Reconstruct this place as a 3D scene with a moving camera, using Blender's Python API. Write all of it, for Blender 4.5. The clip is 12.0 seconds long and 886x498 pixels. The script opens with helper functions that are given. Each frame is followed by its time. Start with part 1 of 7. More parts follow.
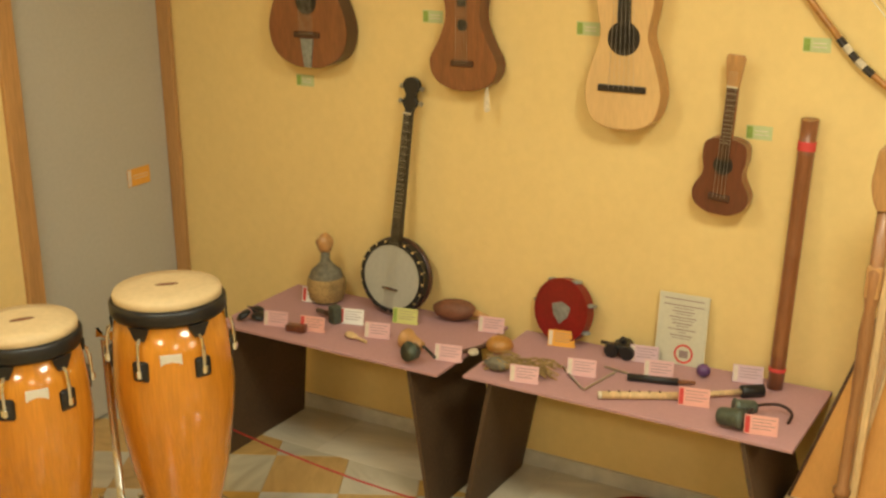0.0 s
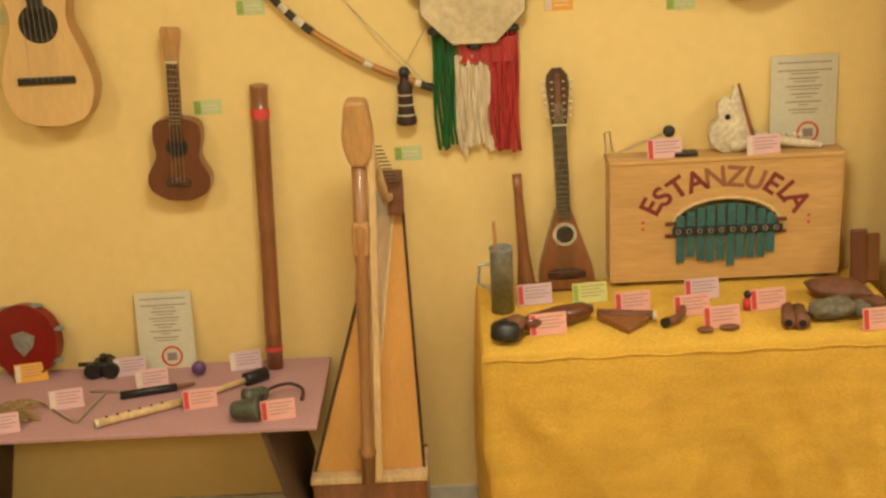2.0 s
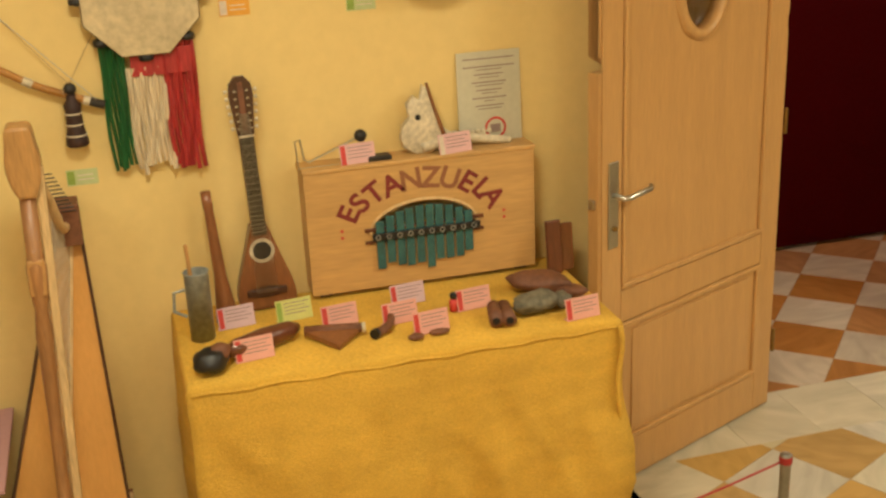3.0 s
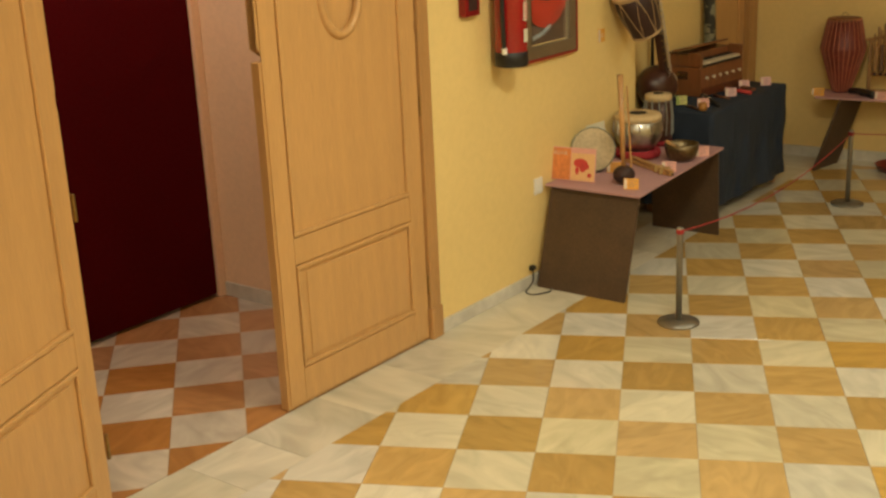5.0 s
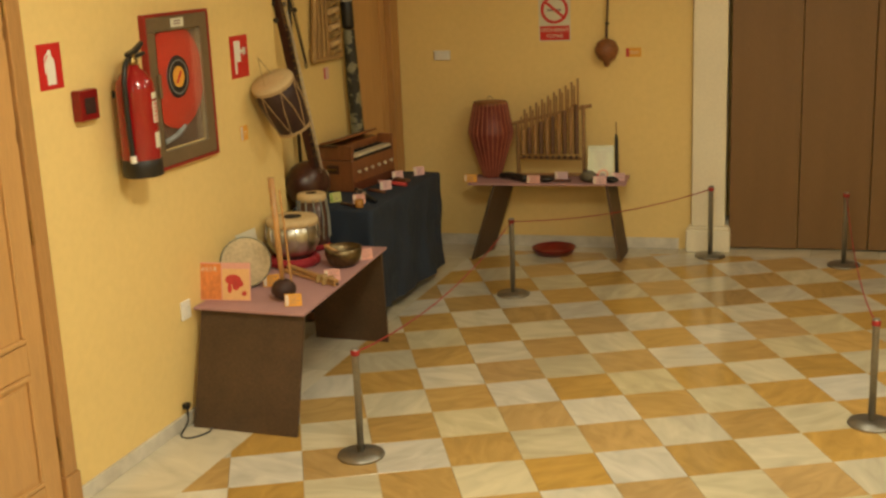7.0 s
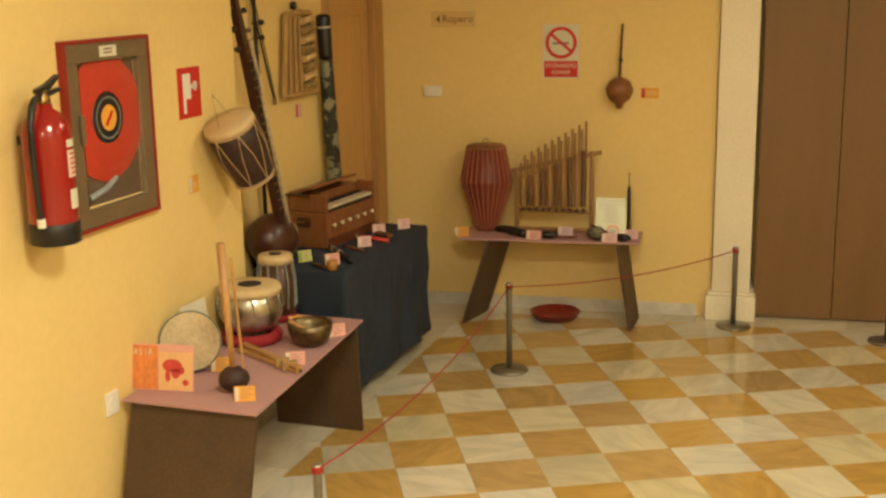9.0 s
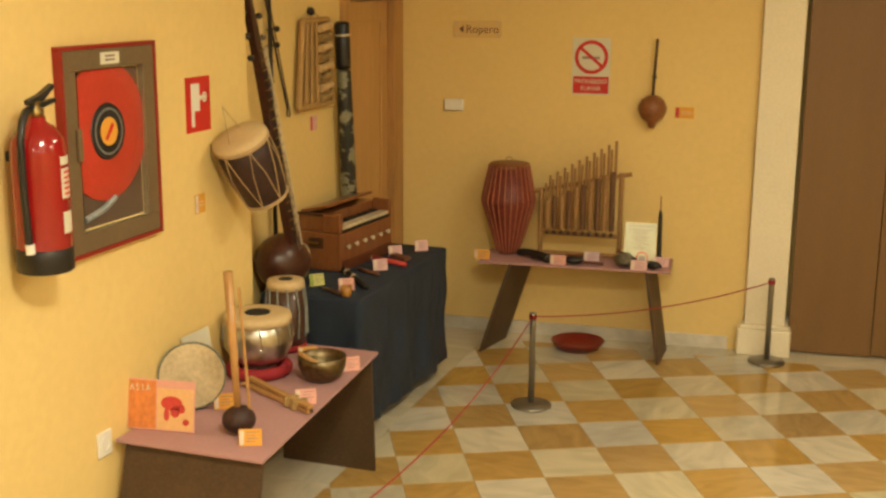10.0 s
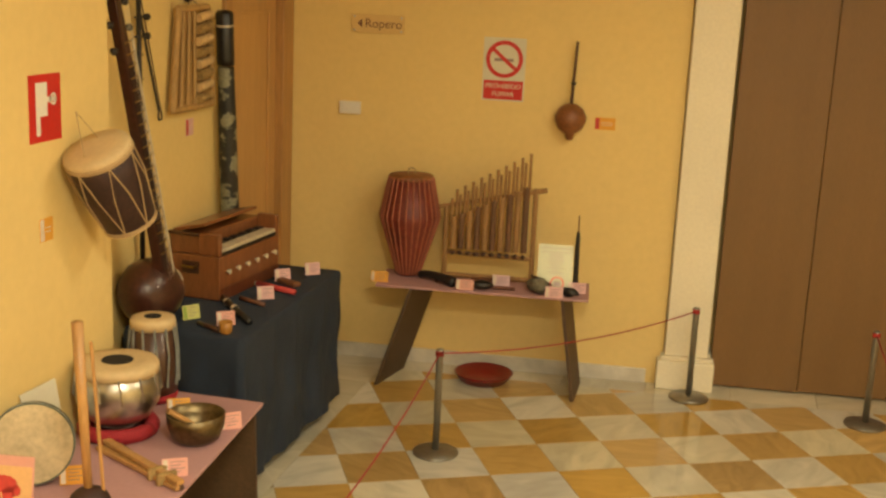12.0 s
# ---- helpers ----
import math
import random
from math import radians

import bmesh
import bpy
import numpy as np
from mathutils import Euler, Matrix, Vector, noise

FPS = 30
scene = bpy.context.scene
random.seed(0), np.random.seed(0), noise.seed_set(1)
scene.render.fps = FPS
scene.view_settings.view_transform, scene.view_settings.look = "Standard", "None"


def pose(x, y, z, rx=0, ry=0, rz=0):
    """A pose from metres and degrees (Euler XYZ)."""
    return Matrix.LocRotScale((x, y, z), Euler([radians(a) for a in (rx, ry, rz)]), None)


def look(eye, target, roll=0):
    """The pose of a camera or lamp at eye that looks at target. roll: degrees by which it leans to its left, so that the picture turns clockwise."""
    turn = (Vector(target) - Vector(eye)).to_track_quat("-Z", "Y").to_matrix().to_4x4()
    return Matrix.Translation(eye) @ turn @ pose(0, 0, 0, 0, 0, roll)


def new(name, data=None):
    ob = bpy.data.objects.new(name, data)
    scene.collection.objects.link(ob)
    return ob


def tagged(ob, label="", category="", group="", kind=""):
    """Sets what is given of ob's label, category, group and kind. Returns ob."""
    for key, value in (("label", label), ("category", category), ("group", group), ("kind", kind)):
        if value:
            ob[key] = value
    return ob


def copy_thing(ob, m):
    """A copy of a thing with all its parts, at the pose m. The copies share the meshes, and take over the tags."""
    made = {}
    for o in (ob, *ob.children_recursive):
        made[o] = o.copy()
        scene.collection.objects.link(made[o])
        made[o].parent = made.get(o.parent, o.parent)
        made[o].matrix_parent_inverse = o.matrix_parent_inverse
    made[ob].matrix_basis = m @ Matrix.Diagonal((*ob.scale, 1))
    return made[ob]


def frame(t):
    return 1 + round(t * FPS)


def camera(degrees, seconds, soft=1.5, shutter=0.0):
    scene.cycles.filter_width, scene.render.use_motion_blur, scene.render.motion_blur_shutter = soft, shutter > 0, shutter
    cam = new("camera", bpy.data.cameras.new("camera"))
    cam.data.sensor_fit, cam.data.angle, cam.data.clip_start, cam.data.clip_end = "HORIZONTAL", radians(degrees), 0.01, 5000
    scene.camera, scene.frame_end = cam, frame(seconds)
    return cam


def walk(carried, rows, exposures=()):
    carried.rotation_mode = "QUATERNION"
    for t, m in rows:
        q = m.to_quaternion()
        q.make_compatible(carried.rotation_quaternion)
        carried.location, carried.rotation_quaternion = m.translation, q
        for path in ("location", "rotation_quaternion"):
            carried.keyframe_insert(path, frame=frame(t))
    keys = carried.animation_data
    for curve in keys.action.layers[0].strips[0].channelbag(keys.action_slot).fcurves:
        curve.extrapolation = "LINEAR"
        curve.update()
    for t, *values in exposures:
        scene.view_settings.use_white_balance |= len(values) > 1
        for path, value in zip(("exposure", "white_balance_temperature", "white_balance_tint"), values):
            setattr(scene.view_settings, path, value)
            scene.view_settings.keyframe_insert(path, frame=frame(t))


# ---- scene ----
cam = camera(41.1, 12.0, soft=2.6)
PATH = [
    (0, (2.694, -3.145, 2.205), (1.062, -4.127, 1.602), -0.6),
    (0.5, (2.624, -3.211, 2.196), (0.889, -3.992, 1.579), -1.1),
    (1, (2.604, -3.355, 2.163), (0.771, -3.869, 1.548), -2.1),
    (1.5, (2.577, -3.43, 2.148), (0.698, -3.706, 1.521), -2.7),
    (2, (2.485, -3.46, 2.132), (0.595, -3.486, 1.478), -3.0),
    (2.5, (2.385, -3.456, 2.137), (0.517, -3.247, 1.454), -3.1),
    (3, (2.305, -3.483, 2.145), (0.497, -2.985, 1.452), -2.6),
    (3.5, (2.214, -3.583, 2.106), (0.514, -2.767, 1.441), -2.2),
    (5.3, (1.872, -3.353, 2.025), (0.812, -1.759, 1.446), -2.8),
    (5.5, (1.834, -3.304, 2.026), (0.842, -1.663, 1.457), -2.9),
    (6, (1.62, -3.191, 2.043), (0.816, -1.443, 1.496), -2.1),
    (6.5, (1.531, -2.992, 2.0), (0.826, -1.191, 1.49), -2.4),
    (7, (1.485, -2.787, 2.003), (0.834, -0.96, 1.515), -2.4),
    (9, (1.155, -1.872, 1.984), (0.526, -0.027, 1.536), -1.0),
    (9.5, (1.068, -1.688, 1.983), (0.428, 0.154, 1.541), -0.4),
    (10, (0.949, -1.534, 1.991), (0.315, 0.311, 1.553), 0.4),
    (10.5, (0.891, -1.406, 1.985), (0.261, 0.442, 1.554), 0.8),
    (11, (0.829, -1.197, 1.988), (0.217, 0.656, 1.549), 1.5),
    (11.5, (0.767, -1.032, 1.987), (0.209, 0.837, 1.542), 1.9),
    (12, (0.648, -0.885, 1.985), (0.212, 1.015, 1.537), 2.6),
]
walk(cam, [(t, look(eye, target, roll)) for t, eye, target, roll in PATH],
     exposures=[(0, 0.05, 6400, 10), (1.5, -0.08, 6600, 11), (2.5, -0.24, 6950, 16), (3.5, -0.26, 6750, 12), (5.5, -0.05, 6650, 10), (7, 0.04, 6800, 12),
                (9, 0.42, 6950, 12), (12, 0.56, 7150, 14)])

# world: dim neutral sky, hardly any of it reaches the closed rooms
world = bpy.data.worlds.new("world")
scene.world = world
world.use_nodes = True
wn = world.node_tree.nodes
sky = wn.new("ShaderNodeTexSky")
sky.sky_type = 'NISHITA'
sky.sun_disc = False
world.node_tree.links.new(sky.outputs[0], wn["Background"].inputs[0])
wn["Background"].inputs[1].default_value = 0.1


def area_lamp(x, y, z, w, h, power, color, rx=0, ry=0, rz=0):
    lamp = bpy.data.lights.new("added_ceiling_lamp", 'AREA')
    lamp.shape, lamp.size, lamp.size_y = 'RECTANGLE', w, h
    lamp.energy, lamp.color = power, color
    ob = new("added_ceiling_lamp", lamp)
    ob.matrix_world = pose(x, y, z, rx, ry, rz)
    return ob


CEIL = 2.9
WARM = (1.0, 0.975, 0.745)
# the ceiling panels, added out of view to light the room: x, y, power
PANELS = [(1.0, -5.4, 20), (0.75, -3.4, 42), (0.75, -0.1, 58), (1.2, 2.6, 14), (3.4, -4.4, 30), (3.3, -1.6, 36), (3.2, 1.6, 20)]
for px, py, pw in PANELS:
    area_lamp(px, py, CEIL - 0.06, 0.55, 0.55, pw, WARM)
# pinkish fill lamp, added out of view to brighten the hall
area_lamp(-2.2, -0.4, CEIL - 0.06, 0.4, 0.4, 17, (1.0, 0.75, 0.6))


# ---- materials ----
def mat(name, color, rough=0.6, metal=0.0, vary=0.12, scale=8.0, grain=60.0, bump=0.1, stretch=(1, 1, 1),
        color2=None, spec=0.5, rand=0.0, coat=0.0, space="Object", contrast=(0.35, 0.65)):
    m = bpy.data.materials.new(name)
    m.use_nodes = True
    nt = m.node_tree
    n, l = nt.nodes, nt.links
    b = n["Principled BSDF"]
    b.inputs["Roughness"].default_value = rough
    b.inputs["Metallic"].default_value = metal
    b.inputs["Specular IOR Level"].default_value = spec
    b.inputs["Coat Weight"].default_value = coat
    tc = n.new("ShaderNodeTexCoord")
    mp = n.new("ShaderNodeMapping")
    mp.inputs["Scale"].default_value = stretch
    l.new(tc.outputs[space], mp.inputs[0])
    big = n.new("ShaderNodeTexNoise")
    big.inputs["Scale"].default_value = scale
    big.inputs["Detail"].default_value = 5
    l.new(mp.outputs[0], big.inputs["Vector"])
    fine = n.new("ShaderNodeTexNoise")
    fine.inputs["Scale"].default_value = grain
    fine.inputs["Detail"].default_value = 4
    l.new(mp.outputs[0], fine.inputs["Vector"])
    ramp = n.new("ShaderNodeMapRange")
    ramp.inputs[1].default_value, ramp.inputs[2].default_value = contrast
    l.new(big.outputs[0], ramp.inputs[0])
    c2 = color2 if color2 else tuple(c * (1 - vary) for c in color)
    mix = n.new("ShaderNodeMix")
    mix.data_type = 'RGBA'
    mix.inputs[6].default_value = (*color, 1)
    mix.inputs[7].default_value = (*c2, 1)
    l.new(ramp.outputs[0], mix.inputs[0])
    hsv = n.new("ShaderNodeHueSaturation")
    val = n.new("ShaderNodeMapRange")
    val.inputs[1].default_value, val.inputs[2].default_value = 0.3, 0.7
    val.inputs[3].default_value, val.inputs[4].default_value = 1 - vary, 1 + vary * 0.6
    l.new(fine.outputs[0], val.inputs[0])
    out = val.outputs[0]
    if rand:
        info = n.new("ShaderNodeObjectInfo")
        rr = n.new("ShaderNodeMapRange")
        rr.inputs[3].default_value, rr.inputs[4].default_value = 1 - rand, 1 + rand * 0.5
        l.new(info.outputs["Random"], rr.inputs[0])
        mul = n.new("ShaderNodeMath")
        mul.operation = 'MULTIPLY'
        l.new(out, mul.inputs[0])
        l.new(rr.outputs[0], mul.inputs[1])
        out = mul.outputs[0]
    l.new(out, hsv.inputs["Value"])
    l.new(mix.outputs[2], hsv.inputs["Color"])
    l.new(hsv.outputs[0], b.inputs["Base Color"])
    if bump:
        bp = n.new("ShaderNodeBump")
        bp.inputs["Strength"].default_value = bump
        bp.inputs["Distance"].default_value = 0.01
        l.new(fine.outputs[0], bp.inputs["Height"])
        l.new(bp.outputs[0], b.inputs["Normal"])
    return m


def marble(name, color, vein, rough=0.12, scale=4.0, amount=0.5, dull=0.9):
    """Polished stone: cloudy ground with turbulent veins, a little different on every slab."""
    m = bpy.data.materials.new(name)
    m.use_nodes = True
    n, l = m.node_tree.nodes, m.node_tree.links
    b = n["Principled BSDF"]
    b.inputs["Roughness"].default_value = rough
    tc = n.new("ShaderNodeTexCoord")
    info = n.new("ShaderNodeObjectInfo")
    geo = n.new("ShaderNodeNewGeometry")
    add = n.new("ShaderNodeMath")
    l.new(info.outputs["Random"], add.inputs[0])
    l.new(geo.outputs["Random Per Island"], add.inputs[1])
    sc = n.new("ShaderNodeMath")
    sc.operation = 'MULTIPLY'
    sc.inputs[1].default_value = 37.0
    l.new(add.outputs[0], sc.inputs[0])
    off = n.new("ShaderNodeVectorMath")
    l.new(tc.outputs["Object"], off.inputs[0])
    l.new(sc.outputs[0], off.inputs[1])
    rot = n.new("ShaderNodeVectorRotate")
    rot.rotation_type = 'Z_AXIS'
    l.new(off.outputs[0], rot.inputs["Vector"])
    l.new(sc.outputs[0], rot.inputs["Angle"])
    st = n.new("ShaderNodeMapping")
    st.inputs["Scale"].default_value = (1, 2.6, 1)
    l.new(rot.outputs[0], st.inputs[0])
    cloud = n.new("ShaderNodeTexNoise")
    cloud.inputs["Scale"].default_value = scale
    cloud.inputs["Detail"].default_value = 6
    cloud.inputs["Distortion"].default_value = 1.2
    l.new(st.outputs[0], cloud.inputs["Vector"])
    veins = n.new("ShaderNodeTexNoise")
    veins.noise_type = 'RIDGED_MULTIFRACTAL'
    veins.inputs["Scale"].default_value = scale * 0.9
    veins.inputs["Detail"].default_value = 4
    veins.inputs["Distortion"].default_value = 0.8
    l.new(st.outputs[0], veins.inputs["Vector"])
    vr = n.new("ShaderNodeMapRange")
    vr.inputs[1].default_value, vr.inputs[2].default_value = 0.75, 1.6
    vr.inputs[4].default_value = amount
    l.new(veins.outputs[0], vr.inputs[0])
    cr = n.new("ShaderNodeMapRange")
    cr.inputs[1].default_value, cr.inputs[2].default_value = 0.3, 0.75
    cr.inputs[3].default_value, cr.inputs[4].default_value = 1.12, 0.8
    l.new(cloud.outputs[0], cr.inputs[0])
    rv = n.new("ShaderNodeMapRange")
    rv.inputs[2].default_value = 2.0
    rv.inputs[3].default_value, rv.inputs[4].default_value = 0.72, 1.14
    l.new(add.outputs[0], rv.inputs[0])
    vv = n.new("ShaderNodeMath")
    vv.operation = 'MULTIPLY'
    l.new(cr.outputs[0], vv.inputs[0])
    l.new(rv.outputs[0], vv.inputs[1])
    mix = n.new("ShaderNodeMix")
    mix.data_type = 'RGBA'
    mix.inputs[6].default_value = (*color, 1)
    mix.inputs[7].default_value = (*vein, 1)
    l.new(vr.outputs[0], mix.inputs[0])
    hsv = n.new("ShaderNodeHueSaturation")
    l.new(vv.outputs[0], hsv.inputs["Value"])
    fr = n.new("ShaderNodeMath")
    fr.operation = 'FRACT'
    l.new(sc.outputs[0], fr.inputs[0])
    sr = n.new("ShaderNodeMapRange")
    sr.inputs[3].default_value, sr.inputs[4].default_value = dull, 1.08
    l.new(fr.outputs[0], sr.inputs[0])
    l.new(sr.outputs[0], hsv.inputs["Saturation"])
    l.new(mix.outputs[2], hsv.inputs["Color"])
    l.new(hsv.outputs[0], b.inputs["Base Color"])
    rr = n.new("ShaderNodeMapRange")
    rr.inputs[3].default_value, rr.inputs[4].default_value = rough * 0.7, rough * 1.8
    l.new(cloud.outputs[0], rr.inputs[0])
    l.new(rr.outputs[0], b.inputs["Roughness"])
    return m


def glass_mat(name, color=(1, 1, 1), rough=0.02):
    m = bpy.data.materials.new(name)
    m.use_nodes = True
    b = m.node_tree.nodes["Principled BSDF"]
    b.inputs["Base Color"].default_value = (*color, 1)
    b.inputs["Transmission Weight"].default_value = 1
    b.inputs["Roughness"].default_value = rough
    b.inputs["IOR"].default_value = 1.45
    return m


M = {}
M["yellow"] = mat("yellow_wall_paint", (0.78, 0.575, 0.235), 0.75, vary=0.03, scale=1.2, grain=30, bump=0.03)
M["hall_wall"] = mat("pinkish_hall_paint", (0.78, 0.55, 0.36), 0.75, vary=0.05, scale=1.2, grain=45, bump=0.1)
M["ceiling"] = mat("white_ceiling_paint", (0.82, 0.80, 0.76), 0.9, vary=0.04, scale=2, grain=50, bump=0.05)
M["cream"] = mat("cream_plaster", (0.82, 0.74, 0.56), 0.6, vary=0.05, scale=3, bump=0.05)
M["skirting"] = mat("pale_marble_skirting", (0.62, 0.58, 0.50), 0.3, vary=0.15, scale=5, grain=20, bump=0.02)
M["tile_white"] = marble("white_veined_marble", (0.62, 0.54, 0.345), (0.33, 0.31, 0.24), 0.10, 3.5, 0.55, 0.45)
M["tile_orange"] = marble("ochre_marble", (0.49, 0.305, 0.1), (0.3, 0.17, 0.055), 0.10, 5, 0.45)
M["band"] = marble("grey_white_marble", (0.64, 0.58, 0.44), (0.36, 0.36, 0.31), 0.14, 2.5, 0.5)
M["hall_white"] = marble("hall_white_marble", (0.56, 0.48, 0.38), (0.36, 0.34, 0.3), 0.16, 3.5, 0.35)
M["hall_orange"] = marble("hall_ochre_marble", (0.42, 0.2, 0.075), (0.28, 0.13, 0.05), 0.16, 5, 0.35)
M["grout"] = mat("grey_grout", (0.33, 0.26, 0.16), 0.8, scale=20, bump=0.05)
M["door_wood"] = mat("honey_oak_veneer", (0.57, 0.32, 0.12), 0.38, vary=0.09, scale=3, grain=26, bump=0.05, stretch=(7, 7, 0.5), coat=0.15)
M["frame_wood"] = mat("oak_frame", (0.50, 0.265, 0.095), 0.4, vary=0.16, scale=3, grain=26, bump=0.05, stretch=(7, 7, 0.5), coat=0.1)
M["box_wood"] = mat("light_oak_laminate", (0.60, 0.35, 0.13), 0.45, vary=0.12, scale=3, grain=20, bump=0.03, stretch=(6, 0.6, 6))
M["dark_board"] = mat("dark_brown_fibreboard", (0.085, 0.047, 0.022), 0.62, vary=0.22, scale=6, grain=90, bump=0.1)
M["pink"] = mat("pink_paper_table_cover", (0.44, 0.245, 0.25), 0.7, vary=0.05, scale=6, grain=80, bump=0.03)
M["brown_door"] = mat("brown_folding_panel", (0.20, 0.105, 0.036), 0.55, vary=0.08, scale=2, grain=40, bump=0.04, stretch=(5, 5, 0.6))
M["red_panel"] = mat("dark_red_door", (0.068, 0.001, 0.003), 0.9, vary=0.1, scale=2, bump=0.05)
M["red_panel"].node_tree.nodes["Principled BSDF"].inputs["Specular IOR Level"].default_value = 0.08
M["grey_panel"] = mat("grey_painted_panel", (0.47, 0.44, 0.37), 0.6, vary=0.04, scale=2, bump=0.03)
M["steel"] = mat("brushed_steel", (0.55, 0.54, 0.5), 0.32, 1.0, vary=0.1, scale=8, grain=120, bump=0.03, stretch=(1, 1, 8))
M["post"] = mat("grey_metal_post", (0.30, 0.28, 0.24), 0.42, 0.85, vary=0.12, scale=9, bump=0.03)
M["chrome"] = mat("chrome", (0.8, 0.8, 0.78), 0.12, 1.0, vary=0.05, bump=0)
M["brass"] = mat("brass", (0.36, 0.24, 0.09), 0.34, 1.0, vary=0.2, scale=10, bump=0.05)
M["red_cord"] = mat("red_cord", (0.36, 0.02, 0.02), 0.6, bump=0.1, grain=300)
M["yellow_cloth"] = mat("yellow_burlap", (0.74, 0.43, 0.06), 0.9, vary=0.13, scale=7, grain=110, bump=0.6, stretch=(1, 1, 3))
M["blue_cloth"] = mat("dark_blue_cloth", (0.020, 0.031, 0.054), 0.9, vary=0.2, scale=6, grain=240, bump=0.4)
M["black"] = mat("black_plastic", (0.015, 0.014, 0.014), 0.4, vary=0.2, bump=0.03)
M["white"] = mat("white_plastic", (0.78, 0.75, 0.68), 0.5, vary=0.04, bump=0.02)
M["paper"] = mat("white_paper", (0.66, 0.63, 0.50), 0.7, vary=0.03, bump=0.01)
M["red"] = mat("signal_red", (0.58, 0.02, 0.02), 0.4, vary=0.06, bump=0.01)


# ---- mesh helpers ----
def part(name, bm, material, parent=None, label="", smooth=False):
    me = bpy.data.meshes.new(name)
    bmesh.ops.recalc_face_normals(bm, faces=bm.faces)
    bm.to_mesh(me)
    bm.free()
    me.materials.append(material)
    if smooth:
        for p in me.polygons:
            p.use_smooth = True
    ob = new(name, me)
    if parent:
        ob.parent = parent
    if label:
        ob["label"] = label
    return ob


def thing(name, m, label, category, group="", kind=""):
    ob = new(name)
    ob.empty_display_size = 0.05
    ob.matrix_world = m
    return tagged(ob, label, category, group, kind)


def box(x0, x1, y0, y1, z0, z1, bevel=0.0, bm=None):
    bm = bm or bmesh.new()
    r = bmesh.ops.create_cube(bm, size=1)
    bmesh.ops.scale(bm, vec=(x1 - x0, y1 - y0, z1 - z0), verts=r["verts"])
    bmesh.ops.translate(bm, vec=((x0 + x1) / 2, (y0 + y1) / 2, (z0 + z1) / 2), verts=r["verts"])
    if bevel:
        es = list({e for v in r["verts"] for e in v.link_edges})
        bmesh.ops.bevel(bm, geom=es, offset=bevel, segments=2, affect='EDGES', profile=0.5)
    return bm


def lathe(profile, seg=32, bm=None, cap=True):
    """Turned body: (radius, height) pairs about the z axis."""
    bm = bm or bmesh.new()
    rings = []
    for r, z in profile:
        rings.append([bm.verts.new((r * math.cos(2 * math.pi * k / seg), r * math.sin(2 * math.pi * k / seg), z)) for k in range(seg)])
    for a, b in zip(rings, rings[1:]):
        for k in range(seg):
            bm.faces.new((a[k], a[(k + 1) % seg], b[(k + 1) % seg], b[k]))
    if cap:
        bm.faces.new(rings[0][::-1])
        bm.faces.new(rings[-1])
    return bm


def tube(points, r, seg=8, bm=None, r2=None):
    """Round bar along points, tapering from r to r2."""
    bm = bm or bmesh.new()
    pts = [Vector(p) for p in points]
    rings = []
    up = Vector((0.13, 0.31, 0.94))
    for i, p in enumerate(pts):
        d = (pts[min(i + 1, len(pts) - 1)] - pts[max(i - 1, 0)]).normalized()
        a = d.cross(up if abs(d.dot(up)) < 0.95 else Vector((1, 0, 0))).normalized()
        b = d.cross(a)
        rr = r if r2 is None else r + (r2 - r) * i / (len(pts) - 1)
        rings.append([bm.verts.new(p + a * rr * math.cos(2 * math.pi * k / seg) + b * rr * math.sin(2 * math.pi * k / seg)) for k in range(seg)])
    for a, b in zip(rings, rings[1:]):
        for k in range(seg):
            bm.faces.new((a[k], a[(k + 1) % seg], b[(k + 1) % seg], b[k]))
    bm.faces.new(rings[0][::-1])
    bm.faces.new(rings[-1])
    return bm


def slab(outline, x0, x1, bevel=0.0, bm=None):
    """A plate with an outline of (y, z), from x0 to x1."""
    bm = bm or bmesh.new()
    vs = [bm.verts.new((x0, y, z)) for y, z in outline]
    f = bm.faces.new(vs)
    e = bmesh.ops.extrude_face_region(bm, geom=[f])
    nv = [v for v in e["geom"] if isinstance(v, bmesh.types.BMVert)]
    bmesh.ops.translate(bm, vec=(x1 - x0, 0, 0), verts=nv)
    if bevel:
        es = [ed for ed in bm.edges if all(v in nv for v in ed.verts)]
        bmesh.ops.bevel(bm, geom=es, offset=bevel, segments=2, affect='EDGES', profile=0.5)
    return bm


def disc_x(r, x0, x1, y=0, z=0, seg=32, bm=None):
    return slab([(y + r * math.cos(2 * math.pi * k / seg), z + r * math.sin(2 * math.pi * k / seg)) for k in range(seg)], x0, x1, bm=bm)


def ring_x(r, thick, depth, x=0, y=0, z=0, seg=40, bm=None):
    """A flat ring standing in the yz plane."""
    bm = bm or bmesh.new()
    rows = []
    for k in range(seg):
        a = 2 * math.pi * k / seg
        c, s = math.cos(a), math.sin(a)
        rows.append([bm.verts.new((x + dx, y + rr * c, z + rr * s)) for rr, dx in ((r, 0), (r, depth), (r - thick, depth), (r - thick, 0))])
    for k in range(seg):
        a, b = rows[k], rows[(k + 1) % seg]
        for q in range(4):
            bm.faces.new((a[q], a[(q + 1) % 4], b[(q + 1) % 4], b[q]))
    return bm


def turned(bm, m):
    bmesh.ops.transform(bm, matrix=m, verts=bm.verts)
    return bm


# ---- the setting ----
WA, WB, WR = -1.05, -1.276, -1.5      # wall faces: guitars, doorway, recess by the cloakroom door
DOOR0, DOOR1 = -1.277, 0.588           # the double doorway
XE, YS = 4.6, -6.73                    # far side of the room and its end wall
SLOPE = 0.077


def wall_c(x):
    return 4.85 + SLOPE * (x - WR)


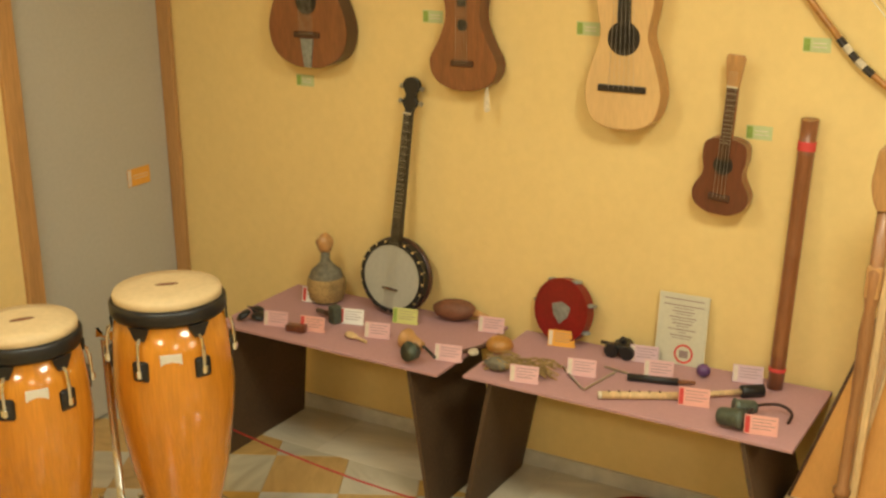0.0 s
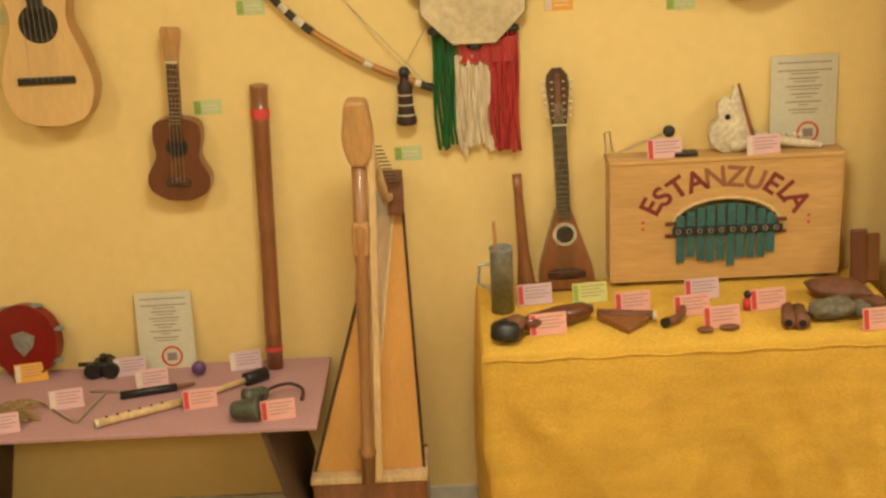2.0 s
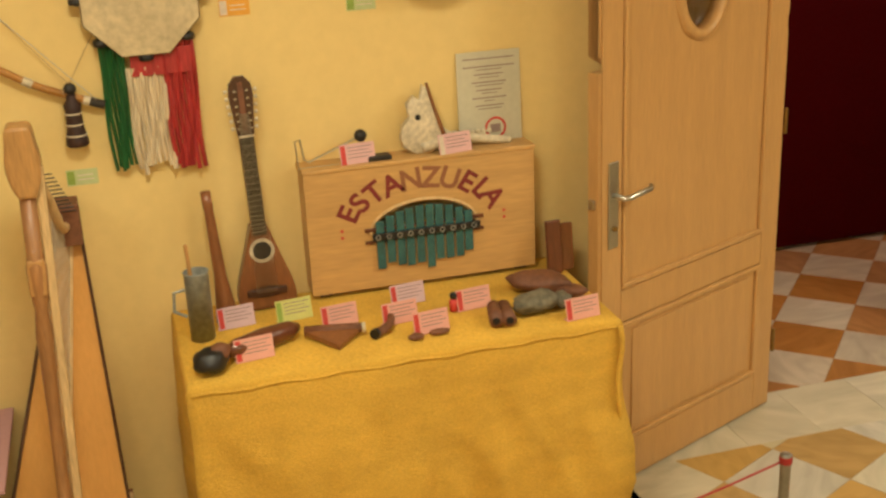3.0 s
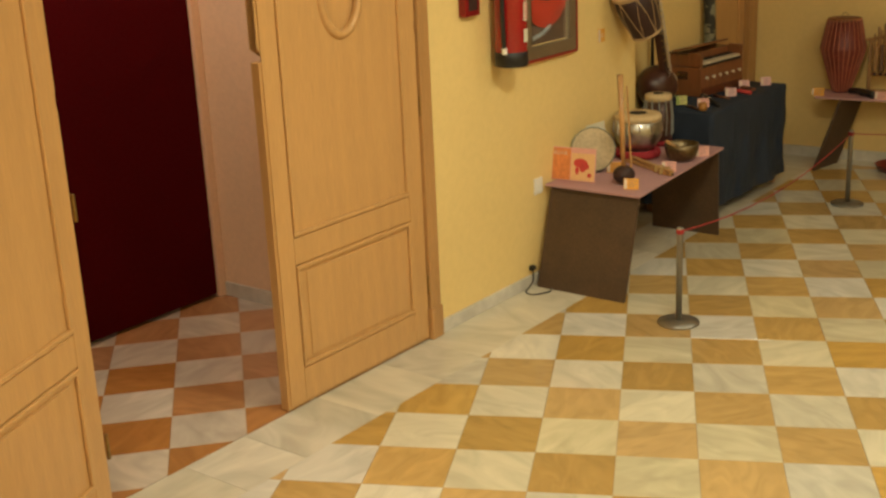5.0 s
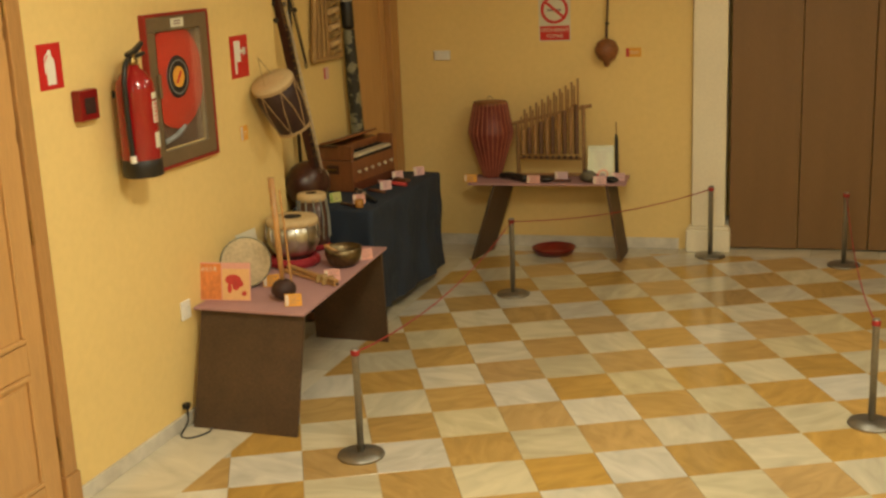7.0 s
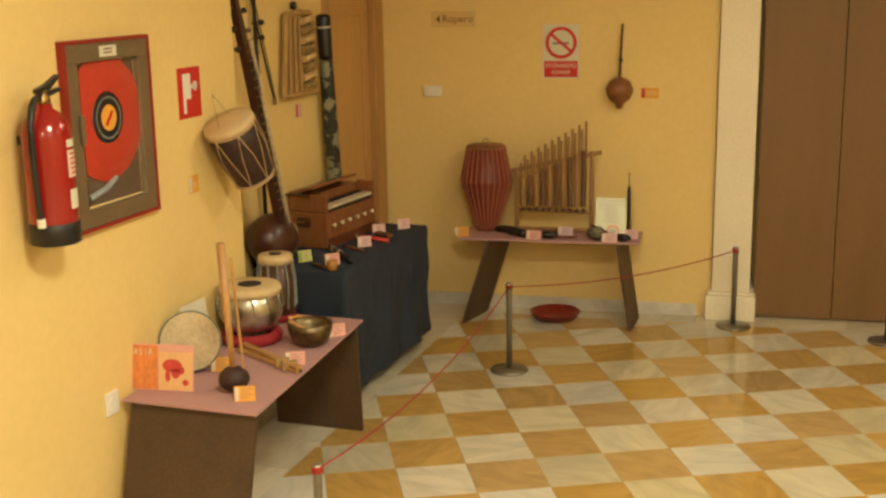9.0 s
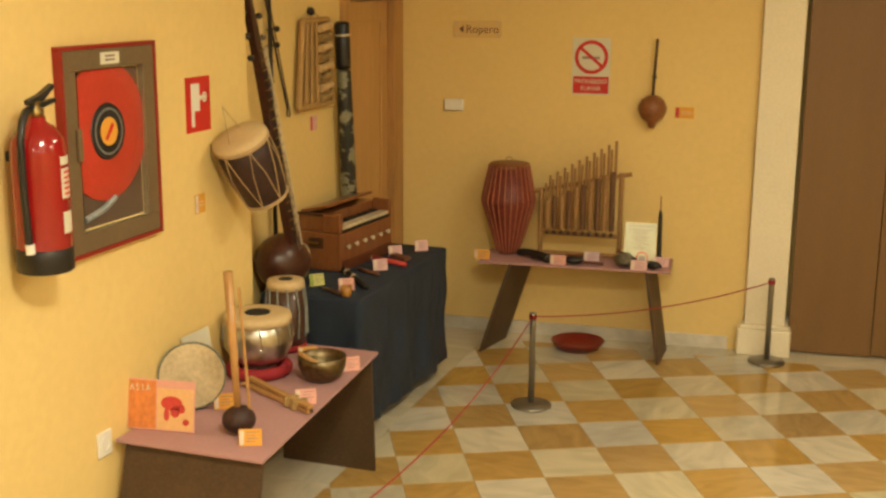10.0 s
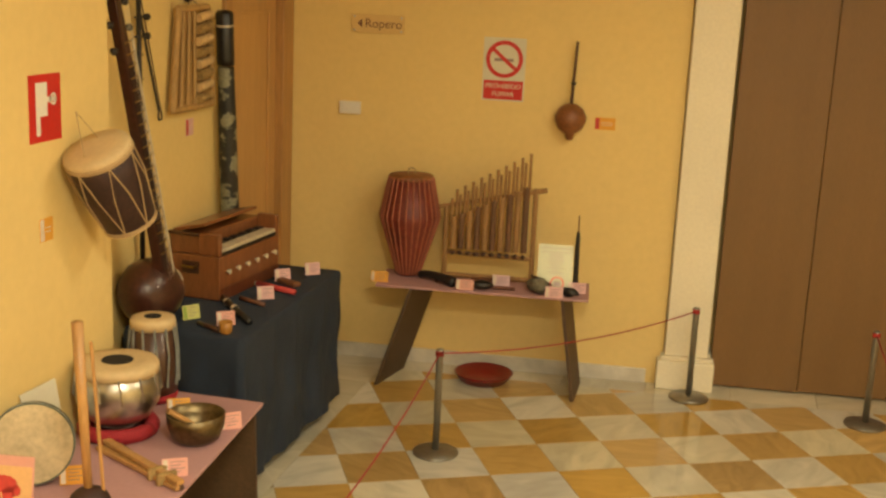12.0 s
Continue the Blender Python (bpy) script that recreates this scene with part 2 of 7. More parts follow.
def wall(name, parts_, material, label):
    bm = bmesh.new()
    for p in parts_:
        box(*p, bm=bm)
    return tagged(part(name, bm, material), label, "wall", kind="structure")


wall("wall_guitars", [(WA - 0.3, WA, YS - 0.2, -2.02, 0, CEIL)], M["yellow"], "yellow painted plaster wall hung with guitars")
wall("wall_doorway", [(WB - 0.14, WB, -2.02, DOOR0 - 0.075, 0, CEIL), (WB - 0.14, WB, DOOR0 - 0.075, DOOR1 + 0.075, 2.17, CEIL),
                      (WB - 0.14, WB, DOOR1 + 0.075, 2.584, 0, CEIL)], M["yellow"], "yellow painted plaster wall with a double doorway")
wall("wall_recess", [(WR - 0.2, WR, 2.584, 3.98, 0, CEIL), (WR - 0.2, WR, 3.98, 5.0, 1.98, CEIL), (WR, WB - 0.142, 2.45, 2.58, 0, CEIL)], M["yellow"], "yellow painted wall of the shallow recess")


def slanted(x0, x1, d0, d1, z0, z1, bevel=0.0):
    """A box along the far slanting wall: x along it from the recess corner, d in front of it."""
    bm = box(x0, x1, d0, d1, z0, z1, bevel)
    return turned(bm, CM)


CA = math.degrees(math.atan(SLOPE))
CM = pose(WR, 4.85, 0, 0, 0, CA)       # its local y points away from the room
tagged(part("wall_far", slanted(-0.5, 1.98, 0, 0.2, 0, CEIL), M["yellow"]), "yellow painted far wall with a no-smoking sign", "wall", kind="structure")
tagged(part("wall_far_end", slanted(1.98, 6.4, 0.32, 0.5, 0, CEIL), M["yellow"]), "plain wall behind the brown folding doors", "wall", kind="structure")
tagged(part("wall_lintel", slanted(2.2, 6.4, 0.02, 0.3, 2.02, CEIL), M["brown_door"]), "brown panel above the folding doors", "wall", kind="structure")
wall("wall_south", [(WA, -0.15, YS - 0.2, YS, 2.12, CEIL), (-0.15, XE, YS - 0.2, YS, 0, CEIL)], M["yellow"], "yellow end wall beside the grey door")
wall("wall_east", [(XE, XE + 0.2, YS - 0.2, 6.0, 0, CEIL)], M["yellow"], "plain yellow wall closing the room")
# hall behind the doorway
wall("wall_hall", [(-2.82, -1.43, 0.545, 0.8, 0, CEIL), (-2.82, -1.42, -2.4, -2.22, 0, CEIL)], M["hall_wall"], "pinkish beige wall of the hall")
tagged(part("ceiling", box(-3.2, XE + 0.2, YS - 0.4, 6.2, CEIL, CEIL + 0.15), M["ceiling"]), "white painted flat ceiling", "ceiling", kind="structure")

# skirtings
for y0, y1, xf in ((YS, -2.02, WA), (DOOR1 + 0.085, 2.58, WB), (2.584, 3.975, WR)):
    tagged(part("baseboard", box(xf, xf + 0.014, y0, y1, 0, 0.062, 0.003), M["skirting"]), "pale marble skirting board along the yellow wall", "baseboard", kind="structure")
tagged(part("baseboard", slanted(0.02, 1.9, -0.014, 0, 0, 0.075, 0.003), M["skirting"]), "grey marble skirting board along the far wall", "baseboard", kind="structure")
tagged(part("baseboard", box(-2.58, -1.43, 0.531, 0.545, 0, 0.075, 0.003), M["skirting"]), "grey marble skirting of the hall", "baseboard", kind="structure")

# pilaster with its plinth
pil = thing("pilaster", CM, "cream plaster pilaster with a moulded base", "pilaster", kind="structure")
part("shaft", box(1.985, 2.2, -0.05, 0.3, 0.17, CEIL, 0.006), M["cream"], pil)
part("base", box(1.95, 2.235, -0.085, 0.3, 0, 0.15, 0.008), M["cream"], pil)
part("moulding", box(1.965, 2.22, -0.07, 0.3, 0.15, 0.17, 0.006), M["cream"], pil)

# brown folding doors
for k in range(5):
    d = thing("folding_door", CM @ pose(2.225 + k * 0.44, 0.03 + 0.012 * (k % 2), 0), "plain brown folding door panel reaching the floor", "door", "folding doors", "structure")
    part("panel", box(0, 0.436, 0, 0.035, 0.01, 2.0, 0.004), M["brown_door"], d)

# grey door in the end wall, with wooden trim
gd = thing("door_grey", pose(-0.59, YS, 0), "grey painted flush door with an orange label", "door", kind="structure")
part("panel", box(-0.433, 0.36, -0.09, -0.05, 0.01, 2.11, 0.003), M["grey_panel"], gd)
part("trim", box(-0.456, -0.435, -0.12, 0.012, 0, 2.12, 0.004), M["frame_wood"], gd, "brown wooden door trim")
part("trim", box(0.362, 0.439, -0.12, 0.02, 0, 2.12, 0.006), M["frame_wood"], gd, "brown wooden door trim")

# main doorway casing
fr = thing("door_frame", pose(WB, 0, 0), "oak casing round the double doorway", "door frame", kind="structure")
for y0, y1, yp in ((DOOR0 - 0.075, DOOR0, DOOR0 - 0.08), (DOOR1, DOOR1 + 0.075, DOOR1 - 0.005)):
    part("jamb", box(-0.15, 0.022, y0, y1, 0.15, 2.17, 0.006), M["frame_wood"], fr)
    part("plinth_block", box(-0.15, 0.03, yp, yp + 0.085, 0, 0.15, 0.006), M["frame_wood"], fr)
part("head", box(-0.15, 0.022, DOOR0, DOOR1, 2.09, 2.17, 0.006), M["frame_wood"], fr)


def ellipse(cy, cz, ry, rz, n=40):
    return [(cy + ry * math.cos(2 * math.pi * k / n), cz + rz * math.sin(2 * math.pi * k / n)) for k in range(n)]


def door_leaf(m, label, glazed, handle):
    """A leaf 0.935 wide from its hinge (y = 0) along +y, its face towards +x; panels framed by mouldings and an oval light."""
    W_, H_, T_ = 0.935, 2.07, 0.04
    d = thing("door_leaf", m, label, "door", "double door leaves", "structure")
    bm = bmesh.new()
    cy, cz, ry, rz = W_ / 2, 1.615, 0.1, 0.14
    # body with the oval cut through it
    n = 40
    outer = []
    for k in range(n):
        a = 2 * math.pi * k / n
        c, s = math.cos(a), math.sin(a)
        q = min((W_ / 2) / abs(c) if abs(c) > 1e-6 else 9, (rz + 0.06) / abs(s) if abs(s) > 1e-6 else 9)
        outer.append((cy + q * c, cz + q * s))
    inner = ellipse(cy, cz, ry, rz, n)
    for x in (-T_, 0):
        a = [bm.verts.new((x, *p)) for p in outer]
        b = [bm.verts.new((x, *p)) for p in inner]
        for k in range(n):
            bm.faces.new((a[k], a[(k + 1) % n], b[(k + 1) % n], b[k]))
    for k in range(n):
        p, q = inner[k], inner[(k + 1) % n]
        bm.faces.new([bm.verts.new(v) for v in ((-T_, *p), (0, *p), (0, *q), (-T_, *q))])
    z0, z1 = cz - rz - 0.06, cz + rz + 0.06
    box(-T_, 0, 0, W_, 0.008, z0, bm=bm)
    box(-T_, 0, 0, W_, z1, H_, bm=bm)
    body = part("body", bm, M["door_wood"], d)
    for y0, y1 in ((0.012, 0.10), (W_ - 0.10, W_ - 0.012)):
        part("stile", box(0.0, 0.006, y0, y1, 0.02, H_ - 0.01, 0.002), M["door_wood"], d)
    for za, zb in ((0.02, 0.16), (0.60, 0.71), (H_ - 0.13, H_ - 0.01)):
        part("rail", box(0.0, 0.006, 0.102, W_ - 0.102, za, zb, 0.002), M["door_wood"], d)
    for za, zb in ((0.165, 0.595), (0.715, H_ - 0.135)):
        bm = bmesh.new()
        for y0, y1, a, b in ((0.104, W_ - 0.104, za, za + 0.018), (0.104, W_ - 0.104, zb - 0.018, zb), (0.104, 0.122, za + 0.018, zb - 0.018), (W_ - 0.122, W_ - 0.104, za + 0.018, zb - 0.018)):
            box(0.0, 0.013, y0, y1, a, b, 0.004, bm=bm)
        part("moulding", bm, M["door_wood"], d)
    part("raised_panel", box(0, 0.005, 0.16, W_ - 0.16, 0.20, 0.56, 0.002), M["door_wood"], d)
    bm = bmesh.new()
    rows = []
    for k in range(48):
        a = 2 * math.pi * k / 48
        c, s = math.cos(a), math.sin(a)
        rows.append([bm.verts.new((x, cy + (ry + o) * c, cz + (rz + o) * s)) for o, x in ((-0.006, -0.004), (-0.006, 0.012), (0.006, 0.02), (0.024, 0.014), (0.03, -0.002))])
    for k in range(48):
        a, b = rows[k], rows[(k + 1) % 48]
        for q in range(4):
            bm.faces.new((a[q], a[q + 1], b[q + 1], b[q]))
    part("porthole_rim", bm, M["door_wood"], d, "", True)
    part("porthole_pane", slab(ellipse(cy, cz, ry + 0.003, rz + 0.003), -0.024, -0.018), M["glass"] if glazed else M["door_wood"], d)
    if handle:
        plate = part("lock_plate", box(0.0062, 0.011, W_ - 0.08, W_ - 0.036, 0.865, 1.14, 0.002), M["steel"], d, "brushed steel lock plate")
        part("lever", tube([(0.01, W_ - 0.058, 1.035), (0.056, W_ - 0.058, 1.035), (0.061, W_ - 0.078, 1.035), (0.061, W_ - 0.17, 1.043), (0.054, W_ - 0.18, 1.047)], 0.009, 10), M["steel"], plate, smooth=True)
        part("cylinder", turned(lathe([(0.009, 0), (0.009, 0.01), (0.007, 0.012)], 14), pose(0.01, W_ - 0.058, 0.93, 0, 90, 0)), M["brass"], plate)
        part("latch", box(-0.03, -0.01, W_, W_ + 0.012, 1.0, 1.03, 0.002), M["steel"], d)
    for z in (0.22, 1.05, 1.85):
        part("hinge", tube([(0.006, -0.006, z), (0.006, -0.006, z + 0.09)], 0.007, 8), M["brass"], d)
    return d


M["glass"] = glass_mat("clear_glass")
# open leaf: folded back beside the yellow table; closed leaf: in line with the wall
door_leaf(pose(-1.2, DOOR0 - 0.002, 0) @ Matrix.Diagonal((1, -1, 1, 1)) @ pose(0, 0, 0, 0, 0, -24), "oak panelled door leaf with an oval window, standing open", True, True)
door_leaf(pose(WB + 0.004, DOOR1 - 0.003, 0) @ Matrix.Diagonal((1, -1, 1, 1)), "oak panelled door leaf with an oval blind window, closed", False, False)

# dark red door across the hall
rd = thing("door_red", pose(-2.6, 0, 0), "dark red double door across the hall", "door", kind="structure")
part("panel", box(-0.06, 0, -1.6, 0.49, 0.02, 2.3, 0.003), M["red_panel"], rd)
part("panel", box(-0.06, 0, -2.22, -1.604, 0.02, 2.3, 0.003), M["red_panel"], rd)
part("jamb", box(-0.08, 0.02, 0.493, 0.542, 0, 2.35, 0.004), M["hall_wall"], rd)
tagged(part("wall_hall_back", box(-2.82, -2.66, -2.22, 0.62, 0, CEIL), M["hall_wall"]), "wall behind the dark red hall door", "wall", kind="structure")

# cloakroom door in the recess
cd = thing("door_cloakroom", pose(WR, 0, 0), "oak cloakroom door in its casing, closed", "door", kind="structure")
part("body", box(-0.07, -0.03, 4.065, 4.70, 0.01, 1.9, 0.003), M["door_wood"], cd)
part("jamb", box(-0.1, 0.02, 3.98, 4.06, 0, 1.98, 0.005), M["frame_wood"], cd)
part("jamb", box(-0.1, 0.01, 4.705, 4.845, 0, 1.98, 0.005), M["frame_wood"], cd)
part("head", box(-0.1, 0.015, 4.06, 4.705, 1.905, 1.98, 0.005), M["frame_wood"], cd)
bm = bmesh.new()
for y0, y1, a, b in ((4.16, 4.6, 0.75, 0.765), (4.16, 4.6, 1.78, 1.795), (4.16, 4.175, 0.765, 1.78), (4.585, 4.6, 0.765, 1.78)):
    box(-0.03, -0.02, y0, y1, a, b, 0.003, bm=bm)
part("moulding", bm, M["door_wood"], cd)

# ceiling light panels: glowing squares added out of view beside each added lamp
M["lamp"] = bpy.data.materials.new("lit_diffuser")
M["lamp"].use_nodes = True
M["lamp"].node_tree.nodes["Principled BSDF"].inputs["Emission Color"].default_value = (*WARM, 1)
M["lamp"].node_tree.nodes["Principled BSDF"].inputs["Emission Strength"].default_value = 4
for px, py, _ in PANELS + [(-2.2, -0.4, 0)]:
    cl = thing("ceiling_light", pose(px, py, CEIL), "square white ceiling light panel, lit, added out of view", "ceiling light", "ceiling lights")
    part("frame", ring_x(0.44, 0.04, 0.03, seg=4, bm=None), M["white"], cl).matrix_local = pose(0, 0, -0.0, 0, 90, 0) @ pose(0, 0, 0, 45, 0, 0)
    part("diffuser", box(-0.28, 0.28, -0.28, 0.28, -0.012, -0.004), M["lamp"], cl)


# ---- wedge tables ----
def wedge_table(m, w, d, h, label, legs=((0.0, 0.14), (0.0, 0.14)), lean=(0.0, 0.0), taper=0.0):
    """Paper-covered board on two leaning panels. Along y: width w; depth d towards +x, less by taper at the far end; legs: (inset at the foot, inset at the top)."""
    t = thing("display_table", m, label, "table", "display tables")
    bm = box(0, d, 0, w, h - 0.012, h, 0.002)
    for v in bm.verts:
        v.co.x *= 1 - taper * v.co.y / (w * d)
    part("tabletop", bm, M["pink"], t, "pink paper covered board")
    for side, (foot, top), turn in zip((1, -1), legs, lean):
        y0 = foot if side > 0 else w - foot
        y1 = top if side > 0 else w - top
        part("leg_panel", turned(slab([(y0, 0), (y0 + side * 0.016, 0), (y1 + side * 0.016, h - 0.013), (y1, h - 0.013)], 0.02, d - 0.015 - (taper if side < 0 else 0)), Matrix(((1, 0, 0, 0), (-turn, 1, 0, turn * d), (0, 0, 1, 0), (0, 0, 0, 1)))), M["dark_board"], t)
    return t


wedge_table(pose(WA + 0.02, -6.1, 0), 1.0, 0.525, 0.565, "low display table covered in pink paper, full of small instruments", ((0.0, 0.05), (0.04, 0.12)))
wedge_table(pose(WA + 0.02, -5.02, 0), 1.13, 0.485, 0.565, "low display table covered in pink paper beside the harp", ((-0.02, 0.09), (0.02, 0.15)))
wedge_table(pose(WB + 0.02, 1.578, 0), 1.178, 0.54, 0.52, "low display table covered in pink paper under the fire hose", ((-0.12, 0.03), (0.0, 0.03)), (0.0, 0.0), 0.085)
wedge_table(pose(-0.94, 4.78, 0, 0, 0, -90 + 6), 1.03, 0.33, 0.52, "low display table covered in pink paper against the far wall", ((0.0, 0.16), (0.04, 0.12)), (0.3, 0.1))


# ---- cloth covered tables ----
def cloth(x0, x1, y0, y1, h, drop, seed, amp=0.012, res=0.018):
    """Table cover: a top with rounded edges and skirts with shallow folds, hanging to 'drop' above the floor."""
    bm = bmesh.new()
    ny, nx = int((y1 - y0) / res), int((x1 - x0) / res)
    rim = [(x1, y0 + (y1 - y0) * k / ny) for k in range(ny)] + [(x1 - (x1 - x0) * k / nx, y1) for k in range(nx)]
    rim += [(x0, y1 - (y1 - y0) * k / ny) for k in range(ny)] + [(x0 + (x1 - x0) * k / nx, y0) for k in range(nx)]
    cx, cy = (x0 + x1) / 2, (y0 + y1) / 2
    levels = [0.0, 0.004, 0.018] + [0.05 + (h - drop - 0.05) * k / 28 for k in range(29)]
    rows = []
    for li, dz in enumerate(levels):
        row = []
        for k, (x, y) in enumerate(rim):
            out = (0.0, 0.006, 0.011)[li] if li < 3 else 0.013
            n = Vector(((x > x1 - 1e-6) - (x < x0 + 1e-6), (y > y1 - 1e-6) - (y < y0 + 1e-6), 0))
            f = dz / h
            wv = noise.noise(Vector((x * 4.2, y * 4.2, dz * 1.1 + seed))) * amp * 2.2 * f + noise.noise(Vector((x * 13, y * 13, dz * 5 + seed))) * amp * 0.8 * min(1, f * 3)
            crease = 0.5 - abs(noise.noise(Vector((x * 6 + dz * 2.2, y * 6 - dz * 1.6, seed * 2))))
            wv += max(0, crease - 0.36) * amp * 2.4 * min(1, f * 2.5)
            p = Vector((x, y, h - dz)) + n * (out + wv + 0.008 * f)
            p.z += noise.noise(Vector((x * 3, y * 3, seed))) * 0.012 * f
            row.append(bm.verts.new(p))
        rows.append(row)
    N = len(rim)
    for a, b in zip(rows, rows[1:]):
        for k in range(N):
            bm.faces.new((a[k], a[(k + 1) % N], b[(k + 1) % N], b[k]))
    bm.faces.new(rows[0])
    return bm


yt = thing("covered_table", pose(0, 0, 0), "table wearing a yellow burlap cloth down to the floor", "table")
part("cloth", cloth(-1.03, -0.5, -3.40, -2.21, 0.79, 0.03, 3.1, 0.026), M["yellow_cloth"], yt, "yellow burlap table cloth", True)
for lx, ly in ((-0.98, -3.35), (-0.98, -2.26), (-0.56, -3.35), (-0.56, -2.26)):
    part("leg", box(lx - 0.02, lx + 0.02, ly - 0.02, ly + 0.02, 0, 0.76, 0.003), M["frame_wood"], yt)
part("hem", tube([(-0.487, -3.40 + 1.19 * k / 24, 0.768 + 0.004 * math.sin(k * 1.7)) for k in range(25)], 0.004, 6), M["yellow_cloth"], yt, "stitched hem under the table edge", True)
part("hem", tube([(-0.478 + 0.005 * math.sin(k * 1.3), -2.212 + 0.006 * math.sin(k * 0.9), 0.775 - 0.73 * k / 20) for k in range(21)], 0.008, 6), M["yellow_cloth"], yt, "folded side hem", True)
bt = thing("covered_table", pose(0, 0, 0), "table wearing a dark blue cloth beside the wall", "table")
part("cloth", cloth(-1.44, -0.985, 2.99, 4.11, 0.66, 0.06, 8.7, 0.026), M["blue_cloth"], bt, "dark blue table cloth", True)
for lx, ly in ((-1.40, 3.04), (-1.40, 4.06), (-1.03, 3.04), (-1.03, 4.06)):
    part("leg", box(lx - 0.02, lx + 0.02, ly - 0.02, ly + 0.02, 0, 0.63, 0.003), M["frame_wood"], bt)


# ---- more materials for the instruments ----
def wood(name, c, rough=0.35, vary=0.2, coat=0.2):
    return mat(name, c, rough, vary=vary, scale=5, grain=30, bump=0.04, stretch=(6, 6, 0.8), coat=coat)


M["spruce"] = wood("pale_spruce_top", (0.68, 0.44, 0.19), 0.35, 0.08)
M["mahogany"] = wood("reddish_mahogany", (0.15, 0.045, 0.02), 0.3)
M["brown_wood"] = wood("brown_varnished_wood", (0.26, 0.095, 0.035), 0.3)
M["dark_wood"] = wood("dark_stained_wood", (0.075, 0.03, 0.017), 0.35)
M["tan_wood"] = wood("tan_wood", (0.50, 0.26, 0.09), 0.4)
M["light_wood"] = wood("light_wood", (0.70, 0.48, 0.24), 0.5)
M["bamboo"] = wood("weathered_bamboo", (0.36, 0.19, 0.07), 0.5, 0.25, 0)
M["ebony"] = mat("black_fingerboard", (0.02, 0.015, 0.013), 0.4, vary=0.2, bump=0.02)
M["bone"] = mat("cream_bone", (0.72, 0.62, 0.45), 0.5, vary=0.25, scale=14, grain=70, bump=0.15)
M["skin"] = mat("drum_skin", (0.62, 0.46, 0.25), 0.6, vary=0.07, scale=9, grain=50, bump=0.06)
M["pale_skin"] = mat("pale_drum_skin", (0.60, 0.48, 0.29), 0.6, vary=0.2, scale=12, grain=50, bump=0.06)
M["conga_wood"] = mat("orange_lacquered_ash", (0.62, 0.235, 0.02), 0.18, vary=0.12, scale=4, grain=18, bump=0.01, stretch=(8, 8, 0.6), coat=0.6)
M["banjo_head"] = mat("frosted_banjo_head", (0.40, 0.39, 0.33), 0.5, vary=0.06, scale=6, bump=0.03)
M["wine"] = mat("wine_red_plastic", (0.22, 0.008, 0.009), 0.28, vary=0.15, bump=0.02)
M["zinc"] = mat("galvanised_zinc", (0.32, 0.34, 0.32), 0.42, 0.35, vary=0.25, scale=12, bump=0.05)
M["green_bronze"] = mat("green_patinated_metal", (0.12, 0.14, 0.105), 0.5, 0.5, vary=0.3, scale=14, bump=0.1)
M["purple"] = mat("purple_plastic", (0.12, 0.05, 0.16), 0.4, bump=0.02)
M["teal"] = mat("teal_painted_metal", (0.045, 0.16, 0.165), 0.45, 0.2, vary=0.25, scale=20, grain=90, bump=0.05)
# near-black painted for the shade inside openings; also the tabla's real tuning spot
M["hole"] = mat("cavity_shade_and_spot", (0.012, 0.009, 0.007), 0.9, bump=0)
M["ribbon_green"] = mat("green_ribbon", (0.015, 0.13, 0.035), 0.5, vary=0.35, scale=30, bump=0.1, stretch=(1, 3, 0.4))
M["ribbon_cream"] = mat("cream_ribbon", (0.76, 0.62, 0.42), 0.5, vary=0.25, scale=30, bump=0.1, stretch=(1, 3, 0.4))
M["ribbon_red"] = mat("red_ribbon", (0.48, 0.035, 0.035), 0.5, vary=0.35, scale=30, bump=0.1, stretch=(1, 3, 0.4))
M["notice_paper"] = mat("greyish_notice_paper", (0.56, 0.53, 0.40), 0.5, vary=0.05, scale=5, bump=0.01)
M["tinted_sheet"] = mat("greenish_laminated_sheet", (0.46, 0.45, 0.30), 0.18, vary=0.05, scale=5, bump=0.0, coat=0.4)
M["card_pink"] = mat("pink_card", (0.70, 0.42, 0.42), 0.7, vary=0.04, bump=0.01)
M["card_rose"] = mat("rose_card", (0.72, 0.36, 0.30), 0.7, vary=0.04, bump=0.01)
M["card_lilac"] = mat("lilac_card", (0.60, 0.42, 0.46), 0.7, vary=0.04, bump=0.01)
M["card_green"] = mat("lime_card", (0.58, 0.57, 0.19), 0.7, vary=0.04, bump=0.01)
M["card_orange"] = mat("orange_card", (0.76, 0.36, 0.05), 0.7, vary=0.04, bump=0.01)
M["card_white"] = mat("white_card", (0.82, 0.80, 0.76), 0.6, vary=0.02, bump=0.01)
M["card_mint"] = mat("mint_card", (0.50, 0.56, 0.28), 0.7, vary=0.05, bump=0.01)
M["strip_red"] = mat("red_print", (0.62, 0.06, 0.05), 0.7, bump=0)
M["strip_green"] = mat("green_print", (0.30, 0.42, 0.08), 0.7, bump=0)
M["strip_white"] = mat("white_print", (0.74, 0.62, 0.5), 0.7, bump=0)
M["ink"] = mat("grey_print", (0.30, 0.22, 0.20), 0.8, bump=0)
M["rope"] = mat("hemp_rope", (0.48, 0.33, 0.17), 0.9, vary=0.2, grain=200, bump=0.3)
M["straw"] = mat("dry_straw", (0.42, 0.27, 0.10), 0.9, vary=0.35, scale=20, grain=120, bump=0.3)
M["grey_stone"] = mat("grey_green_stone", (0.20, 0.175, 0.12), 0.8, vary=0.35, scale=18, grain=60, bump=0.4)
M["clay"] = mat("red_brown_clay", (0.20, 0.075, 0.035), 0.6, vary=0.25, scale=12, bump=0.15)
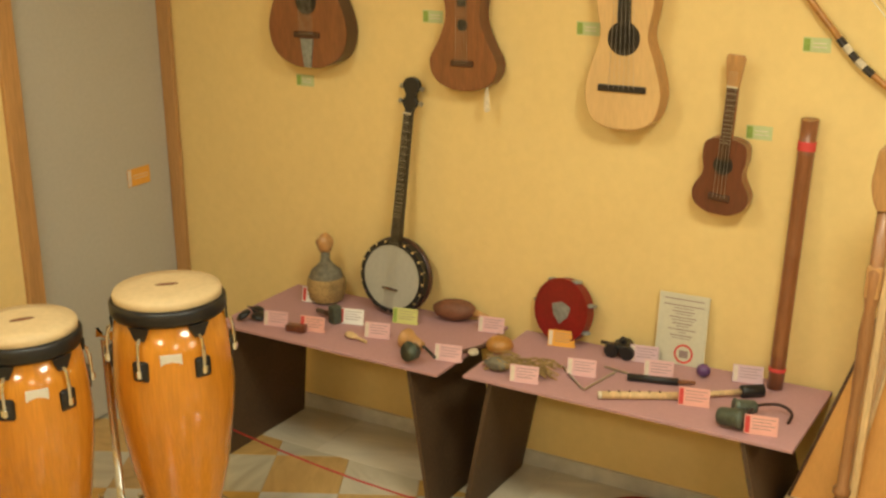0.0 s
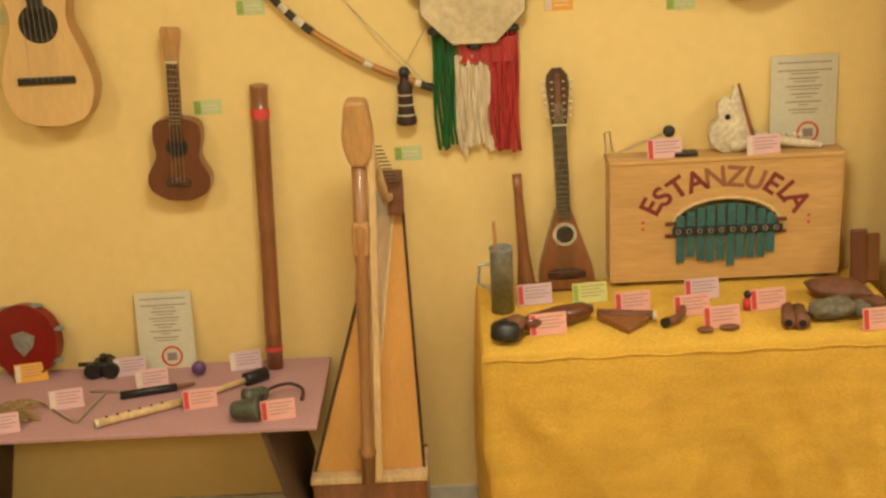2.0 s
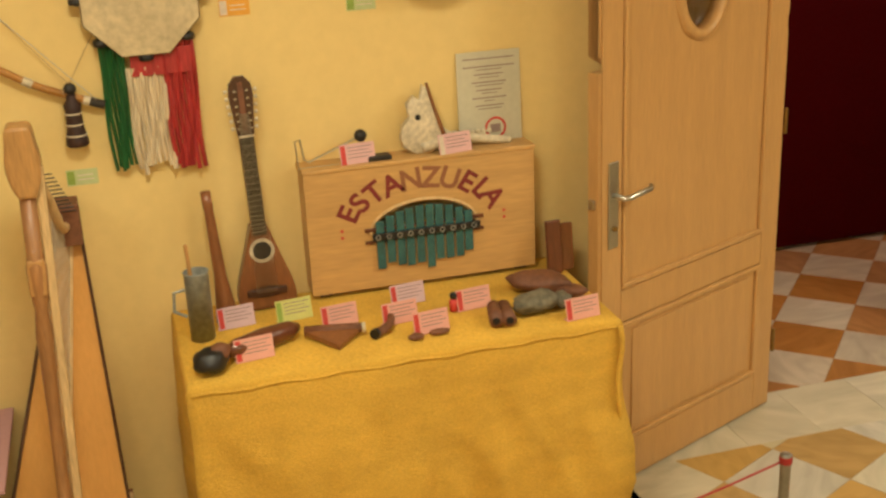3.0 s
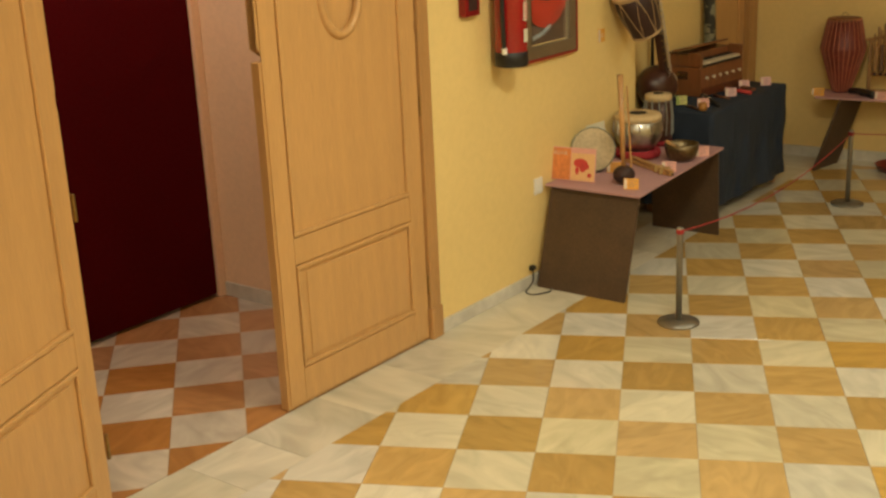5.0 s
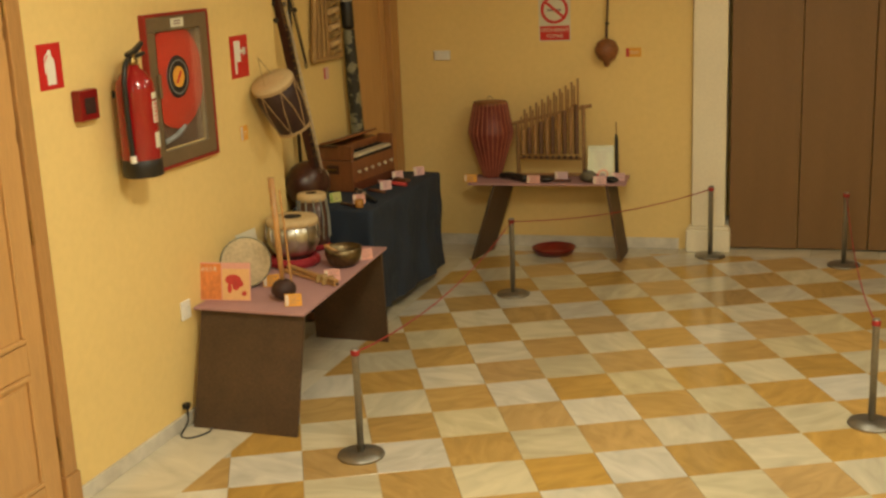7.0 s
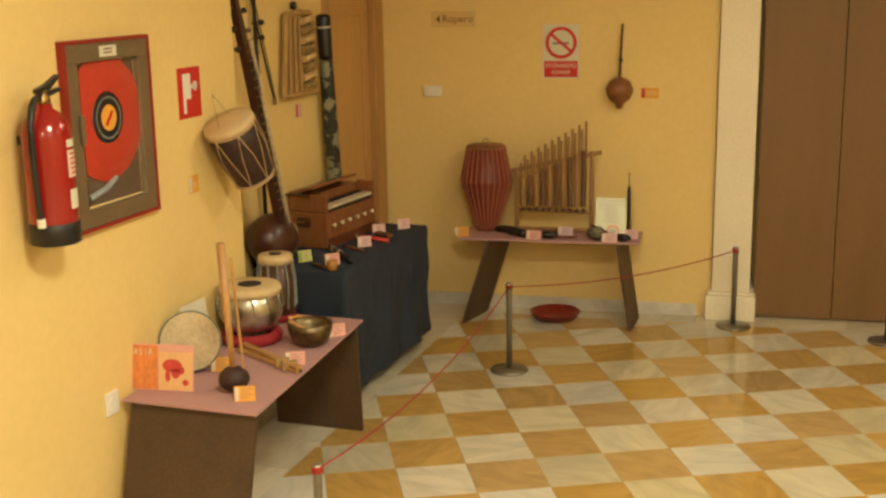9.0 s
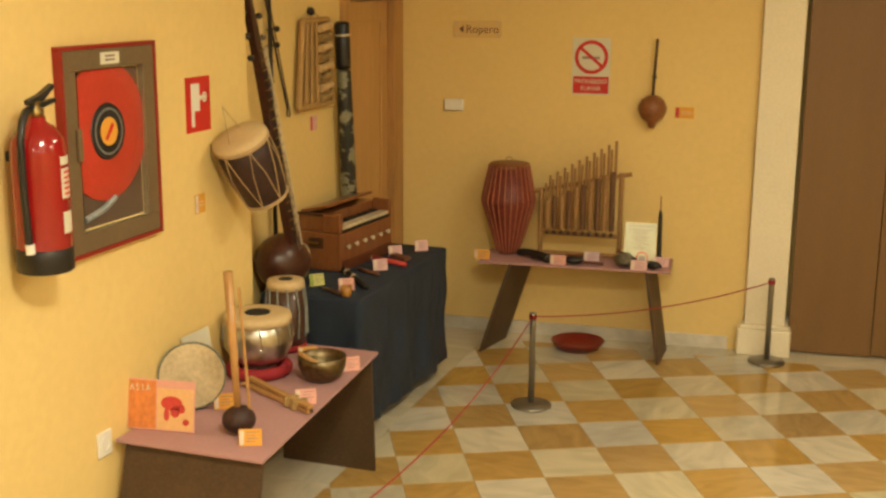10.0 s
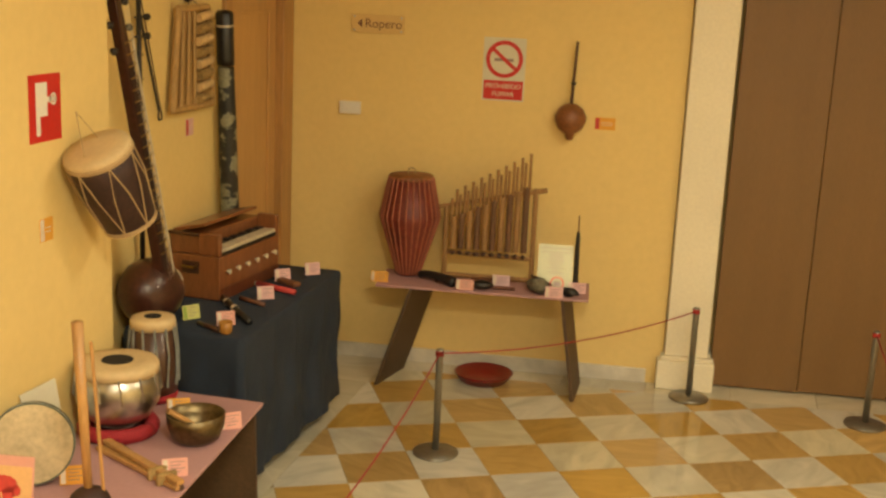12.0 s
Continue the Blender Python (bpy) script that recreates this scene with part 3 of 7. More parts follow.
M["hide"] = mat("dark_brown_hide", (0.042, 0.015, 0.011), 0.6, vary=0.3, scale=12, bump=0.2)
M["harp_board"] = mat("lacquered_orange_spruce", (0.62, 0.30, 0.085), 0.22, vary=0.06, scale=3, grain=20, bump=0.0, stretch=(6, 6, 0.6), coat=0.5)
M["letter_red"] = mat("dark_red_letter_paint", (0.26, 0.035, 0.03), 0.7, vary=0.3, scale=40, bump=0.02)
M["letter_faded"] = mat("worn_red_letter_paint", (0.38, 0.15, 0.07), 0.7, vary=0.35, scale=60, bump=0.02)
M["ext_red"] = mat("glossy_red_enamel", (0.31, 0.009, 0.011), 0.18, vary=0.06, scale=3, bump=0.0, coat=0.5)
M["chrome_soft"] = mat("dull_chrome", (0.58, 0.57, 0.52), 0.3, 1.0, vary=0.12, scale=8, bump=0.01)
M["wine_cloth"] = mat("crimson_cloth", (0.36, 0.015, 0.025), 0.8, vary=0.2, grain=150, bump=0.3)
M["drum_red"] = mat("faded_red_wood", (0.20, 0.032, 0.022), 0.5, vary=0.25, scale=10, bump=0.05)
M["lace"] = mat("brown_leather_lace", (0.40, 0.13, 0.075), 0.7, vary=0.2, bump=0.1)
M["sitar_dark"] = mat("dark_lacquered_gourd", (0.07, 0.022, 0.014), 0.36, vary=0.3, scale=6, bump=0.03, coat=0.15)
M["bamboo_dark"] = wood("dark_bamboo", (0.16, 0.075, 0.035), 0.5, 0.3, 0)
M["brown_gourd"] = mat("brown_dried_gourd", (0.27, 0.10, 0.035), 0.5, vary=0.25, scale=14, bump=0.1)
M["card_peach"] = mat("peach_print", (0.78, 0.47, 0.22), 0.7, vary=0.06, bump=0)
M["card_orange2"] = mat("orange_print", (0.75, 0.25, 0.07), 0.7, vary=0.15, scale=25, bump=0)
M["sign_tan"] = mat("tan_tinted_acrylic", (0.72, 0.50, 0.22), 0.25, vary=0.03, bump=0)
M["amber"] = mat("amber_gourd", (0.45, 0.20, 0.04), 0.35, vary=0.2, scale=10, bump=0.05)


# ---- label cards ----
def label_card(x, y, z, board, turn=0, strip="strip_red", w=0.106, h=0.063, lean=14):
    """A small printed card leaning on its foot; its face looks to +x when turn is 0."""
    names = {"card_pink": "pink", "card_rose": "rose", "card_lilac": "lilac", "card_green": "lime green", "card_orange": "orange", "card_white": "white"}
    c = thing("label_card", pose(x, y, z, 0, 0, turn), "small printed %s label card standing beside an instrument" % names[board], "label card", "label cards")
    tilt = pose(0, 0, 0, 0, -lean, 0)
    part("board", turned(box(-0.001, 0.001, -w / 2, w / 2, 0, h), tilt), M[board], c)
    part("foot", turned(box(-0.022, -0.001, -w / 2, w / 2, 0, 0.0015), Matrix.Identity(4)), M[board], c)
    part("colour_strip", turned(box(0.0012, 0.0018, -w / 2 + 0.003, -w / 2 + 0.017, 0.004, h - 0.004), tilt), M[strip], c)
    bm = bmesh.new()
    for k in range(4):
        box(0.0012, 0.0016, -w / 2 + 0.024, w / 2 - 0.008 - 0.012 * (k % 2), h - 0.012 - k * 0.010, h - 0.0095 - k * 0.010, bm=bm)
    part("print", turned(bm, tilt), M["ink"], c)
    return c


def wall_label(m, board="card_mint", strip="strip_green", w=0.085, h=0.045):
    names = {"card_mint": "mint green", "card_orange": "orange", "card_pink": "pink"}
    c = thing("wall_label", m, "small %s paper label stuck on the yellow wall" % names[board], "label", "wall labels")
    part("board", box(0, 0.0015, -w / 2, w / 2, -h / 2, h / 2), M[board], c)
    part("colour_strip", box(0.0015, 0.0022, -w / 2 + 0.002, -w / 2 + 0.022, -h / 2 + 0.003, h / 2 - 0.003), M[strip], c)
    bm = bmesh.new()
    for k in range(2):
        box(0.0015, 0.002, -w / 2 + 0.03, w / 2 - 0.012, -0.008 + k * 0.012, -0.005 + k * 0.012, bm=bm)
    part("print", bm, M["strip_white"], c)


def notice(m, w=0.2, h=0.28, glossy=False):
    """An A4 notice in a clear stand: grey lines of print and a crossed-out camera in a ring."""
    c = thing("notice_sheet", m, "white printed notice sheet with a no-photography mark", "notice", "notice sheets")
    part("sheet", box(-0.0015, 0.0015, -w / 2, w / 2, 0, h), M["tinted_sheet"] if glossy else M["notice_paper"], c)
    bm = bmesh.new()
    for k, (a, b) in enumerate(((0.9, 0.86), (0.9, 0.5), (0.5, 0.4), (0.6, 0.55), (0.45, 0.3), (0.6, 0.2), (0.5, 0.45))):
        zz = h * (0.93 - k * 0.085)
        box(0.0016, 0.002, -w * a * 0.45, w * a * 0.45, zz - 0.004, zz, bm=bm)
        if k > 0:
            box(0.0016, 0.002, -w * b * 0.4, w * b * 0.42, zz - 0.013, zz - 0.010, bm=bm)
    part("print", bm, M["ink"], c)
    part("ban_ring", ring_x(0.034, 0.007, 0.001, 0.0017, w * 0.08, h * 0.16), M["strip_red"], c)
    part("mark", box(0.0016, 0.0022, w * 0.08 - 0.016, w * 0.08 + 0.016, h * 0.16 - 0.014, h * 0.16 + 0.012, 0.0), M["ink"], c)
    if glossy:
        part("stand_pane", box(0.004, 0.006, -w / 2 - 0.006, w / 2 + 0.006, -0.0, h + 0.01), M["glass"], c).visible_shadow = False
    return c


def spline(pts, n):
    """Smooth curve through the points, n steps a span."""
    out = []
    P = [Vector(p) for p in pts]
    for k in range(len(P) - 1):
        a, b, c, d = P[max(k - 1, 0)], P[k], P[k + 1], P[min(k + 2, len(P) - 1)]
        for q in range(n):
            t = q / n
            out.append(0.5 * ((2 * b) + (c - a) * t + (2 * a - 5 * b + 4 * c - d) * t * t + (3 * b - a - 3 * c + d) * t ** 3))
    out.append(P[-1])
    return out


def bout(profile, n=6):
    """Closed outline, mirrored about the axis, from (height, half width) pairs."""
    half = spline([(w, z) for z, w in profile], n)
    right = [(p.x, p.y) for p in half]
    left = [(-p.x, p.y) for p in half[::-1]]
    out = []
    for p in right + left:
        if not out or math.hypot(p[0] - out[-1][0], p[1] - out[-1][1]) > 1e-4:
            out.append(p)
    return out if math.hypot(out[0][0] - out[-1][0], out[0][1] - out[-1][1]) > 1e-4 else out[:-1]


def plucked(name, m, label, profile, depth, top, side, neck, head, hole=None, bridge=None, frets=12, strings=4, round_hole_rim="ebony", neck_mat="ebony", head_mat=None, pegs=4, nut=0.0):
    """A guitar kind: its body lies in the yz plane with the face to +x and its tail at z = 0.
    neck: (from, to, half width); head: (to, half width below, half width above)."""
    t = thing(name, m, label, "string instrument")
    line = bout(profile)
    part("sides", slab(line, 0, depth - 0.003, 0.0), side, t)
    part("soundboard", slab([(a * 0.995, 0.003 + b * 0.992) for a, b in line], depth - 0.003, depth, 0.001), top, t)
    z0, z1, hw = neck
    x = depth
    part("neck", box(x - 0.022, x - 0.001, -hw, hw, profile[-1][0] - 0.01, z1, 0.004), side, t)
    fb = part("fingerboard", box(x, x + 0.006, -hw * 0.95, hw * 0.95, z0, z1, 0.001), M[neck_mat], t)
    L = (z1 - (bridge[0] if bridge else 0.1))
    bm = bmesh.new()
    for k in range(1, frets + 1):
        z = z1 - L * (1 - 2 ** (-k / 12))
        if z < z0:
            break
        box(x + 0.006, x + 0.0072, -hw * 0.95, hw * 0.95, z - 0.0008, z + 0.0008, bm=bm)
    part("frets", bm, M["steel"], fb)["kind"] = "stuff"
    hz, hb, ht = head
    hm = head_mat or side
    part("headstock", slab([(-hb, z1), (hb, z1), (ht, hz - 0.012), (ht * 0.8, hz), (-ht * 0.8, hz), (-ht, hz - 0.012)], x - 0.012, x + 0.004, 0.002), hm, t)
    part("nut", box(x + 0.004, x + 0.01, -hw, hw, z1 - 0.002, z1 + 0.004), M["bone"], t)
    for k in range(pegs):
        zz = z1 + (hz - z1) * (0.25 + 0.6 * (k // 2) / max(1, pegs // 2 - 1))
        sd = 1 if k % 2 else -1
        part("peg", turned(lathe([(0.003, 0), (0.003, 0.014), (0.0075, 0.018), (0.0075, 0.026), (0.004, 0.03)], 8), pose(x - 0.004, sd * (hb + ht) / 2 * 0.95, zz, sd * -90, 0, 0)), M["ebony"], t)
    if hole:
        hz_, hr = hole
        part("rosette", ring_x(hr * 1.35, hr * 0.36, 0.0012, x, 0, hz_), M[round_hole_rim], t)
        # no opening is cut: a black disc paints its inner shade
        part("sound_hole", disc_x(hr, x - 0.001, x + 0.0008, 0, hz_), M["hole"], t)
    if bridge:
        bz, bw = bridge
        part("bridge", box(x, x + 0.009, -bw, bw, bz - 0.011, bz + 0.011, 0.003), M["ebony"] if top == M["spruce"] else M["dark_wood"], t)
    bm = bmesh.new()
    for k in range(strings):
        o = -0.75 + 1.5 * k / max(1, strings - 1)
        tube([(x + 0.009, o * (bridge[1] * 0.7 if bridge else hw), bridge[0] if bridge else 0.1), (x + 0.010, o * hw, z1), (x + 0.006, o * hb * 0.7, z1 + (hz - z1) * 0.5)], 0.0006, 4, bm)
    part("strings", bm, M["steel"], t)["kind"] = "stuff"
    return t


# the classical guitar, soprano ukulele, mandola and charango on the wall
plucked("classical_guitar", pose(WA + 0.012, -4.64, 1.383, 0, 0, 0), "classical guitar with a pale spruce top hung on the wall",
        [(0, 0.0), (0.004, 0.05), (0.035, 0.108), (0.12, 0.134), (0.22, 0.112), (0.31, 0.082), (0.40, 0.096), (0.47, 0.098), (0.5, 0.07), (0.51, 0.0)],
        0.085, M["spruce"], M["tan_wood"], (0.35, 0.86, 0.024), (1.02, 0.028, 0.033), (0.305, 0.042), (0.14, 0.085), strings=6)
plucked("ukulele", pose(WA + 0.012, -4.302, 1.128, -3.4, 0, 0), "small reddish brown ukulele hung on the wall",
        [(0, 0.0), (0.003, 0.04), (0.03, 0.085), (0.075, 0.094), (0.135, 0.066), (0.19, 0.073), (0.235, 0.068), (0.252, 0.04), (0.256, 0.0)],
        0.055, M["mahogany"], M["brown_wood"], (0.185, 0.425, 0.018), (0.528, 0.02, 0.031), (0.168, 0.024), (0.06, 0.036), head_mat=M["tan_wood"], neck_mat="dark_wood", pegs=0)
plucked("mandola", pose(WA + 0.012, -5.945, 1.50), "dark brown mandola with a rounded body hung on the wall",
        [(0, 0.0), (0.004, 0.07), (0.05, 0.155), (0.14, 0.185), (0.24, 0.16), (0.34, 0.10), (0.42, 0.04), (0.44, 0.02)],
        0.075, M["brown_wood"], M["dark_wood"], (0.33, 0.72, 0.02), (0.88, 0.024, 0.03), (0.25, 0.036), (0.125, 0.06), strings=8)
md = bpy.data.objects["mandola"]
part("tailpiece", slab([(-0.03, 0.11), (0.03, 0.11), (0.016, 0.0), (-0.016, 0.0)], 0.076, 0.081, 0.001), M["zinc"], md, "grey metal tailpiece")
plucked("charango", pose(WA + 0.012, -5.26, 1.462), "brown waisted fiddle-like string instrument hung on the wall",
        [(0, 0.0), (0.004, 0.05), (0.035, 0.115), (0.10, 0.138), (0.18, 0.098), (0.26, 0.07), (0.36, 0.078), (0.43, 0.072), (0.455, 0.04), (0.46, 0.0)],
        0.07, M["brown_wood"], M["mahogany"], (0.30, 0.66, 0.018), (0.78, 0.022, 0.028), (0.235, 0.016), (0.10, 0.045), strings=5)
ch = bpy.data.objects["charango"]
part("hanging_tag", turned(lathe([(0.003, -0.07), (0.012, -0.065), (0.01, -0.02), (0.003, 0.02), (0.002, 0.06)], 8), pose(0.06, 0.095, 0.0)), M["bone"], ch, "pale hanging tag")

# banjo leaning against the wall
bj = thing("banjo", pose(WA + 0.10, -5.56, 0.573, -4, -6, 0), "black-necked banjo with a grey head leaning on the wall", "string instrument")
part("head", disc_x(0.128, 0.045, 0.05, 0, 0.145, 48), M["banjo_head"], bj)
part("rim", ring_x(0.145, 0.015, 0.05, 0.0, 0, 0.145, 48), M["black"], bj, "black rim")
part("resonator", turned(lathe([(0.10, -0.035), (0.15, -0.012), (0.152, 0.012)], 40), pose(0.0, 0, 0.145, 0, 90, 0)), M["dark_wood"], bj, "dark wooden resonator", True)
part("tension_hoop", ring_x(0.135, 0.008, 0.008, 0.047, 0, 0.145, 48), M["black"], bj)
for k in range(20):
    a = 2 * math.pi * k / 20
    part("bracket", box(0.005, 0.052, 0.139 * math.cos(a) - 0.005, 0.139 * math.cos(a) + 0.005, 0.145 + 0.139 * math.sin(a) - 0.005, 0.145 + 0.139 * math.sin(a) + 0.005, 0.001), M["chrome"], bj)
nk = part("neck", slab([(-0.021, 0.28), (0.021, 0.28), (0.016, 0.785), (-0.016, 0.785)], 0.03, 0.055, 0.002), M["ebony"], bj)
bm = bmesh.new()
for k in range(18):
    z = 0.785 - 0.62 * (1 - 2 ** (-(k + 1) / 12))
    box(0.055, 0.0562, -0.019, 0.019, z - 0.0008, z + 0.0008, bm=bm)
part("frets", bm, M["steel"], nk)["kind"] = "stuff"
part("headstock", slab(bout([(0.785, 0.016), (0.80, 0.018), (0.825, 0.034), (0.85, 0.02), (0.885, 0.036), (0.91, 0.026), (0.92, 0.0)], 4), 0.028, 0.046, 0.002), M["black"], bj)
part("nut", box(0.053, 0.059, -0.017, 0.017, 0.781, 0.788), M["bone"], bj)
for k in range(4):
    sd = 1 if k % 2 else -1
    part("peg", turned(lathe([(0.004, 0), (0.004, 0.012), (0.009, 0.016), (0.009, 0.024), (0.004, 0.027)], 8), pose(0.036, sd * 0.026, 0.825 + 0.055 * (k // 2), sd * -90, 0, 0)), M["steel"], bj)
part("bridge", box(0.05, 0.062, -0.033, 0.033, 0.095, 0.101, 0.001), M["dark_wood"], bj)
bm = bmesh.new()
for k in range(5):
    o = -0.014 + 0.007 * k
    tube([(0.052, o, 0.02), (0.062, o * 1.5, 0.098), (0.058, o * 0.8, 0.785)], 0.0005, 4, bm)
part("strings", bm, M["steel"], bj)["kind"] = "stuff"

# long rain stick leaning in the corner
rs = thing("rain_stick", pose(WA + 0.088, -4.062, 0.568, -1.75, -3.8, 0), "long brown bamboo rain stick leaning on the wall", "rain stick")
part("tube", lathe([(0.026, 0), (0.026, 0.11), (0.0275, 0.115), (0.026, 0.12), (0.0255, 0.45), (0.027, 0.455), (0.0255, 0.46), (0.026, 0.78), (0.0275, 0.785), (0.026, 0.79), (0.027, 0.895)], 20), M["brown_wood"], rs, "", True)
part("band", lathe([(0.0285, 0.80), (0.0285, 0.83)], 20), M["strip_red"], rs, "red band")
part("band", lathe([(0.0285, 0.06), (0.0285, 0.072)], 20), M["strip_red"], rs, "red band")
part("cap", lathe([(0.028, 0.895), (0.028, 0.90), (0.02, 0.903)], 20), M["bamboo"], rs)

# musical bow with its string
bo = thing("musical_bow", pose(WA, 0, 0), "long curved wooden musical bow hung on the wall", "musical bow")
curve = [(0.03, p.x, p.y) for p in spline([(-4.45, 2.22), (-4.15, 1.925), (-4.009, 1.766), (-3.887, 1.637), (-3.714, 1.518), (-3.6, 1.465), (-3.512, 1.43)], 6)]
stave = part("stave", tube(curve, 0.0105, 10), M["amber"], bo, "", True)
for a, b, mm in ((14, 15, "ebony"), (15, 16, "bone"), (16, 17, "ebony"), (17, 18, "bone"), (18, 19, "ebony"), (24, 25, "bone"), (32, 33, "bone"), (33, 36, "ebony")):
    part("binding", tube(curve[a:b + 1], 0.0122, 10), M[mm], stave)
part("string", tube([(0.035, -4.45, 2.22), (0.04, -3.9, 1.86), (0.035, -3.515, 1.43)], 0.0012, 5), M["steel"], bo)

# small dark rattle bottle hung on cords
rb = thing("hanging_rattle", pose(WA + 0.035, -3.597, 1.325), "small dark bound rattle hanging on thin cords", "rattle")
part("body", lathe([(0.026, 0), (0.032, 0.006), (0.03, 0.02), (0.024, 0.05), (0.022, 0.10), (0.024, 0.115), (0.014, 0.13), (0.013, 0.145)], 18), M["hide"], rb, "", True)
part("knob", lathe([(0.004, 0.143), (0.016, 0.15), (0.018, 0.16), (0.012, 0.172), (0.003, 0.176)], 16), M["black"], rb, "", True)
for z, r in ((0.03, 0.0292), (0.06, 0.0245), (0.09, 0.0235)):
    part("binding", lathe([(r, z), (r, z + 0.004)], 16), M["bone"], rb)
part("cord", tube([(0.0, 0, 0.172), (-0.03, -0.13, 0.33), (-0.033, -0.28, 0.52)], 0.0012, 5), M["rope"], rb)
part("cord", tube([(0.0, 0, 0.172), (-0.03, 0.05, 0.25), (-0.033, 0.10, 0.33)], 0.0012, 5), M["rope"], rb)
part("cord_loop", tube([(0.0, -0.012, 0.13), (0.012, -0.02, 0.155), (0.0, 0, 0.165)], 0.002, 5), M["rope"], rb)

# eight-sided tambourine with ribbons
ot = thing("octagonal_tambourine", pose(WA + 0.01, -3.385, 1.715), "eight-sided tambourine with green, cream and red ribbons", "tambourine")
octo = [(0.168 * math.cos(math.pi / 8 + math.pi / 4 * k), 0.168 * math.sin(math.pi / 8 + math.pi / 4 * k)) for k in range(8)]
part("frame", slab(octo, 0, 0.05, 0.002), M["dark_wood"], ot)
part("skin", slab([(a * 0.985, b * 0.985) for a, b in octo], 0.05, 0.054, 0.002), M["pale_skin"], ot)
for k in range(8):
    a = math.pi / 4 * k + math.pi / 8 * 0
    part("jingle", turned(lathe([(0.006, -0.012), (0.02, -0.008), (0.022, 0), (0.02, 0.008), (0.006, 0.012)], 14), pose(0.03, 0.162 * math.cos(a), 0.162 * math.sin(a))), M["black"], ot)
part("cloth_band", box(0.025, 0.03, -0.045, 0.12, -0.215, -0.14, 0.002), M["ribbon_red"], ot, "red cloth band")
rng = random.Random(11)
for key, y0, y1, top in (("ribbon_green", -0.125, -0.06, -0.07), ("ribbon_cream", -0.06, 0.045, -0.19), ("ribbon_red", 0.04, 0.13, -0.12)):
    n = 7 if key != "ribbon_cream" else 9
    for k in range(n):
        y = y0 + (y1 - y0) * (k + 0.5) / n
        w = (y1 - y0) / n * 0.55
        end = -0.46 - rng.random() * 0.035
        bm = bmesh.new()
        rows = []
        for q in range(9):
            z = top + (end - top) * q / 8
            x = 0.02 + 0.008 * math.sin(q * 1.3 + k * 2.1) + rng.random() * 0.006
            yy = y + 0.006 * math.sin(q * 0.9 + k) * q / 8
            rows.append([bm.verts.new((x + dx, yy + dy, z)) for dx, dy in ((-0.001, -w), (0.004, 0), (-0.001, w), (-0.003, 0))])
        for a, b in zip(rows, rows[1:]):
            for q in range(4):
                bm.faces.new((a[q], a[(q + 1) % 4], b[(q + 1) % 4], b[q]))
        part("ribbon", bm, M[key], ot)

# metal-rimmed hand drum above the thumb-piano box
hd = thing("hand_drum", pose(WA + 0.01, -2.575, 1.785), "shallow hand drum with a shiny rim hung on the wall", "hand drum")
part("shell", turned(lathe([(0.12, 0), (0.125, 0.02), (0.125, 0.06), (0.122, 0.065)], 40), pose(0, 0, 0, 0, 90, 0)), M["dark_wood"], hd, "", True)
part("skin", disc_x(0.118, 0.064, 0.069, 0, 0, 40), M["pale_skin"], hd)
part("rim", ring_x(0.128, 0.01, 0.012, 0.06), M["chrome"], hd)

for y, z in ((-4.20, 1.40), (-4.81, 1.70), (-5.43, 1.71), (-4.04, 1.692), (-3.60, 1.226), (-6.03, 1.43), (-2.77, 1.645)):
    wall_label(pose(WA, y, z))
wall_label(pose(WA, -3.13, 1.66), "card_orange", "strip_white")
wall_label(pose(-0.835, YS - 0.048, 0.995, 0, 0, 90), "card_orange", "strip_white", 0.13, 0.075)

# ---- the harp ----
hp = thing("harp", pose(-0.66, -3.72, 0), "wooden folk harp with a broad tan soundboard standing on its base", "harp")
part("base", slab([(-0.22, 0.0), (0.13, 0.0), (0.13, 0.29), (-0.22, 0.29)], -0.26, -0.03, 0.006), M["brown_wood"], hp)
part("ledge", slab([(-0.225, 0.291), (0.135, 0.291), (0.133, 0.312), (-0.223, 0.312)], -0.2, -0.025, 0.003), M["light_wood"], hp, "pale wooden ledge")
bm = bmesh.new()
rows = []
for k in range(13):
    t = k / 12
    cy = -0.045 + 0.105 * t
    hw = 0.168 * (1 - t) + 0.036 * t
    x, z = -0.075 - 0.235 * t, 0.313 + 0.76 * t
    dep = 0.14 * (1 - t) + 0.05 * t
    rows.append([bm.verts.new(v) for v in ((x, cy - hw, z), (x + 0.012 * (1 - t), cy, z), (x, cy + hw, z), (x - dep * 0.75, cy + hw * 0.75, z + 0.02), (x - dep, cy, z + 0.02), (x - dep * 0.75, cy - hw * 0.75, z + 0.02))])
for a, b in zip(rows, rows[1:]):
    for k in range(6):
        bm.faces.new((a[k], a[(k + 1) % 6], b[(k + 1) % 6], b[k]))
bm.faces.new(rows[0])
bm.faces.new(rows[-1])
part("soundbox", bm, M["harp_board"], hp, "lacquered tan soundboard")
for s in (-1, 1):
    part("edge_strip", tube([(-0.07, -0.045 + s * 0.168, 0.315), (-0.305, 0.06 + s * 0.036, 1.073)], 0.005, 6), M["dark_wood"], hp)
part("string_rib", tube([(-0.058, -0.045, 0.315), (-0.30, 0.064, 1.06)], 0.007, 6), M["light_wood"], hp)
M["harp_pillar"] = wood("worn_tan_pillar", (0.36, 0.165, 0.06), 0.4, 0.2)
PILLAR = pose(0, -0.059, 0, -2.5, 0, 0)
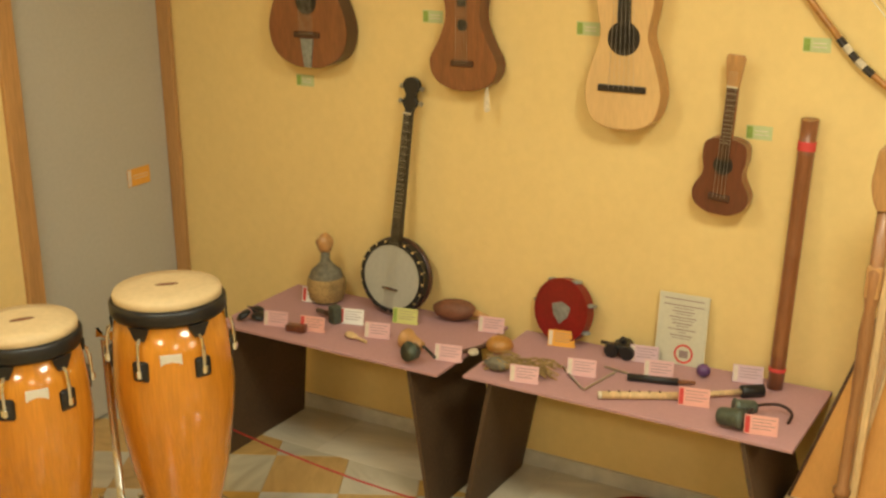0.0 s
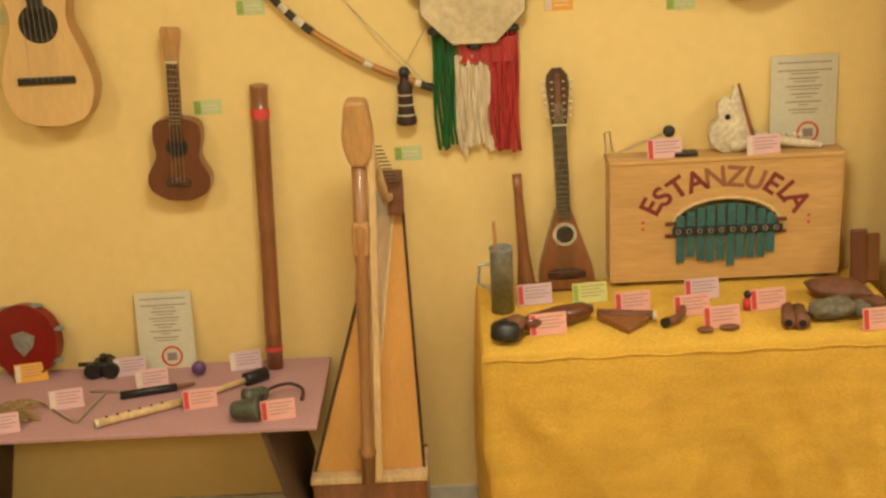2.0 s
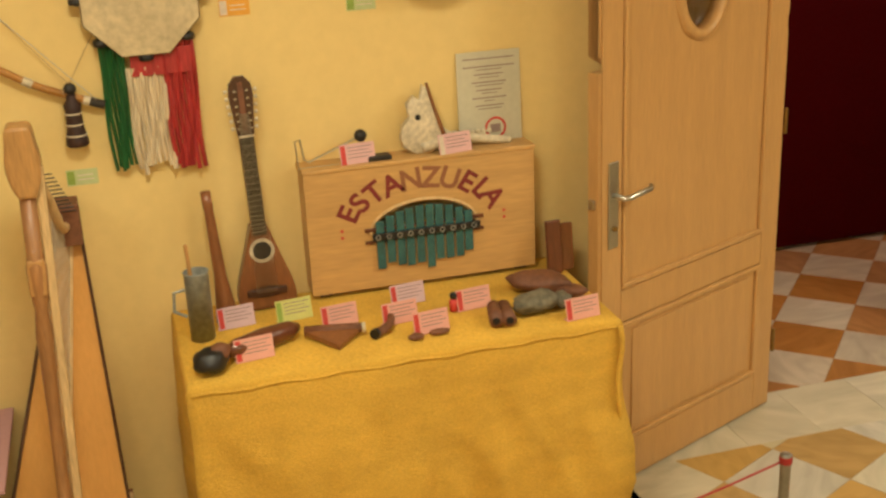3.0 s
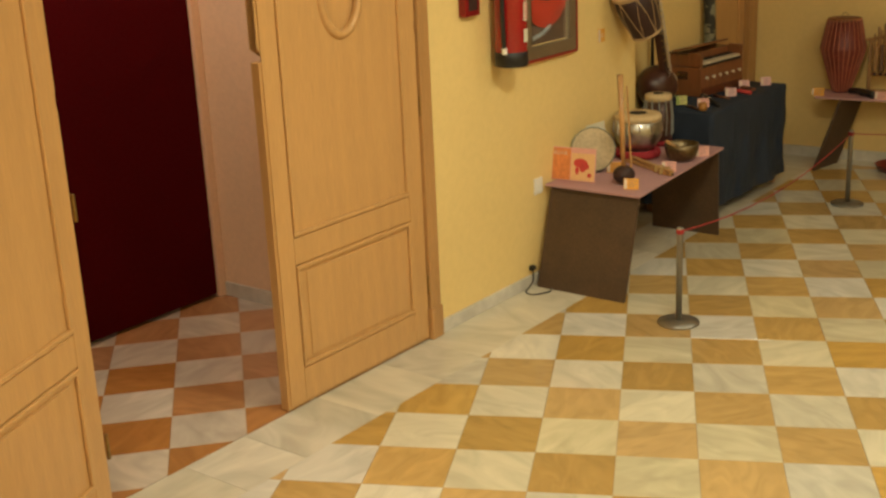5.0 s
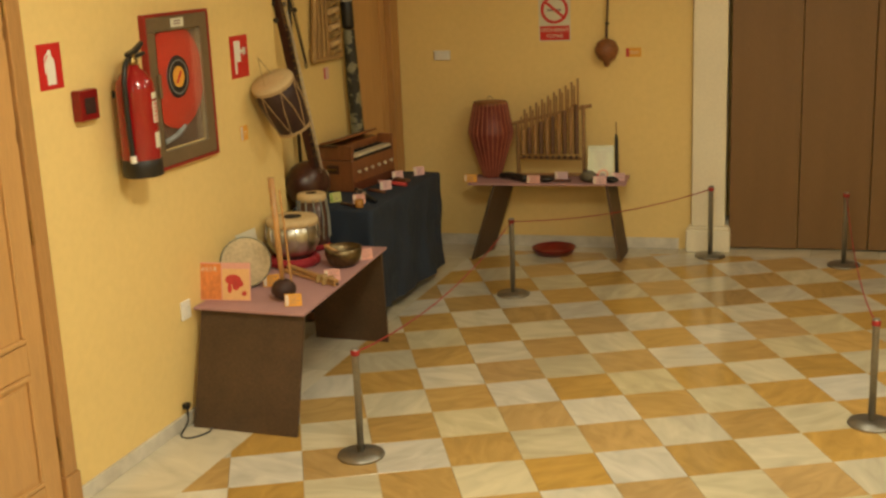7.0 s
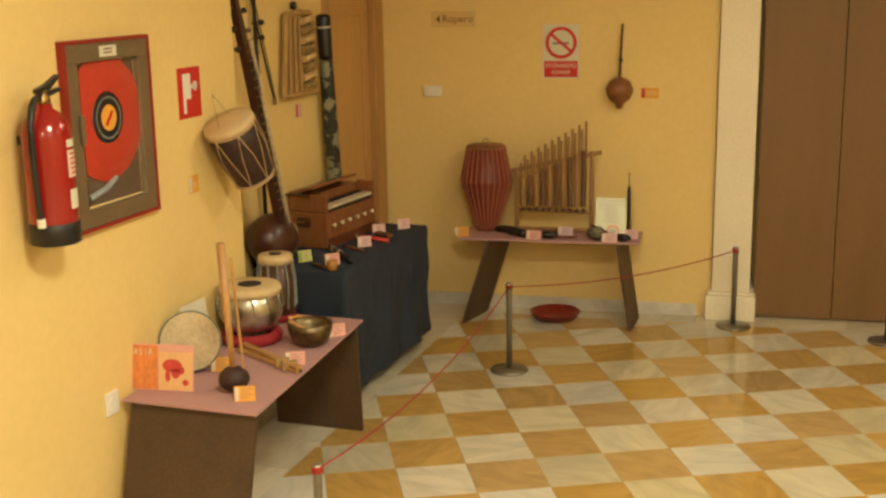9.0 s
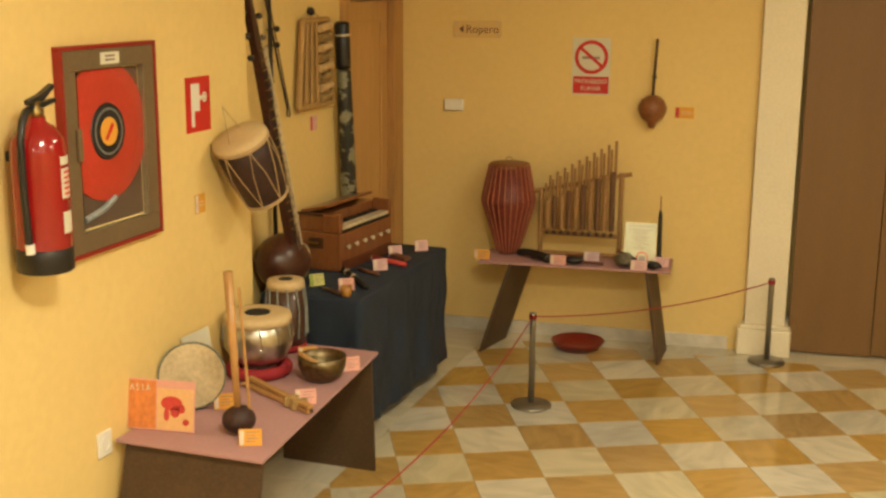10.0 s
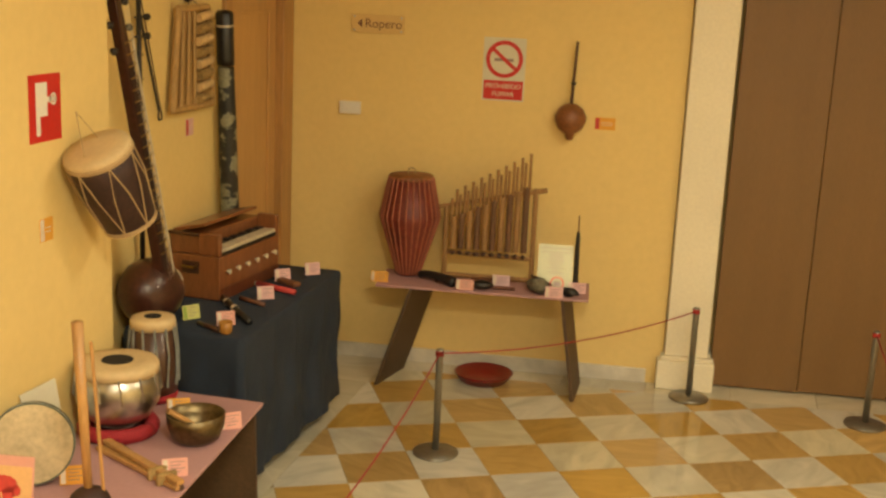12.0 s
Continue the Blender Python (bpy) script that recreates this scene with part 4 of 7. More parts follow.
part("pillar", turned(lathe([(0.02, 0.312), (0.02, 0.40), (0.027, 0.405), (0.027, 0.42), (0.018, 0.43), (0.016, 0.70), (0.02, 0.86), (0.022, 0.93), (0.016, 1.0), (0.024, 1.06), (0.026, 1.12), (0.02, 1.13), (0.021, 1.33)], 16), PILLAR), M["harp_pillar"], hp, "", True)
part("pillar_block", turned(box(-0.03, 0.02, -0.022, 0.022, 1.04, 1.14, 0.006), PILLAR), M["tan_wood"], hp)
part("finial", slab(bout([(1.30, 0.02), (1.33, 0.034), (1.38, 0.042), (1.43, 0.036), (1.475, 0.028), (1.48, 0.0)], 5), -0.04, 0.03, 0.008), M["tan_wood"], hp, "carved tan wooden finial")
part("neck", tube(spline([(-0.01, 0.02, 1.36), (-0.08, 0.04, 1.27), (-0.16, 0.052, 1.17), (-0.24, 0.06, 1.13), (-0.3, 0.064, 1.16)], 4), 0.012, 8), M["light_wood"], hp, "pale harmonic curve", True)
part("pillar_plank", turned(box(-0.012, 0.012, -0.011, 0.011, 0.0, 1.06, 0.003), pose(-0.012, -0.012, 0.313, -2.5, 0, 0)), M["light_wood"], hp, "pale flat strip beside the turned pillar")
part("shoulder", box(-0.34, -0.25, 0.02, 0.1, 1.072, 1.19, 0.004), M["clay"], hp, "reddish shoulder block")
bm = bmesh.new()
for k in range(24):
    t = (k + 0.5) / 24
    a = Vector((-0.058, -0.045, 0.33)).lerp(Vector((-0.29, 0.062, 1.04)), t)
    b = Vector((-0.02, 0.022, 1.33)).lerp(Vector((-0.28, 0.062, 1.14)), t)
    tube([a, b], 0.0009, 4, bm)
part("strings", bm, M["bone"], hp)["kind"] = "stuff"
for k in range(12):
    t = (k + 0.5) / 12
    part("tuning_pin", tube([Vector((-0.02, 0.02, 1.35)).lerp(Vector((-0.28, 0.062, 1.15)), t), Vector((-0.02, 0.06, 1.35)).lerp(Vector((-0.28, 0.10, 1.15)), t)], 0.002, 6), M["ebony"], hp)


# ---- congas ----
def conga(m, R, H, label):
    c = thing("conga", m, label, "conga drum", "congas")
    r = R * 0.97
    part("shell", lathe([(r * 0.72, 0), (r * 0.76, 0.06), (r * 0.95, 0.25 * H), (r * 1.12, 0.5 * H), (r * 1.16, 0.62 * H), (r * 1.12, 0.78 * H), (r, H - 0.03)], 48), M["conga_wood"], c, "orange lacquered wooden shell", True)
    part("head", lathe([(R * 0.99, H - 0.02), (R * 1.0, H + 0.008), (R * 0.97, H + 0.018), (R * 0.6, H + 0.024), (0.001, H + 0.026)], 48), M["skin"], c, "pale rawhide head", True)
    rim = part("rim", lathe([(R * 1.03, H - 0.055), (R * 1.065, H - 0.045), (R * 1.065, H - 0.015), (R * 1.02, H - 0.004), (R * 1.0, H - 0.01)], 48), M["black"], c, "black metal rim", True)
    part("emblem", turned(lathe([(0.012, H + 0.0245), (0.012, H + 0.0265)], 20), Matrix.Diagonal((1.0, 2.9, 1.0, 1.0))), M["clay"], c)
    part("badge", turned(box(0, 0.003, -0.032, 0.032, -0.018, 0.018, 0.001), pose(r * 1.10, 0, H * 0.8, 0, 8, 0)), M["white"], c, "silver white badge")
    for k in range(6):
        a = math.pi / 6 + k * math.pi / 3
        q = pose(0, 0, 0, 0, 0, math.degrees(a))
        part("rim_ear", turned(slab([(-0.035, H - 0.055), (0.035, H - 0.055), (0.015, H - 0.095), (-0.015, H - 0.095)], R * 1.03, R * 1.06), q), M["black"], c)
        lug = part("lug_plate", turned(box(r * 1.08, r * 1.165, -0.026, 0.026, H * 0.78 - 0.055, H * 0.78 + 0.01, 0.01), q), M["black"], c, "black lug plate")
        part("hook", turned(tube([(R * 1.05, 0, H - 0.09), (R * 1.12, 0, H - 0.1), (r * 1.19, 0, H * 0.8 + 0.02), (r * 1.19, 0, H * 0.78 - 0.04)], 0.006, 8), q), M["chrome"], lug, "chrome tension hook")
        part("nut", turned(lathe([(0.011, H * 0.8 - 0.05), (0.011, H * 0.8 - 0.03)], 6), q @ pose(r * 1.19, 0, 0)), M["chrome"], lug)
    part("foot_ring", lathe([(r * 0.74, 0), (r * 0.755, 0.0), (r * 0.78, 0.03), (r * 0.77, 0.03)], 40), M["black"], c)
    return c


face = math.degrees(math.atan2(-3.1 + 5.5, 2.7 - 0.15))
conga(pose(0.215, -5.62, 0.24, 0, 0, face), 0.165, 0.76, "tall orange conga drum with a pale head on a stand")
conga(pose(0.57, -5.855, 0.22, 0, 0, face + 14), 0.155, 0.74, "shorter orange conga drum with a pale head on a stand")
# their chrome stand
sd_ = thing("conga_stand", pose(0.37, -5.745, 0), "chrome tubular double conga stand", "drum stand")
part("mast", tube([(-0.03, -0.03, 0.0), (-0.03, -0.03, 0.86)], 0.013, 10), M["chrome"], sd_)
part("wing_nut", slab([(-0.035, 0.86), (-0.012, 0.865), (0.012, 0.865), (0.035, 0.86), (0.03, 0.89), (0.01, 0.872), (-0.01, 0.872), (-0.03, 0.89)], -0.036, -0.026), M["chrome"], sd_).location = (0, -0.03, 0.0)
for cx, cy, z in ((-0.155, 0.125, 0.232), (0.2, -0.11, 0.212)):
    part("cradle_ring", turned(tube([(0.15 * math.cos(a * math.pi / 16), 0.15 * math.sin(a * math.pi / 16), 0) for a in range(33)], 0.009, 8), pose(cx, cy, z)), M["chrome"], sd_)
    part("arm", tube([(cx * 0.3, cy * 0.3, z), (-0.03, -0.03, z)], 0.011, 8), M["chrome"], sd_)
for cx, cy in ((-0.16, -0.02), (0.02, 0.16), (0.18, -0.22), (-0.05, -0.2), (0.3, -0.08), (-0.3, 0.15), (-0.1, 0.28)):
    part("leg", tube([(cx * 0.6, cy * 0.6, 0.3), (cx, cy, 0.008)], 0.009, 8), M["chrome"], sd_)
    part("rubber_foot", lathe([(0.014, 0), (0.014, 0.03)], 10), M["black"], sd_).location = (cx, cy, 0)


# ---- small things on the two pink tables ----
ZT = 0.566



def solid(name, m, label, category, pieces):
    """A thing of several pieces: (part name, bmesh, material key, label, smooth)."""
    t = thing(name, m, label, category)
    for p in pieces:
        part(p[0], p[1], M[p[2]], t, p[3] if len(p) > 3 else "", p[4] if len(p) > 4 else False)
    return t


def blob(rx, ry, rz, seed=1, rough_=0.12, seg=3, cz=None):
    bm = bmesh.new()
    bmesh.ops.create_icosphere(bm, subdivisions=seg, radius=1)
    for v in bm.verts:
        n = 1 + rough_ * noise.noise(v.co * 1.7 + Vector((seed, seed * 2.3, 0)))
        v.co = Vector((v.co.x * rx * n, v.co.y * ry * n, v.co.z * rz * n + (rz * (1 + rough_ * 0.3) if cz is None else cz)))
    return bm


solid("wicker_bottle", pose(-0.92, -5.87, ZT), "glass bottle in a woven sleeve with a cork knob", "bottle", [
    ("body", lathe([(0.05, 0), (0.066, 0.012), (0.075, 0.05), (0.074, 0.09), (0.06, 0.13), (0.032, 0.155), (0.02, 0.17), (0.017, 0.21)], 28), "grey_stone", "grey green ribbed glass body", True),
    ("stopper", blob(0.03, 0.034, 0.042, 4, 0.3, 3, 0.245), "tan_wood", "knobbed tan stopper", True),
    ("sleeve", lathe([(0.068, 0.012), (0.0775, 0.05), (0.0765, 0.09), (0.071, 0.105)], 28), "straw", "woven sleeve"),
])
# little rack of sticks with clamps beside the bottle
solid("folded_castanets", pose(-0.61, -5.99, ZT, 0, 0, 25), "black castanets tied with a cord", "castanets", [
    ("shell", turned(blob(0.035, 0.03, 0.014, 2, 0.15), pose(0, 0.02, 0)), "black", "", True),
    ("shell", turned(blob(0.032, 0.03, 0.014, 6, 0.15), pose(0.02, -0.03, 0.012, 30, 0, 0)), "black", "", True),
    ("shell", turned(blob(0.03, 0.028, 0.013, 9, 0.15), pose(-0.04, 0.0, 0.01, -25, 10, 0)), "black", "", True),
    ("cord", tube([(0, 0.02, 0.03), (0.02, -0.01, 0.055), (-0.02, -0.03, 0.045), (-0.04, 0, 0.03)], 0.003, 6), "hide"),
])
solid("wooden_clapper", pose(-0.59, -5.765, ZT, 0, 0, 12), "small dark brown wooden block", "clapper", [("block", box(-0.018, 0.018, -0.045, 0.035, 0, 0.028, 0.006), "mahogany")])
solid("dark_flute", pose(-0.75, -5.74, ZT, 0, 0, -20), "short dark wooden pipe on a clamp", "flute", [
    ("pipe", tube([(0, -0.07, 0.018), (0, 0.06, 0.03)], 0.011, 10), "dark_wood", "", True), ("clamp", box(-0.02, 0.02, 0.03, 0.07, 0, 0.07, 0.006), "green_bronze")])
solid("small_spoon", pose(-0.625, -5.52, ZT, 0, 0, -15), "pale wooden spoon-shaped rattle", "rattle", [
    ("bowl", turned(blob(0.018, 0.032, 0.012, 3, 0.1), pose(0, -0.03, 0)), "light_wood", "", True), ("handle", tube([(0, -0.005, 0.012), (0, 0.055, 0.01)], 0.006, 8), "light_wood")])
solid("gourd_scraper", pose(-0.985, -5.31, ZT, 0, 0, 18), "brown calabash gourd with a stalk", "gourd", [
    ("gourd", turned(blob(0.05, 0.085, 0.042, 5, 0.08), Matrix.Identity(4)), "clay", "", True),
    ("stalk", tube([(0, 0.07, 0.035), (0.015, 0.12, 0.03), (0.03, 0.17, 0.012)], 0.016, 10, None, 0.006), "tan_wood", "", True)])
solid("hand_bell", pose(-0.615, -5.25, ZT, 0, 0, -30), "tan wooden bell lying with a green metal cup", "bell", [
    ("horn", turned(lathe([(0.016, 0), (0.022, 0.04), (0.036, 0.085), (0.04, 0.09)], 18), pose(-0.01, 0.02, 0.041, 90, 0, 10)), "tan_wood", "", True),
    ("cup", turned(lathe([(0.008, 0), (0.03, 0.01), (0.034, 0.04), (0.036, 0.042)], 18), pose(0.03, 0.05, 0.037, 0, 70, 20)), "green_bronze", "", True),
    ("strap", tube([(0, 0.05, 0.05), (0.01, 0.09, 0.06), (-0.01, 0.12, 0.03)], 0.006, 6), "black")])
solid("seed_rattle", pose(-0.775, -5.0, ZT, 0, 0, 20), "orange gourd rattle with bundles of straw and cloth", "rattle", [
    ("gourd", turned(blob(0.045, 0.05, 0.033, 8, 0.06), Matrix.Identity(4)), "amber", "orange gourd", True),
    ("handle", tube([(0, -0.04, 0.03), (0.03, -0.13, 0.01)], 0.008, 8), "dark_wood"),
    ("tip", turned(blob(0.025, 0.02, 0.012, 4, 0.2, 2), pose(0.03, -0.09, 0)), "bone", "white tip")])
rng = random.Random(3)
bm = bmesh.new()
for k in range(70):
    y = rng.uniform(-0.08, 0.14)
    x = rng.gauss(0, 0.03) + 0.02
    a = rng.gauss(0.2, 0.45)
    L = rng.uniform(0.04, 0.1)
    z = rng.uniform(0.004, 0.035)
    tube([(x, y, z), (x - L * math.sin(a) * 0.5, y + L * math.cos(a) * 0.5, z + 0.006), (x - L * math.sin(a), y + L * math.cos(a), max(0.003, z - 0.012))], rng.uniform(0.0015, 0.004), 5, bm)
solid("straw_bundle", pose(-0.70, -4.92, ZT), "tangled bundle of straw and pale seed pods", "straw bundle", [("straws", bm, "straw"),
      ("pod", turned(blob(0.03, 0.045, 0.02, 12, 0.3), pose(0.06, -0.02, 0)), "grey_stone", "", True)])
tb_ = thing("tambourine", pose(-0.985, -4.86, ZT + 0.122, 0, -10, -12) @ Matrix.Scale(0.93, 4), "wine red tambourine with a silver shield emblem", "tambourine")
part("frame", ring_x(0.126, 0.012, 0.045, -0.045), M["wine"], tb_)
part("head", disc_x(0.122, -0.004, 0.001, 0, 0, 44), M["wine"], tb_, "wine red head")
part("hoop", ring_x(0.128, 0.008, 0.006, -0.002), M["wine"], tb_)
part("emblem", slab([(-0.045, 0.02), (0, 0.035), (0.045, 0.02), (0.035, -0.02), (0, -0.055), (-0.035, -0.02)], 0.0012, 0.002), M["zinc"], tb_, "pale silver shield emblem")
for k in range(7):
    a = 0.35 + 2 * math.pi * k / 7
    part("jingle", turned(lathe([(0.004, -0.008), (0.022, -0.004), (0.022, 0.004), (0.004, 0.008)], 14), pose(-0.024, 0.128 * math.cos(a), 0.128 * math.sin(a), 0, 0, 0)), M["zinc"], tb_)
solid("toy_cart", pose(-0.975, -4.61, ZT), "small black metal toy with a handle", "toy", [
    ("body", box(-0.03, 0.03, -0.035, 0.035, 0.012, 0.05, 0.01), "black"), ("wheel", turned(lathe([(0.026, -0.008), (0.026, 0.008)], 16), pose(0.034, -0.03, 0.026, 0, 90, 0)), "black"),
    ("wheel", turned(lathe([(0.026, -0.008), (0.026, 0.008)], 16), pose(0.034, 0.03, 0.026, 0, 90, 0)), "black"), ("wheel", turned(lathe([(0.026, -0.008), (0.026, 0.008)], 16), pose(-0.034, 0, 0.026, 0, 90, 0)), "black"),
    ("spout", tube([(0, -0.03, 0.035), (0.01, -0.08, 0.04)], 0.007, 8), "black"), ("cap", blob(0.014, 0.014, 0.014, 1, 0.1, 2, 0.058), "black")])
notice(pose(-0.995, -4.41, ZT, 0, -9, 2), 0.178, 0.25)
solid("purple_ball", pose(-0.935, -4.30, ZT), "small round purple plastic ball", "ball", [("ball", blob(0.024, 0.024, 0.023, 1, 0.02), "purple", "", True)])
solid("dark_pipe", pose(-0.805, -4.42, ZT, 0, 0, 15), "black recorder piece with a wooden mouth", "flute", [
    ("pipe", tube([(0, -0.095, 0.013), (0, 0.075, 0.013)], 0.0125, 12), "black", "", True), ("mouth", tube([(0, 0.07, 0.013), (-0.01, 0.13, 0.012)], 0.0085, 10, None, 0.005), "brown_wood", "", True)])
fl = solid("pale_flute", pose(-0.66, -4.42, ZT, 0, 0, 28), "pale wooden six-hole flute", "flute", [("pipe", tube([(0, -0.135, 0.013), (0, 0.135, 0.013)], 0.013, 14), "light_wood", "", True)])
for k in range(6):
    # black discs painted for the shade in the finger holes
    part("finger_hole", lathe([(0.0045, 0.0255), (0.0045, 0.0272)], 8), M["hole"], fl).location = (0, -0.1 + k * 0.033, 0)
part("end_ring", turned(lathe([(0.0138, 0), (0.0138, 0.012)], 14), pose(0, -0.135, 0.013, -90, 0, 0)), M["bone"], fl)
solid("mallet", pose(-0.808, -4.18, ZT, 0, 0, 34), "wooden mallet with a black rubber head", "mallet", [
    ("handle", tube([(0, -0.14, 0.012), (0, 0.06, 0.02)], 0.009, 10), "light_wood", "", True), ("head", tube([(0, 0.05, 0.02), (0, 0.066, 0.021), (0, 0.125, 0.022)], 0.021, 14), "black", "black rubber head", True)])
solid("triangle", pose(-0.74, -4.64, ZT), "steel triangle with its beater", "triangle", [
    ("bar", tube([(-0.032, -0.11, 0.004), (0.1, 0.02, 0.004), (0.11, 0.036, 0.004), (-0.074, 0.069, 0.004)], 0.0045, 8), "steel"), ("beater", tube([(-0.10, 0.02, 0.004), (-0.085, 0.12, 0.004)], 0.004, 8), "steel")])
solid("cowbell", pose(-0.615, -4.09, ZT, 0, 0, 15), "green patinated cowbell with a leather loop", "bell", [
    ("bell", turned(lathe([(0.022, 0), (0.028, 0.01), (0.03, 0.06), (0.034, 0.075), (0.034, 0.08)], 18), pose(0.0, -0.05, 0.033, -84, 0, -20)), "green_bronze", "", True),
    ("bell", turned(lathe([(0.018, 0), (0.022, 0.01), (0.024, 0.06), (0.028, 0.07)], 18), pose(-0.1, 0.06, 0.028, 84, 0, 25)), "green_bronze", "", True),
    ("loop", tube(spline([(-0.02, 0.03, 0.02), (-0.09, 0.06, 0.035), (-0.13, 0.13, 0.03), (-0.10, 0.17, 0.02), (-0.05, 0.16, 0.008)], 5), 0.005, 6), "hide")])
for x, y, key in ((-0.588, -5.871, "card_pink"), (-0.875, -5.905, "card_white"), (-0.611, -5.715, "card_rose"), (-0.75, -5.632, "card_white"), (-0.677, -5.465, "card_pink"),
                  (-0.854, -5.455, "card_green"), (-0.619, -5.125, "card_pink"), (-0.935, -5.124, "card_pink"), (-0.586, -4.807, "card_pink"), (-0.94, -4.836, "card_orange"),
                  (-0.733, -4.662, "card_pink"), (-0.95, -4.522, "card_lilac"), (-0.85, -4.429, "card_pink"), (-0.692, -4.249, "card_rose"), (-0.957, -4.154, "card_lilac"), (-0.596, -4.003, "card_rose")):
    label_card(x, y, ZT, key, 12, "strip_white" if key in ("card_orange", "card_pink", "card_lilac") else ("strip_green" if key == "card_green" else "strip_red"), 0.1, 0.06)
solid("red_basin", pose(-0.80, -4.46, 0.0), "wine red plastic basin on the floor under the table", "basin", [("basin", lathe([(0.11, 0.002), (0.115, 0.0), (0.145, 0.04), (0.15, 0.045), (0.146, 0.047), (0.112, 0.006), (0.0, 0.006)], 36, None, False), "wine", "", True)])


# ---- things on the yellow table ----
ZY = 0.792
# thumb-piano box with an arched opening
KX = -0.945
kb = thing("thumb_piano_box", pose(KX, -2.642, ZY), "large pale wooden thumb piano box lettered in red", "thumb piano")
KW, KZ0, KZ1, KB = 0.352, 0.014, 0.39, 0.185
n = 24
arch = [(-0.165, KB)] + [(-0.165 * math.cos(math.pi * k / n), KB + 0.09 * math.sin(math.pi * k / n)) for k in range(1, n)] + [(0.165, KB)]
bm = bmesh.new()
front = []
for x in (0.0, -0.012):
    top = [bm.verts.new((x, -KW + 2 * KW * k / n, KZ1)) for k in range(n + 1)]
    mid = [bm.verts.new((x, *p)) for p in arch]
    low = [bm.verts.new((x, -KW + 2 * KW * k / n, KZ0)) for k in range(n + 1)]
    for k in range(n):
        bm.faces.new((top[k], top[k + 1], mid[k + 1], mid[k]))
    base = [bm.verts.new((x, -0.165 + 0.33 * k / n, KB)) for k in range(n + 1)]
    for k in range(n):
        bm.faces.new((base[k], base[k + 1], low[k + 1], low[k]))
    bm.faces.new((top[0], mid[0], low[0]))
    bm.faces.new((top[n], mid[n], low[n]))
    front.append((mid, base))
for k in range(n):
    bm.faces.new((front[0][0][k], front[0][0][k + 1], front[1][0][k + 1], front[1][0][k]))
part("front_panel", bm, M["box_wood"], kb)
part("arch_edge", tube([(0.001, *p) for p in arch], 0.0055, 6), M["light_wood"], kb, "pale raw edge of the arched opening")
part("top_panel", box(-0.135, 0.004, -KW - 0.004, KW + 0.004, KZ1, KZ1 + 0.012, 0.002), M["box_wood"], kb)
part("bottom_panel", box(-0.13, -0.0125, -KW + 0.001, KW - 0.001, KZ0, KZ0 + 0.012), M["box_wood"], kb)
for s in (-1, 1):
    part("side_panel", box(-0.13, -0.0125, s * KW - 0.006 - 0.006 * s, s * KW + 0.006 - 0.006 * s, KZ0 + 0.012, KZ1), M["box_wood"], kb)
    part("foot", box(-0.06, -0.02, s * 0.31 - 0.02, s * 0.31 + 0.02, 0, KZ0, 0.003), M["dark_wood"], kb)
# near-black colour stands for the shade inside the box
part("back_panel", box(-0.13, -0.12, -KW + 0.012, KW - 0.012, KZ0 + 0.012, KZ1), M["hole"], kb)
for k in range(10):
    y = -0.138 + k * 0.0305
    low = 0.055 + 0.022 * abs(math.sin(k * 1.9)) + 0.02 * (abs(k - 4.5) / 4.5)
    part("tongue", turned(box(0.008, 0.0115, -0.0125, 0.0125, low, 0.26 - 0.035 * (abs(k - 4.5) / 4.5) ** 2, 0.001), pose(0, y, 0, 0, 0, 4 * (k % 3 - 1))), M["teal"], kb)
part("bar", box(0.013, 0.021, -0.165, 0.17, 0.168, 0.19, 0.002), M["black"], kb, "black clamping bar")
part("rail", box(0.001, 0.0075, -0.185, 0.185, 0.194, 0.206, 0.002), M["mahogany"], kb)
part("rail", box(0.001, 0.0075, -0.185, 0.185, 0.156, 0.166, 0.002), M["mahogany"], kb)
for k in range(10):
    part("washer", ring_x(0.0085, 0.003, 0.002, 0.021, -0.148 + k * 0.033, 0.179, 12), M["zinc"], kb)
for k, ch_ in enumerate("ESTANZUELA"):
    a = math.radians(152 - k * 13.8)
    fc = bpy.data.curves.new("letter", 'FONT')
    fc.body, fc.size, fc.extrude, fc.align_x, fc.align_y = ch_, 0.09, 0.0006, 'CENTER', 'CENTER'
    fc.offset = 0.0022
    tmp = bpy.data.objects.new("letter", fc)
    me = bpy.data.meshes.new_from_object(tmp)
    bpy.data.objects.remove(tmp)
    me.materials.append(M["letter_faded"] if k in (4, 5, 6) else M["letter_red"])
    lt = new("letter", me)
    lt.parent = kb
    lt.matrix_local = pose(0.0012, 0.25 * math.cos(a) - 0.005, 0.18 + 0.158 * math.sin(a)) @ pose(0, 0, 0, 90, 0, 90) @ pose(0, 0, 0, 0, 0, math.degrees(a) - 90)
for s in (-1, 1):
    for dz in (0, 0.022):
        part("dot", disc_x(0.005, 0.0008, 0.0016, s * 0.252, 0.185 + dz, 10), M["strip_red"], kb)

# bandurria: small twelve-string with a flat top
plucked("bandurria", pose(-0.985, -3.128, ZY, 1.5, -4, 0) @ Matrix.Scale(0.965, 4), "small twelve-string bandurria standing against the wall",
        [(0, 0.0), (0.003, 0.07), (0.03, 0.088), (0.08, 0.082), (0.15, 0.06), (0.22, 0.038), (0.26, 0.026)],
        0.055, M["brown_wood"], M["mahogany"], (0.235, 0.535, 0.022), (0.67, 0.024, 0.036), (0.185, 0.028), (0.055, 0.06), frets=20, strings=12, round_hole_rim="bone", head_mat=M["dark_wood"], pegs=0)
bd = bpy.data.objects["bandurria"]
part("pick_plate", slab(ellipse(0, 0.055, 0.062, 0.018, 24), 0.0555, 0.058), M["dark_wood"], bd)
